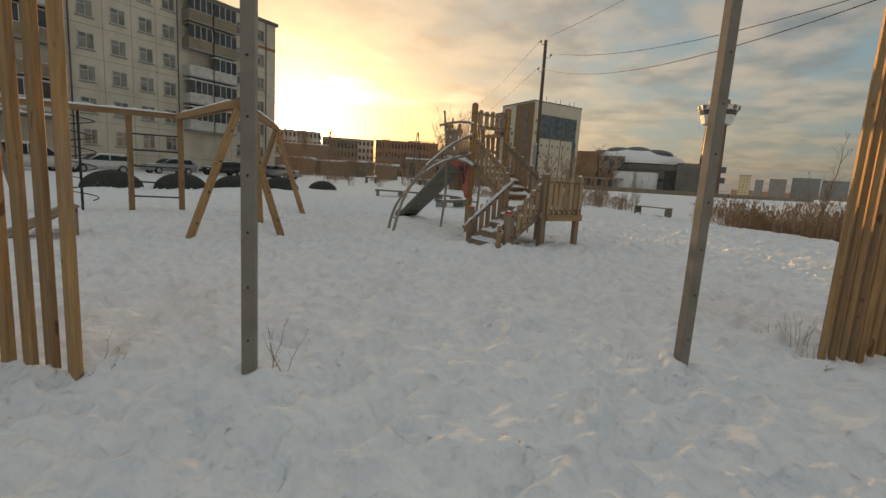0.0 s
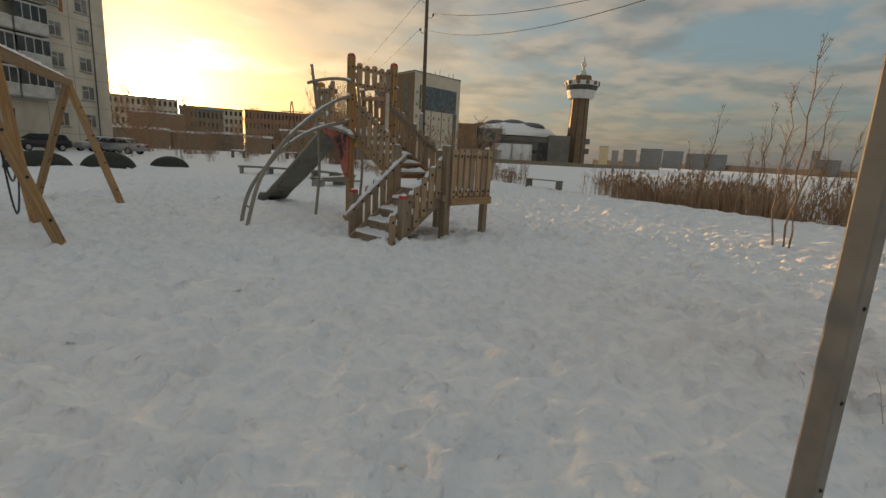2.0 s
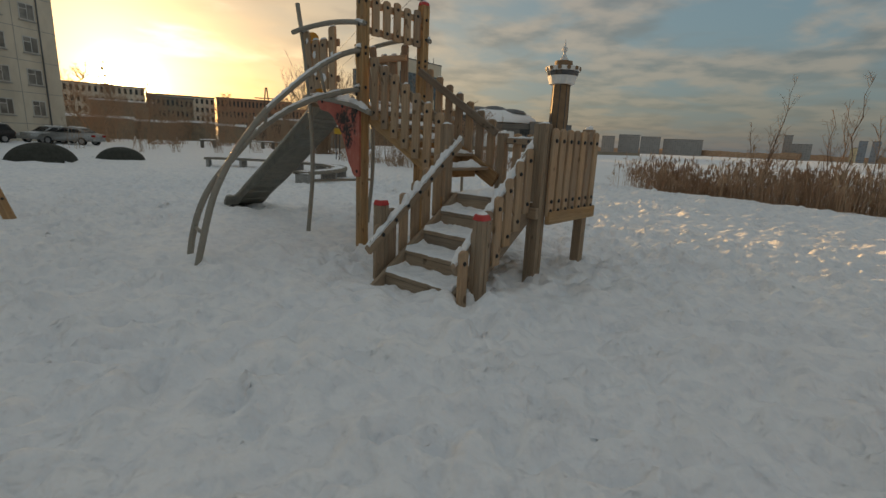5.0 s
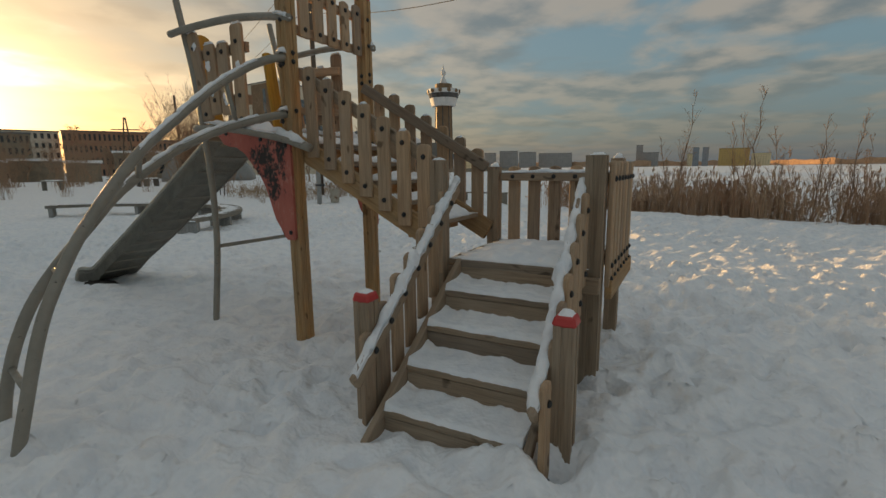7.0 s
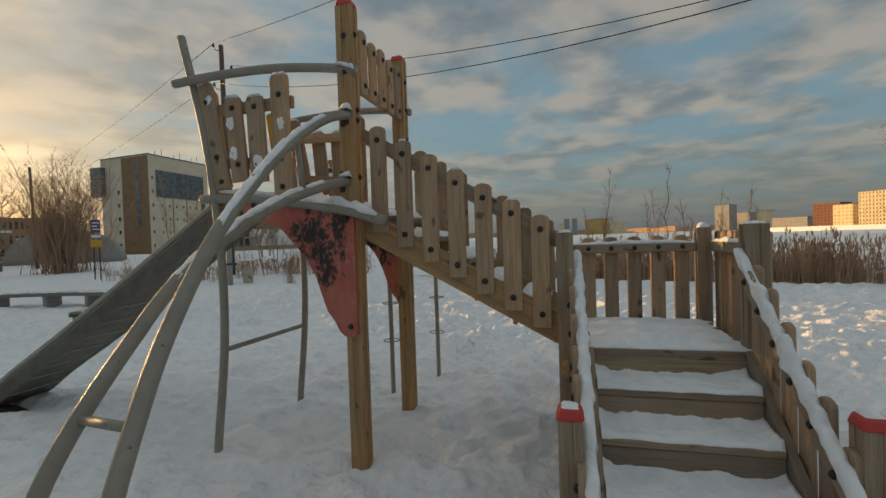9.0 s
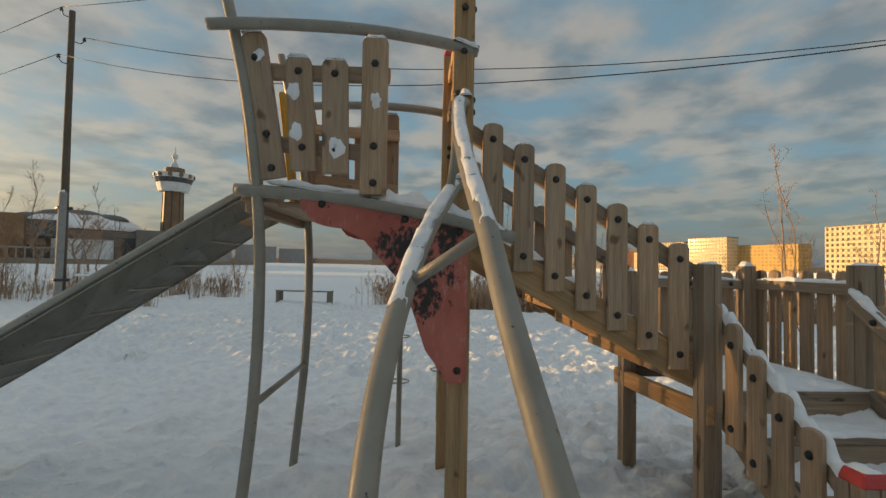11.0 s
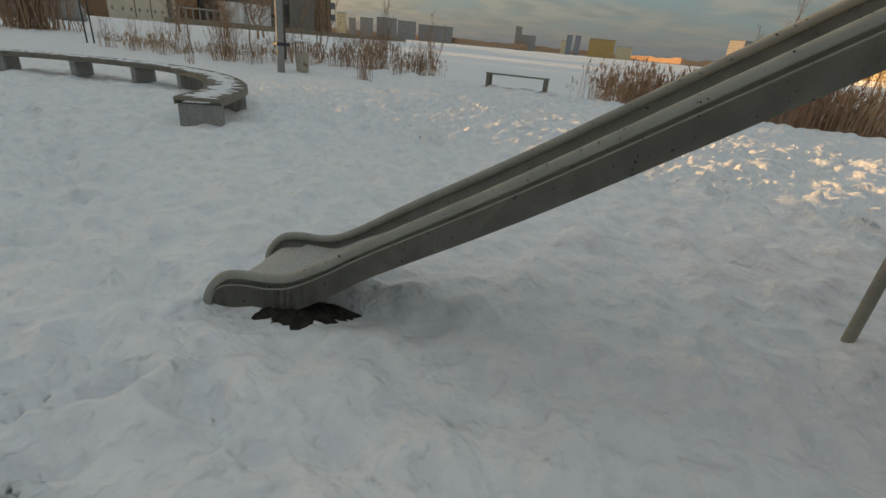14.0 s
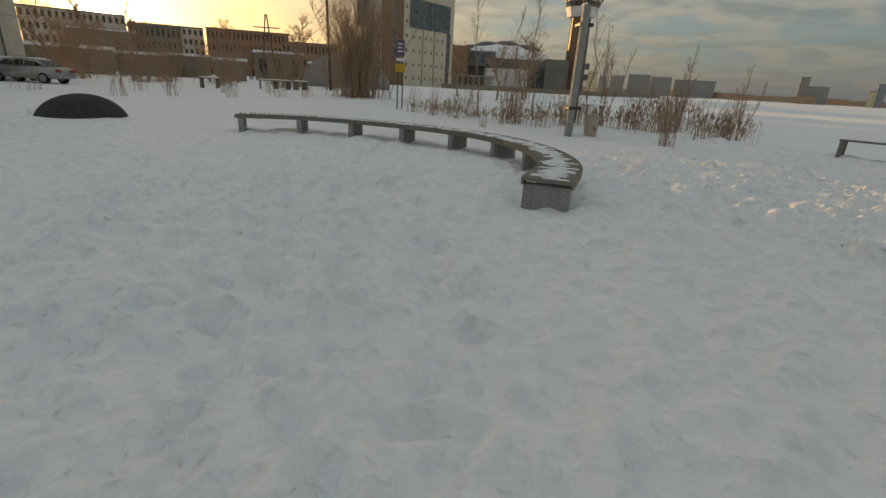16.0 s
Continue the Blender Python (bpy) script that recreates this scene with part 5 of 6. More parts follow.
cable_pylon(-29, 112, 11.5)
tall = thing("street_pole", "plain dark timber pole behind the bushes", "pole", (-11.5, 66, 0))
tube("pole", [(0, 0, -0.3), (-0.2, 0, 9.5)], [0.15, 0.11], WOOD_POLE, tall, 1, 8)

bin_ob = thing("litter_bin", "pale rusty litter bin with a raised lid frame", "litter bin", (1.25, 29.2, ground_z(1.25, 29.2)))
bm = bmesh.new()
bmesh.ops.create_cone(bm, cap_ends=True, segments=18, radius1=0.19, radius2=0.215, depth=0.62)
part("bin_body", bm, simple_mat("rusty_pale_enamel", (0.42, 0.37, 0.30), (0.20, 0.10, 0.05), 7, 0.6, (0.52, 0.66)), bin_ob, "", pose(0, 0, 0.32))
for s in (-0.2, 0.2):
    tube("lid_post", [(s, 0, 0.5), (s, 0, 0.92)], 0.014, METAL_DARK, bin_ob, 1, 6)
block("lid", (-0.3, -0.2, 0.91), (0.3, 0.2, 0.935), WHITE_CLAD, bin_ob, 0.005)
snow_strip("snow", (-0.28, 0, 0.935), (0.28, 0, 0.935), 0.36, 0.05, bin_ob, 7)

sign = thing("sign_post", "twin dark posts carrying purple and yellow signs", "sign", (-4.6, 39.5, 0))
sign.scale = (0.72, 0.72, 0.76)
for s in (-0.17, 0.17):
    tube("post", [(s, 0, -0.3), (s, 0, 4.1)], 0.045, METAL_DARK, sign, 1, 8)
block("purple_sign", (-0.28, -0.06, 3.25), (0.28, -0.02, 4.15), PURPLE, sign, 0.004, "purple sign plate")
for k in range(3):
    block("text_bar", (-0.2, -0.068, 3.45 + 0.22 * k), (0.2 - 0.1 * (k % 2), -0.061, 3.53 + 0.22 * k), WHITE_CLAD, sign, 0)
block("white_sign", (-0.28, -0.06, 2.9), (0.28, -0.02, 3.1), WHITE_CLAD, sign, 0.004, "white sign plate")
for s in (-0.17, 0.17):
    block("yellow_sign", (s - 0.17, -0.06, 2.25), (s + 0.17, -0.02, 2.75), YELLOW, sign, 0.004, "yellow sign plate")


# ---- shrubs, saplings and reeds ----
def twig_shrub(name, label, category, x, y, h, spread, stems, material, seed, group="", twigs=7, r0=0.012, lean=0.35, z=None):
    rnd = random.Random(seed)
    z = ground_z(x, y) if z is None else z
    ob = thing(name, label, category, (x, y, z), 0, group)
    verts, faces, sv, sf = [], [], [], []
    for i in range(stems):
        a = rnd.uniform(0, 2 * math.pi)
        base = Vector((rnd.gauss(0, spread * 0.22), rnd.gauss(0, spread * 0.22), -0.1))
        hh = h * rnd.uniform(0.55, 1.0)
        tip = base + Vector((math.cos(a) * spread * rnd.uniform(0.1, 1) * lean, math.sin(a) * spread * rnd.uniform(0.1, 1) * lean, hh))
        wob = [Vector((rnd.gauss(0, 0.02 * h), rnd.gauss(0, 0.02 * h), 0)) for _ in range(5)]
        pts = [base.lerp(tip, s / 5) + (wob[s - 1] if s else Vector()) + Vector((math.cos(a), math.sin(a), 0)) * (0.06 * h * (s / 5) ** 2) for s in range(6)]
        tube_data(pts, [r0 * (1 - 0.16 * s) * (0.6 + 0.4 * hh / h) for s in range(6)], 4, sv, sf)
        for k in range(twigs):
            s = rnd.uniform(0.25, 0.98)
            j = min(4, int(s * 5))
            p = pts[j].lerp(pts[j + 1], s * 5 - j)
            b = rnd.uniform(0, 2 * math.pi)
            ln = h * rnd.uniform(0.06, 0.2) * (1.15 - 0.6 * s)
            q = p + Vector((math.cos(b) * 0.55, math.sin(b) * 0.55, rnd.uniform(0.5, 1.0))) * ln
            mid = p.lerp(q, 0.5) + Vector((0, 0, -0.05 * ln))
            tube_data([p, mid, q], [r0 * 0.4, r0 * 0.3, r0 * 0.14], 3, verts, faces)
            for _ in range(2):
                c = rnd.uniform(0, 2 * math.pi)
                e = mid + Vector((math.cos(c) * 0.5, math.sin(c) * 0.5, 0.8)) * ln * rnd.uniform(0.3, 0.6)
                tube_data([mid.lerp(q, rnd.random()), e], [r0 * 0.22, r0 * 0.1], 3, verts, faces)
    if stems > 12:
        put_mesh("stem", mesh_np("stem", sv, sf, material), ob)
    else:
        nv, nf = len(sv) // stems, len(sf) // stems
        for i in range(stems):
            put_mesh("stem", mesh_np("stem", sv[i * nv:(i + 1) * nv], [tuple(q - i * nv for q in f) for f in sf[i * nf:(i + 1) * nf]], material), ob)
    put_mesh("crown", mesh_np("crown", verts, faces, material), ob)
    return ob


def sapling(x, y, h, seed, material=BIRCH, bushy=1.0, stems=1):
    rnd = random.Random(seed)
    ob = thing("birch_sapling", "slender leafless birch sapling rising from the snow", "tree", (x, y, ground_z(x, y)), 0, "saplings on the bank")
    verts, faces = [], []
    for stem in range(stems):
        one_stem(rnd, ob, h * (1.0 if stem == 0 else rnd.uniform(0.55, 0.92)), material, bushy if stems == 1 else 0.62 * bushy, Vector((rnd.gauss(0, 0.14), rnd.gauss(0, 0.14), 0)) if stem else Vector(), 0.055 if stem == 0 else 0.15)
    return ob


def one_stem(rnd, ob, h, material, bushy, foot, tilt):
    verts, faces = [], []
    lean = Vector((rnd.gauss(0, tilt), rnd.gauss(0, tilt), 0))
    pts = [foot + Vector((0, 0, -0.1)) + Vector((0, 0, 1)) * (h * s / 8) + lean * h * (s / 8) + Vector((rnd.gauss(0, 0.012 * h), rnd.gauss(0, 0.012 * h), 0)) for s in range(9)]
    tube_data(pts, [0.021 * h / 4 * (1.05 - s / 8) + 0.003 for s in range(9)], 6, verts, faces)
    put_mesh("trunk", mesh_np("trunk", verts, faces, material), ob)
    verts, faces = [], []
    for k in range(int(38 * bushy)):
        s = rnd.uniform(0.2, 0.97)
        j = min(7, int(s * 8))
        p = pts[j].lerp(pts[j + 1], s * 8 - j)
        b = rnd.uniform(0, 2 * math.pi)
        ln = h * rnd.uniform(0.12, 0.30) * (1.2 - s)
        d = Vector((math.cos(b), math.sin(b), rnd.uniform(1.3, 2.6))).normalized()
        line = [p + d * (ln * t) + Vector((0, 0, 0.12 * ln * t * t)) for t in (0, 0.35, 0.7, 1)]
        tube_data(line, [0.007, 0.005, 0.004, 0.0025], 3, verts, faces)
        for _ in range(5):
            q = line[rnd.randint(1, 2)].lerp(line[3], rnd.random())
            c = rnd.uniform(0, 2 * math.pi)
            e = q + Vector((math.cos(c), math.sin(c), rnd.uniform(0.1, 1.2))).normalized() * ln * rnd.uniform(0.2, 0.45)
            tube_data([q, e], [0.0035, 0.002], 3, verts, faces)
    put_mesh("crown", mesh_np("crown", verts, faces, BARK), ob)
    return ob


def reed_bed(name, label, spots, count, h, material, seed, width):
    """Dry stems with drooping plumes scattered along a line of places."""
    rnd = np.random.RandomState(seed)
    verts, faces = [], []
    pts = np.array(spots, float)
    seg = np.hypot(*np.diff(pts, axis=0).T)
    cum = np.concatenate([[0], np.cumsum(seg)])
    clumps = rnd.uniform(0, cum[-1], max(6, int(cum[-1] * 1.6)))
    for i in range(count):
        s = clumps[rnd.randint(len(clumps))] + rnd.normal(0, 0.42)
        s = min(max(s, 0), cum[-1])
        x = np.interp(s, cum, pts[:, 0]) + rnd.normal(0, width * 0.45)
        y = np.interp(s, cum, pts[:, 1]) + rnd.normal(0, width * 0.45)
        z = ground_z(x, y) - 0.05
        hh = h * rnd.uniform(0.45, 1.0) * (0.8 + 0.35 * math.sin(s * 1.7 + seed) * math.sin(s * 0.6))
        a = rnd.uniform(0, 2 * math.pi)
        ln = rnd.uniform(0.05, 0.3)
        dx, dy = math.cos(a) * ln * hh, math.sin(a) * ln * hh
        w = rnd.uniform(0.004, 0.008)
        px, py = -math.sin(a) * w, math.cos(a) * w
        o = len(verts)
        for t in (0, 0.5, 1.0):
            cx, cy, cz = x + dx * t * t, y + dy * t * t, z + hh * t
            k = 1 - 0.5 * t
            verts += [(cx - px * k, cy - py * k, cz), (cx + px * k, cy + py * k, cz), (cx + dx * 0.02, cy + 0.006 * k, cz)]
        for t in (0, 3):
            for k in range(3):
                j = (k + 1) % 3
                faces.append((o + t + k, o + t + j, o + t + 3 + j, o + t + 3 + k))
        # side leaves and plume
        for k in range(3):
            t = rnd.uniform(0.3, 0.9)
            bx, by, bz = x + dx * t * t, y + dy * t * t, z + hh * t
            c = rnd.uniform(0, 2 * math.pi)
            le = rnd.uniform(0.10, 0.28)
            o = len(verts)
            verts += [(bx, by, bz), (bx + math.cos(c) * le * 0.5, by + math.sin(c) * le * 0.5, bz + le * 0.5), (bx + math.cos(c) * le, by + math.sin(c) * le, bz + le * rnd.uniform(0.0, 0.7)),
                      (bx + math.cos(c) * le * 0.5 + 0.006, by + math.sin(c) * le * 0.5 - 0.006, bz + le * 0.44)]
            faces += [(o, o + 1, o + 3), (o + 1, o + 2, o + 3)]
        if rnd.rand() < 0.75:
            tx, ty, tz = x + dx, y + dy, z + hh
            for k in range(5):
                c = rnd.uniform(0, 2 * math.pi)
                le = rnd.uniform(0.03, 0.075)
                o = len(verts)
                qx, qy, qz = tx + rnd.normal(0, 0.02), ty + rnd.normal(0, 0.02), tz - rnd.uniform(-0.02, 0.12)
                verts += [(qx, qy, qz - le * 1.5), (qx + math.cos(c) * le * 0.3, qy + math.sin(c) * le * 0.3, qz), (qx + math.cos(c) * le * 0.5, qy + math.sin(c) * le * 0.5, qz + le * 1.4), (qx - math.cos(c + 1) * le * 0.22, qy - math.sin(c + 1) * le * 0.22, qz)]
                faces += [(o, o + 1, o + 2), (o, o + 2, o + 3), (o, o + 3, o + 1), (o + 1, o + 3, o + 2)]
    ob = put_mesh(name, mesh_np(name, verts, faces, material))
    return tagged(ob, label, "reeds", kind="stuff")


BANK = [(9.5, 23.0), (10.6, 20.9), (12.0, 17.9), (13.4, 15.2), (15.2, 12.0), (17.5, 8.0), (21, 2.5), (25, -4)]
reed_bed("reed_bed", "dense dry reddish-brown reeds along the lake bank", BANK, 8200, 1.55, REED, 1, 1.3)
reed_bed("reed_bed", "pale dry stems among the reeds", [(x + 0.8, y + 0.5) for x, y in BANK], 2600, 1.8, REED_PALE, 2, 1.6)
reed_bed("reed_bed", "dry brown reeds by the frozen lake", [(2.2, 32.2), (3.6, 31.4), (5.2, 30.2), (6.3, 29.2)], 330, 1.2, REED, 3, 0.7)
reed_bed("reed_bed", "sparse dry weeds in the snow", [(-3.5, 38), (-2, 35.5), (0, 34), (2, 33)], 380, 0.75, REED_PALE, 4, 1.2)
for k, (x, y, h, s) in enumerate(((7.85, 11.0, 4.1, 1), (8.5, 9.9, 3.1, 2), (11.1, 19.7, 4.15, 3), (12.4, 18.2, 4.3, 4), (13.0, 17.45, 3.4, 5), (13.4, 16.9, 3.7, 6), (13.8, 16.3, 3.7, 7), (14.0, 15.9, 3.15, 19), (16.2, 11.4, 4.0, 8),
                                    (17.5, 9.3, 3.3, 9), (2.4, 32.5, 4.6, 10), (-0.3, 33.5, 4.2, 11), (4.9, 30.6, 3.0, 12), (0.9, 34.5, 5.4, 13), (-1.2, 36, 5.2, 14), (3.2, 33, 3.8, 15), (15.4, 12.9, 3.0, 16),
                                    (6.6, 29.9, 2.6, 18))):
    sapling(x, y, h, s + 20, stems=1 if s in (10, 11, 13, 14) else 3 if s < 3 else 4, bushy=0.6 if s < 3 else 1.0)
TWIGGY = "leafless brown twiggy shrub standing in snow"
for k, (x, y, h, sp, st) in enumerate(((2.4, 26.85, 1.5, 0.7, 26), (4.6, 28.6, 1.6, 0.9, 22), (5.8, 29.4, 1.4, 0.9, 22), (-0.6, 32.3, 2.4, 0.9, 34), (0.4, 31.8, 1.6, 0.8, 20), (-2.4, 34.6, 1.6, 0.8, 16),
                                        (-4.0, 37, 1.4, 0.8, 16), (-3.1, 35.5, 1.7, 0.5, 12), (8.5, 10.0, 0.5, 0.5, 18), (-1.9, 30.6, 0.5, 0.35, 12), (5.0, 31.6, 1.9, 1.0, 40), (3.4, 30.7, 2.0, 1.2, 40), (4.5, 30.1, 1.7, 1.2, 40), (-0.2, 33.0, 2.6, 1.0, 40), (1.7, 32.4, 2.0, 1.2, 36), (-1.7, 34.6, 2.2, 0.8, 24), (6.0, 29.5, 1.5, 1.0, 34))):
    twig_shrub("twig_shrub", TWIGGY, "shrub", x, y, h, sp, st, BARK, 40 + k, "shrubs on the bank", 6, 0.008)
twig_shrub("willow_bush", "large leafless willow bush with many thin stems", "bush", -7.6, 51.5, 8.6, 3.6, 170, BARK, 5, "", 16, 0.03, 0.8)
for k, (x, y, h) in enumerate(((-17.2, 38.4, 2.2), (-15.6, 40, 1.6), (-13.2, 41, 1.8), (-19, 44, 2.2), (-12, 45, 1.6), (-10.5, 47, 1.9), (-20, 50, 2.4), (-16, 48, 1.9), (-14, 52, 1.9), (-22, 40, 2.6))):
    twig_shrub("twig_shrub", TWIGGY, "shrub", x, y, h, 1.0, 12, BARK, 80 + k, "shrubs behind the playground", 6, 0.012)
for k, (x, y, h, sp) in enumerate(((-24, 74, 5, 3.5), (-18, 78, 4.5, 3.5), (-21, 84, 5.5, 4), (-13, 80, 4.5, 3), (-29, 70, 5, 3), (-9, 84, 4, 3), (-35, 66, 6, 3), (-26.5, 60, 3.5, 2.5), (-40, 72, 9, 4), (-44, 68, 10, 4), (-37, 76, 9, 4), (-16.3, 66.8, 4.2, 3), (-21.7, 65, 4.6, 3), (-11.5, 70, 4.0, 3), (-27.5, 66, 5.0, 3.4))):
    twig_shrub("leafless_bush", "bare brown bush in front of low buildings", "bush", x, y, h, sp, 46, BARK, 120 + k, "far bushes", 10, 0.022, 0.7)


def bare_tree(x, y, h, seed):
    rnd = random.Random(seed)
    ob = thing("bare_tree", "leafless winter tree with a fine twiggy crown", "tree", (x, y, ground_z(x, y)), 0, "bare trees behind the playground")
    verts, faces = [], []
    trunk = [Vector((rnd.gauss(0, 0.02 * h) * s, rnd.gauss(0, 0.02 * h) * s, h * 0.95 * s / 6 - 0.2)) for s in range(7)]
    tube_data(trunk, [0.02 * h * (1.05 - s / 6.4) for s in range(7)], 7, verts, faces)
    put_mesh("trunk", mesh_np("trunk", verts, faces, BARK), ob)
    verts, faces = [], []
    for k in range(34):
        s = rnd.uniform(0.22, 0.97)
        j = min(5, int(s * 6))
        p = trunk[j].lerp(trunk[j + 1], s * 6 - j)
        a = rnd.uniform(0, 2 * math.pi)
        ln = h * rnd.uniform(0.22, 0.42) * (1.15 - 0.75 * s)
        d = Vector((math.cos(a), math.sin(a), rnd.uniform(0.4, 1.3))).normalized()
        limb = [p + d * (ln * t) + Vector((rnd.gauss(0, 0.03), rnd.gauss(0, 0.03), 0.16 * t * t)) * ln for t in (0, 0.3, 0.65, 1)]
        tube_data(limb, [0.006 * h, 0.0045 * h, 0.003 * h, 0.0015 * h], 4, verts, faces)
        for _ in range(9):
            q = limb[rnd.randint(1, 2)].lerp(limb[3], rnd.random())
            c = rnd.uniform(0, 2 * math.pi)
            e = q + Vector((math.cos(c), math.sin(c), rnd.uniform(0.0, 1.1))).normalized() * ln * rnd.uniform(0.2, 0.5)
            tube_data([q, e], [0.0018 * h, 0.0008 * h], 3, verts, faces)
            for _ in range(2):
                c = rnd.uniform(0, 2 * math.pi)
                q2 = q.lerp(e, rnd.uniform(0.3, 0.9))
                e2 = q2 + Vector((math.cos(c), math.sin(c), rnd.uniform(0.2, 1.2))).normalized() * ln * rnd.uniform(0.1, 0.25)
                tube_data([q2, e2], [0.0011 * h, 0.0006 * h], 3, verts, faces)
    put_mesh("crown", mesh_np("crown", verts, faces, BARK), ob)


for k in range(26):
    rr = random.Random(500 + k)
    b, dist = 33 - 26 * k / 25 + rr.uniform(-1, 1), rr.uniform(72, 128)
    bare_tree(0.5 - dist * math.sin(radians(b)), 4 + dist * math.cos(radians(b)), rr.uniform(5.0, 8.5), 600 + k)
for k, (x, y, h) in enumerate(((-31.5, 60, 8.5), (-29, 63, 7.5), (-35.5, 62.5, 8.0), (4.5, 60, 5.5), (8.5, 66, 6.5), (11, 74, 6.5), (2.0, 70, 6))):
    bare_tree(x, y, h, 700 + k)


def dry_weed(x, y, h, n, seed):
    return twig_shrub("dry_weed", "a few thin dry weed stems poking from snow", "weed", x, y, h, 0.16, n, BARK, seed, "dry weeds", 3, 0.0035, 1.0)


for k, (x, y, h, n) in enumerate(((-0.58, 2.86, 0.62, 5), (-0.80, 2.66, 0.2, 4), (-1.58, 2.5, 0.3, 7), (3.5, 4.42, 0.34, 9), (3.38, 5.13, 0.3, 3), (3.66, 5.24, 0.34, 3), (1.86, 3.81, 0.2, 3), (4.55, 4.62, 0.55, 10),
                                   (3.42, 4.6, 0.5, 6), (1.2, 7.0, 0.06, 3), (1.25, 6.6, 0.08, 3))):
    dry_weed(x, y, h, n, 200 + k)


# ---- parked cars ----
def car(x, y, yaw, paint, kind, label, group="parked cars"):
    ob = thing("parked_car", label, "car", (x, y, ground_z(x, y)), yaw, group)
    if kind == "sedan":
        body = [(-2.15, 0.42), (-2.2, 0.7), (-2.12, 0.92), (-1.5, 0.99), (1.0, 0.93), (2.0, 0.80), (2.2, 0.62), (2.22, 0.40), (1.9, 0.28), (-1.9, 0.28)]
        roof = [(-1.65, 0.97), (-1.0, 1.38), (-0.4, 1.45), (0.25, 1.42), (1.05, 0.93)]
    elif kind == "wagon":
        body = [(-2.2, 0.42), (-2.25, 0.75), (-2.2, 0.98), (1.0, 0.94), (1.95, 0.82), (2.2, 0.62), (2.22, 0.40), (1.9, 0.28), (-1.9, 0.28)]
        roof = [(-2.15, 0.97), (-1.9, 1.42), (-1.2, 1.50), (0.15, 1.46), (1.0, 0.94)]
    else:
        body = [(-2.3, 0.45), (-2.35, 0.9), (-2.3, 1.1), (1.3, 1.08), (2.05, 1.0), (2.25, 0.8), (2.28, 0.45), (1.9, 0.32), (-1.9, 0.32)]
        roof = [(-2.28, 1.08), (-2.2, 1.85), (-1.2, 1.93), (0.6, 1.88), (1.5, 1.07)]
    bm = prism(body, 1.72)
    bmesh.ops.bevel(bm, geom=bm.edges[:], offset=0.06, segments=2, affect="EDGES")
    part("body", bm, paint, ob, "", None, True)
    bm = prism(roof, 1.5)
    for v in bm.verts:
        if v.co.z > 1.2:
            v.co.y *= 0.84
    bmesh.ops.bevel(bm, geom=bm.edges[:], offset=0.04, segments=2, affect="EDGES")
    part("cabin", bm, paint, ob, "", None, True)
    zt, zb = roof[2][1] - 0.13, roof[0][1] + 0.03
    x0, x1 = roof[0][0] + 0.3, roof[-1][0] - 0.2
    xt0, xt1 = roof[1][0] + 0.14, roof[3][0] - 0.04
    mid = (x0 + x1) / 2
    for s in (-1, 1):
        for a, b, c, d in ((x0, xt0, mid - 0.04, mid - 0.04), (mid + 0.04, mid + 0.04, x1, xt1)):
            bm = bmesh.new()
            vs = [bm.verts.new((q, s * w, z)) for q, w, z in ((a, 0.757, zb), (c, 0.757, zb), (d, 0.657, zt), (b, 0.657, zt))]
            bm.faces.new(vs)
            bmesh.ops.solidify(bm, geom=bm.faces[:], thickness=0.012)
            part("side_window", bm, PANE, ob)
    for (xa, za), (xb, zc), sg in ((roof[0], roof[1], -1), (roof[-1], roof[-2], 1)):
        bm = bmesh.new()
        p0, p1 = Vector((xa, 0, za)).lerp(Vector((xb, 0, zc)), 0.12), Vector((xa, 0, za)).lerp(Vector((xb, 0, zc)), 0.86)
        off = sg * 0.025
        vs = [bm.verts.new(v) for v in ((p0.x + off, -0.66, p0.z), (p0.x + off, 0.66, p0.z), (p1.x + off, 0.58, p1.z), (p1.x + off, -0.58, p1.z))]
        bm.faces.new(vs)
        bmesh.ops.solidify(bm, geom=bm.faces[:], thickness=0.012)
        part("windscreen", bm, PANE, ob)
    for wx in (-1.35, 1.38):
        for s in (-1, 1):
            bm = bmesh.new()
            bmesh.ops.create_cone(bm, cap_ends=True, segments=20, radius1=0.32, radius2=0.32, depth=0.22)
            w = part("wheel", bm, TYRE, ob, "", pose(wx, s * 0.79, 0.3, 90))
            bm = bmesh.new()
            bmesh.ops.create_cone(bm, cap_ends=True, segments=14, radius1=0.2, radius2=0.2, depth=0.235)
            part("rim", bm, RIM, w)
    for s in (-1, 1):
        block("tail_light", (body[1][0] - 0.03, s * 0.62 - 0.18, 0.66), (body[1][0] + 0.1, s * 0.62 + 0.18, 0.84), LAMP_RED, ob, 0.02)
        block("headlight", (2.08, s * 0.62 - 0.17, 0.58), (2.23, s * 0.62 + 0.17, 0.73), LAMP_CLEAR, ob, 0.02)
    block("bumper", (body[0][0] - 0.08, -0.8, 0.32), (body[0][0] + 0.05, 0.8, 0.5), paint, ob, 0.03)
    block("bumper", (2.15, -0.8, 0.32), (2.3, 0.8, 0.5), paint, ob, 0.03)
    snow_strip("snow", (roof[1][0], 0, roof[2][1] - 0.05), (roof[3][0], 0, roof[2][1] - 0.05), 1.2, 0.09, ob, x, (0, 1, 0), 20, 6)
    snow_strip("snow", (1.05, 0, 0.9), (1.95, 0, 0.83), 1.3, 0.05, ob, x + 1, (0, 1, 0), 16, 6)
    return ob


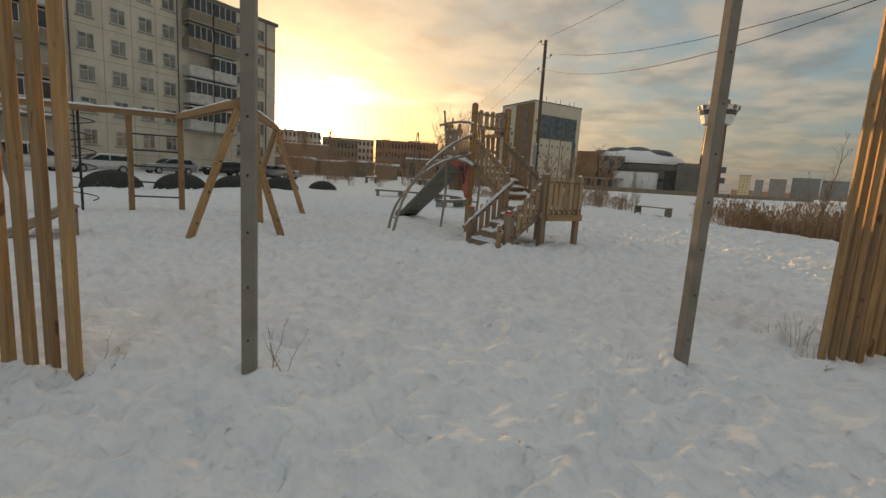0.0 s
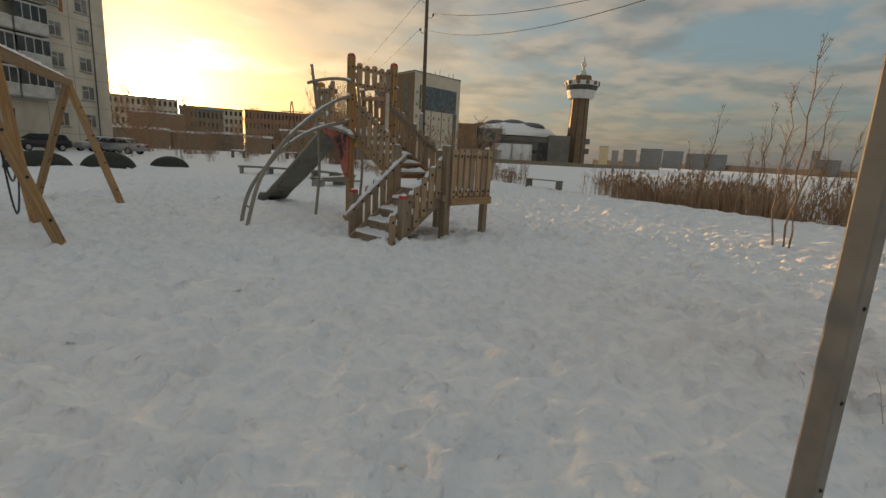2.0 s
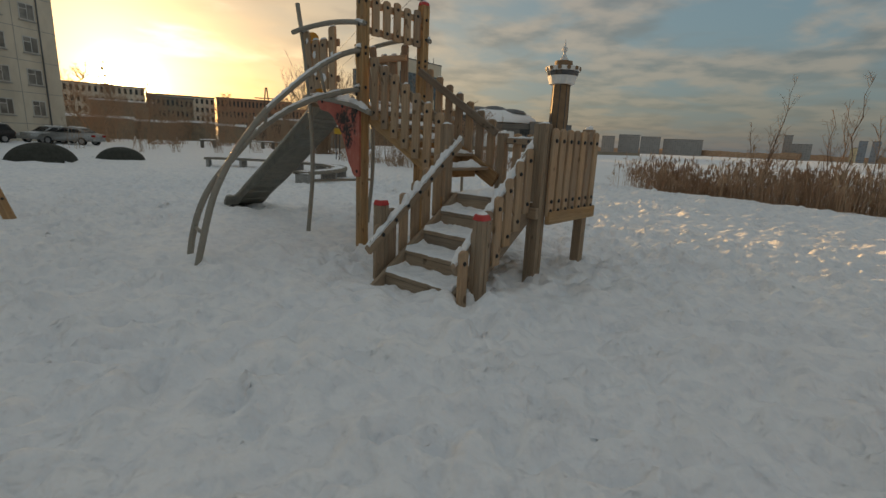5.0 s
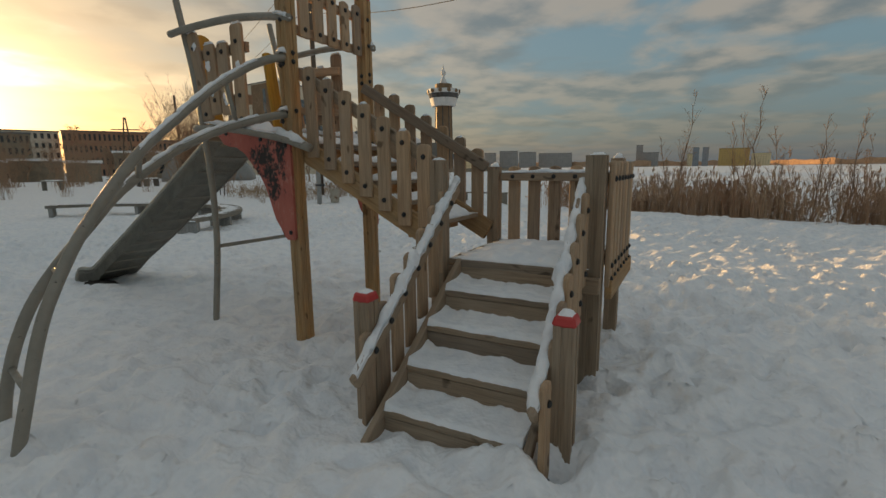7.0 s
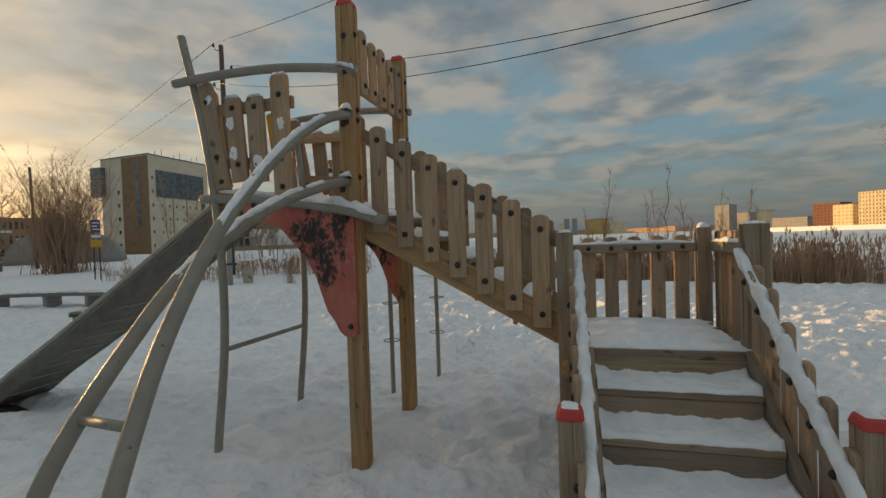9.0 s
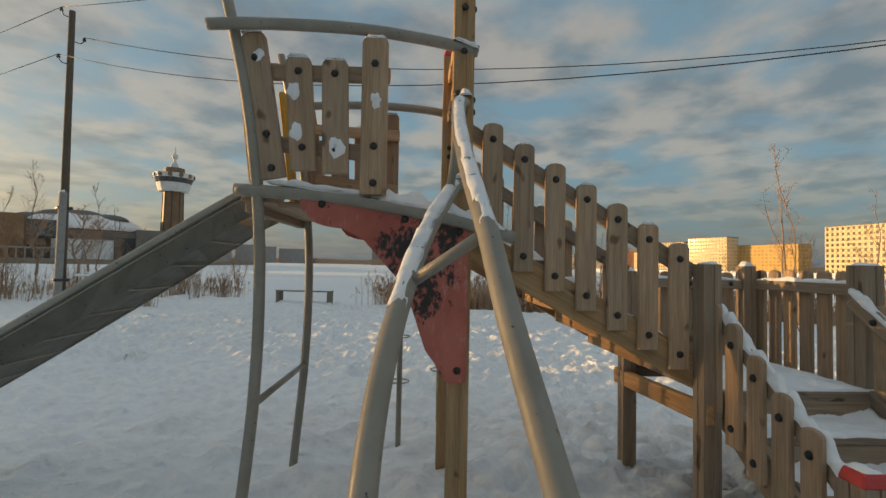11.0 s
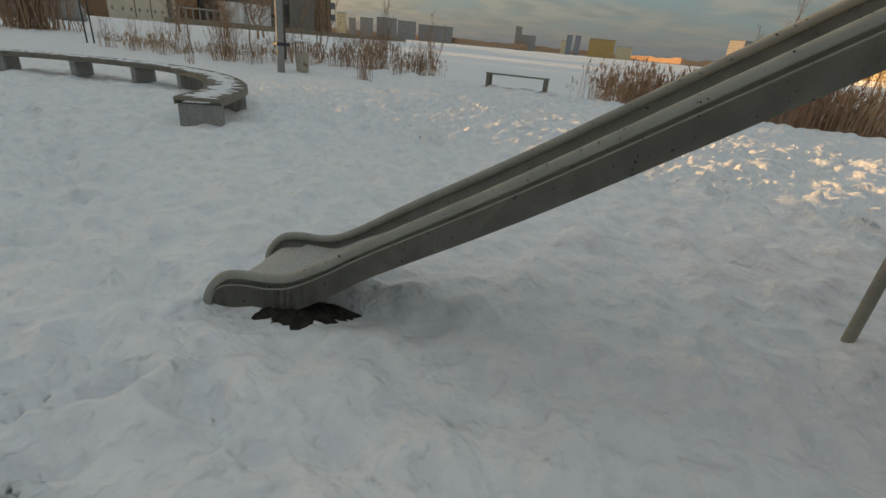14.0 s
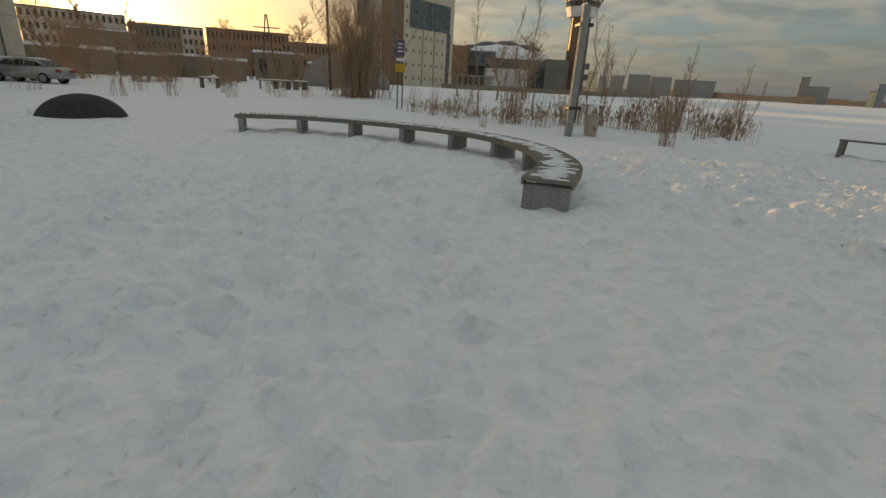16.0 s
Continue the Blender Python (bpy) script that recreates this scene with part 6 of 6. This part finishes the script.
car(-27.8, 48.6, 176, CAR_SILVER, "sedan", "silver saloon car parked in the snow")
car(-33.4, 38.6, 250, CAR_SILVER, "wagon", "silver estate car parked before the flats")
car(-32.4, 45.0, 252, CAR_DARK, "wagon", "dark estate car parked before the flats")
car(-31.2, 51.0, 252, CAR_SILVER, "sedan", "pale saloon car parked by the block's end")
car(-33.0, 31.0, 248, CAR_WHITE, "wagon", "white car with snow on its roof")
car(-33.6, 26.5, 68, CAR_WHITE, "van", "white off-road van parked before the flats")


# ---- the panel-built block of flats ----
def apartment_block():
    u = Vector((-0.30, -0.954, 0)).normalized()
    yaw = math.degrees(math.atan2(u.y, u.x))
    ob = thing("apartment_block", "grey panel-built block of flats with boarded balconies", "apartment block", (-33.5, 56.8, 0), yaw)
    # local x runs along the front away from its far corner, local y is outward
    H, LEN, D = 18.7, 62.0, 12.5
    bm = bmesh.new()
    bmesh.ops.create_cube(bm, size=1.0)
    for v in bm.verts:
        v.co = Vector(((v.co.x + 0.5) * LEN, (v.co.y - 0.5) * D, -0.5 + (v.co.z + 0.5) * (H + 0.5)))
    part("wall", bm, PANEL_WALL, ob)
    block("roof", (-0.25, -D - 0.25, H), (LEN + 0.25, 0.28, H + 0.35), GREY_CLAD, ob, 0.02)
    block("stair_band", (-0.012, -D, H - 3.1), (4.6, 0.012, H - 2.8), ORANGE_TRIM, ob, 0)
    block("stair_band", (4.2, 0.0, H - 5.6), (4.6, 0.014, H - 0.2), ORANGE_TRIM, ob, 0)
    for k in range(6):
        block("panel_joint", (0.0, -0.02, 1.55 + 2.8 * k), (LEN, 0.012, 1.60 + 2.8 * k), CONCRETE, ob, 0)
    xs = [2.4, 5.2] + [13.7, 16.0, 18.5, 21.2] + [33 + 2.7 * i for i in range(10)]
    for x in xs:
        block("panel_joint", (x + 1.28, -0.02, 0.2), (x + 1.32, 0.014, H), CONCRETE, ob, 0)
        for r in range(6):
            z = 3.0 + 2.8 * r
            w = 1.35 if r else 1.2
            win = block("window", (x - w / 2, -0.1, z - 0.72), (x + w / 2, 0.03, z + 0.72), WINDOW_FRAME, ob, 0.01)
            block("pane", (x - w / 2 + 0.09, 0.0, z - 0.62), (x - 0.08, 0.042, z + 0.62), CURTAIN_PANE, win, 0)
            block("pane", (x + 0.0, 0.0, z - 0.62), (x + w / 2 - 0.09, 0.042, z + 0.2), CURTAIN_PANE, win, 0)
            block("pane", (x + 0.0, 0.0, z + 0.27), (x + w / 2 - 0.09, 0.042, z + 0.62), CURTAIN_PANE, win, 0)
            block("sill", (x - w / 2 - 0.08, 0.0, z - 0.82), (x + w / 2 + 0.08, 0.12, z - 0.74), CONCRETE, win, 0)
    rnd = random.Random(4)
    for x0, x1 in ((6.6, 9.4), (9.6, 12.3), (23.5, 27.2), (27.5, 31.3), (60, 62)):
        for r in range(1, 6):
            z = 1.75 + 2.8 * r
            bal = block("balcony", (x0, 0, z), (x1, 1.25, z + 0.15), CONCRETE, ob, 0.01)
            paint = BALCONY if rnd.random() < 0.72 else SHED_WALL
            block("front", (x0, 1.17, z + 0.15), (x1, 1.25, z + 1.15), paint, bal, 0.005)
            for s in (x0, x1 - 0.07):
                block("side", (s, 0, z + 0.15), (s + 0.07, 1.17, z + 1.15), paint, bal, 0)
            if rnd.random() < 0.85:
                n = 4
                for i in range(n):
                    a = x0 + (x1 - x0) * i / n
                    g = block("glazing", (a + 0.05, 1.17, z + 1.17), (a + (x1 - x0) / n - 0.05, 1.22, z + 2.45), PANE, bal, 0)
                    block("mullion", (a - 0.03, 1.15, z + 1.15), (a + 0.05, 1.24, z + 2.5), WINDOW_FRAME, bal, 0)
                block("lintel", (x0, 0, z + 2.46), (x1, 1.25, z + 2.62), paint, bal, 0)
            snow_strip("snow", (x0, 1.2, z + 1.15), (x1, 1.2, z + 1.15), 0.1, 0.05, bal, r + x0, (0, 1, 0), 20, 3)
    block("canopy", (24, 0, 4.1), (34, 3.0, 4.25), GREY_CLAD, ob, 0.01)
    snow_strip("snow", (24, 1.5, 4.25), (34, 1.5, 4.25), 3.0, 0.3, ob, 9, (0, 1, 0), 40, 8)
    for x in (24.5, 29, 33.5):
        block("canopy_post", (x, 2.7, -0.3), (x + 0.2, 2.9, 4.1), METAL_DARK, ob, 0.01)
    for x in (1.5, 12.8, 22.5):
        tube("drain_pipe", [(x, 0.08, 0), (x, 0.08, H)], 0.06, GREY_CLAD, ob, 1, 6)
    for x, h in ((3, 0.9), (8, 0.7), (14, 1.1), (15, 0.7)):
        block("roof_vent", (x, -3, H + 0.35), (x + 0.9, -2.1, H + 0.35 + h), CONCRETE, ob, 0.02)


apartment_block()


# ---- buildings round about ----
def polar(bearing, dist):
    """A place by its bearing, in degrees left of +y, and distance from the playground's gate."""
    return (0.5 - dist * math.sin(radians(bearing)), 4 + dist * math.cos(radians(bearing)))


def slab(name, label, category, b0, b1, dist, z0, z1, material, group="", depth=12.0, storeys=0, cols=0, tilt=0.0, roof=True):
    """A long building seen between two bearings, its front square to the view but for tilt."""
    (xa, ya), (xb, yb) = polar(b0, dist + tilt), polar(b1, dist - tilt)
    length = math.hypot(xb - xa, yb - ya)
    yaw = math.degrees(math.atan2(yb - ya, xb - xa))
    ob = thing(name, label, category, (xa, ya, 0), yaw, group)
    block("wall", (0, 0, z0), (length, depth, z1), material, ob, 0.0)
    if roof:
        block("roof", (-0.3, -0.3, z1), (length + 0.3, depth + 0.3, z1 + 0.4), SNOW_CAP if roof == "snow" else GREY_CLAD, ob, 0.05)
    if storeys:
        for r in range(storeys):
            for c in range(cols):
                x = length * (c + 0.5) / cols
                z = z0 + (z1 - z0) * (r + 0.55) / storeys
                hw, hh = length / cols * 0.24, (z1 - z0) / storeys * 0.27
                block("window", (x - hw, -0.05, z - hh), (x + hw, 0.3, z + hh), PANE, ob, 0)
    return ob


FAR = "distant buildings past the playground"
# first block's roof is raised to keep the low sun off the playground
slab("flats", "far grey-brown block of flats against the sunset, raised to shade the playground", "apartment block", 34.0, 26.6, 232, -1, 18.2, PANEL_WALL, FAR, 14, 5, 16)
slab("flats", "far lower block of flats against the sunset", "apartment block", 26.5, 20.4, 232, -1, 16.3, PANEL_WALL, FAR, 14, 5, 13)
slab("brick_building", "long red-brick building seen against the light", "building", 20.2, 12.6, 215, -1, 15.6, RED_BRICK, FAR, 14, 4, 20)
slab("hall", "dim brick hall behind bare bushes", "building", 13.4, 8.0, 190, -1, 11.5, RED_BRICK, FAR, 16, 3, 14)
slab("flats", "far brown flats at the street's end", "apartment block", 26.5, 22.4, 170, -1, 11.5, SHED_WALL, FAR, 12, 4, 10)
for k, (b0, b1, dist, h) in enumerate(((33.5, 27.8, 96, 3.2), (27.6, 24.2, 100, 3.0), (24.0, 20.5, 104, 3.3), (20.2, 17.6, 92, 2.8), (37, 34, 92, 3.4))):
    slab("garage", "low sheet-metal garage with snow on its roof", "garage", b0, b1, dist, -0.5, h, SHED_WALL, "row of garages", 6, roof="snow")
shed = slab("shed", "low pale shed with a snowy roof", "shed", 11.5, 8.2, 112, -0.5, 3.6, CONCRETE, "", 7, roof="snow")
house = slab("house", "small house under a snow-covered roof", "house", 16.5, 12.0, 118, -0.5, 5.2, SHED_WALL, "", 8, 1, 3, roof="snow")
big_roof = slab("hangar", "large hall with a pale snow-covered roof", "hall", 31, 26, 150, -1, 8.5, SHED_WALL, "", 20, roof="snow")
for k, (x, y) in enumerate(((-19.5, 55.5), (-16.5, 61), (-15.3, 61.5), (-13.8, 62.2))):
    tb = thing("picnic_table", "small snowy wooden table with benches", "table", (x, y, 0), 20 * k, "tables by the path")
    block("tabletop", (-0.8, -0.35, 0.72), (0.8, 0.35, 0.78), WOOD_BENCH, tb, 0.01)
    for s in (-0.6, 0.6):
        block("leg", (s - 0.06, -0.3, -0.2), (s + 0.06, 0.3, 0.72), WOOD_BENCH, tb, 0.01)
    snow_strip("snow", (-0.8, 0, 0.78), (0.8, 0, 0.78), 0.7, 0.08, tb, k)


def office_block():
    """The tall beige and brown block beside the lake."""
    c, l, r = Vector((-3.4, 173.4, 0)), Vector((-16.0, 190, 0)), Vector((14.0, 190, 0))
    ob = thing("office_block", "tall beige block with brown corner and blue glazing", "office block", tuple(c))
    H = 29.8
    back = l + r - c
    bm = bmesh.new()
    base = [bm.verts.new((p.x - c.x, p.y - c.y, -1)) for p in (c, r, back, l)]
    top = [bm.verts.new((p.x - c.x, p.y - c.y, H)) for p in (c, r, back, l)]
    bm.faces.new(base)
    bm.faces.new(top)
    for i in range(4):
        j = (i + 1) % 4
        bm.faces.new((base[i], base[j], top[j], top[i]))
    part("wall", bm, BEIGE_CLAD, ob)
    # the lake front
    d = (r - c).normalized()
    m = pose(0, 0, 0, 0, 0, math.degrees(math.atan2(d.y, d.x)))
    W = (r - c).length
    block("curtain_glass", (W * 0.12, -0.25, H - 12.5), (W * 0.90, 0.2, H - 4.3), BLUE_GLASS, ob, 0, "", m)
    block("curtain_glass", (W * 0.86, -0.22, 1.0), (W * 0.93, 0.2, H - 12.6), BLUE_GLASS, ob, 0, "", m)
    for k in range(11):
        x = W * (0.12 + 0.78 * k / 10)
        block("mullion", (x - 0.07, -0.33, H - 12.5), (x + 0.07, 0.1, H - 4.3), GREY_CLAD, ob, 0, "", m)
    for z in (H - 7.0, H - 9.8):
        block("transom", (W * 0.12, -0.31, z), (W * 0.90, 0.1, z + 0.16), GREY_CLAD, ob, 0, "", m)
    for k in range(6):
        block("window", (W * 0.05, -0.06, 2.0 + 4.1 * k), (W * 0.05 + 0.7, 0.2, 3.0 + 4.1 * k), CURTAIN_PANE, ob, 0, "", m)
    for k in range(6):
        for q in range(4):
            x, z = W * (0.20 + 0.115 * k), 2.0 + 4.1 * q
            block("window", (x - 0.3, -0.06, z), (x + 0.3, 0.2, z + 0.85), CURTAIN_PANE, ob, 0, "", m)
    for x in (0.37, 0.60):
        block("brown_fin", (W * x - 0.15, -0.1, 0.5), (W * x + 0.15, 0.1, H - 12.6), BROWN_CLAD, ob, 0, "", m)
    block("parapet", (-0.1, -0.15, H), (W, 0.3, H + 0.35), GREY_CLAD, ob, 0, "", m)
    for k in range(9):
        x = W * (0.08 + 0.1 * k)
        tube("aerial", [m @ Vector((x, 1.5, H)), m @ Vector((x, 1.5, H + 1.0 + 0.8 * (k % 3)))], 0.09, METAL_DARK, ob, 1, 5)
    # the street end: brown half with a glazed strip, pale half, glass bay at the corner
    d2 = (l - c).normalized()
    m2 = pose(0, 0, 0, 0, 0, math.degrees(math.atan2(d2.y, d2.x)))
    W2 = (l - c).length
    block("cladding", (-0.02, -0.2, -1), (W2 * 0.54, 0.08, H - 0.3), BROWN_CLAD, ob, 0, "brown cladding", m2)
    block("stair_glass", (W2 * 0.17, -0.1, 8.0), (W2 * 0.24, 0.14, H - 2.0), BLUE_GLASS, ob, 0, "", m2)
    for q in range(7):
        block("transom", (W2 * 0.17, -0.1, 9.0 + 2.7 * q), (W2 * 0.24, 0.2, 9.2 + 2.7 * q), GREY_CLAD, ob, 0, "", m2)
    for q in range(5):
        block("window", (W2 * 0.60, -0.1, 2.2 + 4.1 * q), (W2 * 0.60 + 0.9, 0.06, 3.4 + 4.1 * q), PANE, ob, 0, "", m2)
    bay = block("glass_bay", (W2 * 0.90, -0.6, H - 11.5), (W2 + 2.6, 1.6, H - 2.6), BLUE_GLASS, ob, 0.05, "glass bay", m2)
    for q in range(4):
        block("bay_band", (W2 * 0.895, -0.7, H - 11.6 + 2.95 * q), (W2 + 2.7, 1.7, H - 11.35 + 2.95 * q), GREY_CLAD, bay, 0)
    block("parapet", (0, -0.3, H), (W2, 0.15, H + 0.35), GREY_CLAD, ob, 0, "", m2)


office_block()
tent = thing("arched_hangar", "grey arched hangar under snow beside the office block", "hangar", (-12, 92, 0), 0)
arch_pts = [(6 * math.cos(a), 4.6 * math.sin(a)) for a in np.linspace(0, math.pi, 21)]
part("shell", prism(arch_pts, 14), CONCRETE, tent, "", None, True)


def arena():
    ob = thing("arena", "low grey sports arena with a domed snowy roof", "arena", (*polar(-11.0, 262), 0), -11)
    ob.scale = (1.31, 1.31, 1.31)
    block("hall", (-26, 0, -1), (14, 40, 10.6), HALL_CLAD, ob, 0.1)
    block("brown_wing", (-24, -6, -1), (-15.5, 10, 14.6), BROWN_CLAD, ob, 0.05, "brown clad wing")
    block("blue_wing", (-15.3, -4, 8.0), (-5.5, 10, 13.2), BLUE_GLASS, ob, 0.05)
    block("grey_wing", (13.5, -3, -1), (22, 20, 11.6), HALL_CLAD, ob, 0.05)
    # flat dark sheet on the wall, in place of a recess's shaded depth
    block("recess", (9.5, -0.3, -1), (13.4, 0.2, 8.6), PANE, ob, 0)
    for k in range(4):
        block("facade_seam", (-4 + 5 * k, -0.12, 8.4), (0.6 + 5 * k, 0.2, 8.6), METAL_DARK, ob, 0)
    for x, z, r in ((-15, 14.2, 5.5), (-8.5, 15.6, 6.0), (-1.5, 16.0, 6.0), (6.0, 15.0, 6.5)):
        part("roof_shell", dome_bm(r, 2.3, 24, 5), GREY_CLAD, ob, "dark bare roof shell", pose(x, 12, z), True)
    bm = bmesh.new()
    n, rings = 40, 10
    prev = None
    for i in range(rings + 1):
        a = i / rings * math.pi / 2
        ring = [bm.verts.new((21 * math.cos(a) * math.cos(2 * math.pi * k / n), 19 * math.cos(a) * math.sin(2 * math.pi * k / n), 7.0 * math.sin(a))) for k in range(n)]
        if prev:
            for k in range(n):
                bm.faces.new((prev[k], prev[(k + 1) % n], ring[(k + 1) % n], ring[k]))
        prev = ring
    bmesh.ops.remove_doubles(bm, verts=bm.verts[:], dist=0.01)
    part("dome_roof", bm, SNOW_CAP, ob, "snow-covered dome", pose(-3, 19, 11.2), True)
    for x in (-5, 3):
        bm = bmesh.new()
        bmesh.ops.create_cone(bm, cap_ends=True, segments=24, radius1=4.2, radius2=4.2, depth=8.0)
        part("drum", bm, WHITE_CLAD, ob, "white drum", pose(x, -3.0, 3.4), True)
    block("band", (-15, -0.1, 4.2), (13, 0.2, 5.4), PANE, ob, 0)
    for k in range(9):
        block("pillar", (-23 + 2.0 * k, -9, -1), (-22.6 + 2.0 * k, -8.6, 4.0), CONCRETE, ob, 0)
    block("terrace", (-24, -9.5, 4.0), (-5, -6, 4.5), CONCRETE, ob, 0.05)


arena()


def lookout_tower():
    ob = thing("lookout_tower", "brown lookout tower with white round crown and spire", "tower", (83.8, 260, 0))
    ob.scale = (1.30, 1.30, 1.30)
    bm = bmesh.new()
    bmesh.ops.create_cone(bm, cap_ends=True, segments=8, radius1=3.9, radius2=3.35, depth=29)
    part("shaft", bm, BROWN_CLAD, ob, "brown clad shaft", pose(0, 0, 14.0, 0, 0, 20))
    for k in range(8):
        a = radians(45 * k + 20)
        tube("shaft_edge", [(3.9 * math.cos(a), 3.9 * math.sin(a), 0), (3.37 * math.cos(a), 3.37 * math.sin(a), 28.4)], 0.18, METAL_DARK, ob, 1, 5)
    for name, r1, r2, z0, z1, mat in (("lower_ring", 5.0, 5.9, 27.0, 30.2, WHITE_CLAD), ("window_ring", 6.0, 6.5, 30.2, 32.0, PANE), ("upper_ring", 6.7, 7.1, 32.0, 33.6, WHITE_CLAD),
                                      ("cap_drum", 3.7, 3.5, 33.6, 36.0, BROWN_CLAD), ("spire_foot", 1.9, 0.9, 36.0, 38.2, WHITE_CLAD), ("spire_neck", 0.55, 0.5, 38.2, 40.0, WHITE_CLAD), ("spire", 0.5, 0.05, 41.2, 44.2, WHITE_CLAD)):
        bm = bmesh.new()
        bmesh.ops.create_cone(bm, cap_ends=True, segments=16, radius1=r1, radius2=r2, depth=z1 - z0)
        part(name, bm, mat, ob, "", pose(0, 0, (z0 + z1) / 2))
    bm = bmesh.new()
    bmesh.ops.create_uvsphere(bm, u_segments=12, v_segments=8, radius=1.15)
    part("spire_ball", bm, WHITE_CLAD, ob, "", pose(0, 0, 40.6))
    for k in range(12):
        a = 2 * math.pi * k / 12
        bm = bmesh.new()
        bmesh.ops.create_cone(bm, cap_ends=True, segments=12, radius1=0.8, radius2=0.8, depth=0.3)
        part("medallion", bm, BROWN_CLAD, ob, "", pose(6.95 * math.cos(a), 6.95 * math.sin(a), 32.9, 0, 90, math.degrees(a)))
    for z in (5.0, 9.0):
        block("side_box", (3.0, -2.0, z), (5.2, 2.0, z + 2.2), GREY_CLAD, ob, 0.05, "", pose(0, 0, 0, 0, 0, 0))


lookout_tower()
quay = thing("quay_wall", "low brown embankment along the far side of the ice", "embankment", (0, 0, 0), kind="structure")
for b0, b1, d0, d1 in ((-3, -20, 160, 188), (-20, -27, 188, 300)):
    (xa, ya), (xb, yb) = polar(b0, d0), polar(b1, d1)
    board("embankment_wall", (xa, ya, 0.1), (xb, yb, 0.1), 2.5, 2.6, SHED_WALL, quay)


def far_strip():
    """The low wooded shore that closes the lake."""
    verts, faces = [], []
    rnd = random.Random(3)
    prev = None
    for i in range(240):
        b = -20 - 100 * i / 239
        x, y = polar(b, 870 + 60 * math.sin(i * 0.11))
        h = 9.5 + 3.0 * noise.noise(Vector((i * 0.23, 0, 1))) + rnd.uniform(-0.8, 0.8)
        x2, y2 = polar(b, 930)
        o = len(verts)
        verts += [(x, y, 2), (x, y, h), (x2, y2, h - 1), (x2, y2, 2)]
        if i:
            for k in range(4):
                j = (k + 1) % 4
                faces.append((o - 4 + k, o + k, o + j, o - 4 + j))
    ob = put_mesh("far_shore", mesh_np("far_shore", verts, faces, REED))
    tagged(ob, "low brown wooded shore beyond the frozen lake", "shore", kind="structure")


far_strip()
CITY = "far city across the frozen lake"
for k, (b0, b1, top, mat, what, dist) in enumerate((
        (-20.6, -21.6, 2.0, FAR_CREAM, "cream", 640), (-22.0, -22.7, 1.6, FAR_GREY, "grey", 760), (-23.2, -24.6, 1.75, FAR_GREY, "grey", 800), (-25.0, -27.2, 1.95, FAR_GREY, "grey", 820), (-27.3, -29.3, 1.8, FAR_GREY, "grey", 820),
        (-29.6, -33.4, 1.62, FAR_GREY, "grey", 840), (-40.3, -41.0, 2.3, FAR_GREY, "grey", 840), (-41.0, -42.6, 1.5, FAR_GREY, "grey", 840), (-45.4, -45.9, 1.3, FAR_CREAM, "pale", 820), (-45.9, -46.5, 1.9, FAR_BLUE, "blue", 850),
        (-46.8, -47.4, 1.9, FAR_BLUE, "blue", 850), (-48.3, -51.0, 1.75, FAR_OCHRE, "ochre", 830), (-51.2, -52.8, 1.2, FAR_CREAM, "cream", 830), (-61.5, -62.8, 2.6, FAR_GREY, "grey", 720), (-63.2, -64.6, 1.7, FAR_GREY, "grey", 760),
        (-65.2, -66.0, 1.8, FAR_CREAM, "cream", 720), (-69.6, -71.6, 2.2, FAR_RED, "brick-red", 600), (-71.0, -72.4, 2.0, FAR_CREAM, "cream", 520), (-72.8, -76.0, 3.1, FAR_CREAM, "cream", 500), (-76.4, -80, 3.6, FAR_CREAM, "cream", 480),
        (-80.5, -86, 2.8, FAR_OCHRE, "ochre", 470), (-88.0, -93.5, 4.6, FAR_CREAM, "cream", 420), (-94, -104, 2.4, FAR_OCHRE, "ochre", 420), (-66.4, -69.2, 1.0, FAR_GREY, "grey", 640))):
    slab("flats", what + " blocks of flats on the far lake shore", "apartment block", b0, b1, dist, 1, 1.5 + dist * math.tan(radians(top)), mat, CITY, 16,
         *((9, 14) if what == "cream" and dist <= 520 and top > 2.5 else (0, 0)), tilt=0.35 * dist * radians(b0 - b1) if b0 < -60 else 0.0)
(xa, ya), (xb, yb) = polar(-66, 455), polar(-108, 400)
east = thing("far_bank", "snowy raised bank under the eastern flats", "bank", (0, 0, 0), kind="structure")
board("bank_slope", (xa, ya, 0.2), (xb, yb, 0.2), 30, 3.6, SNOW_CAP, east)
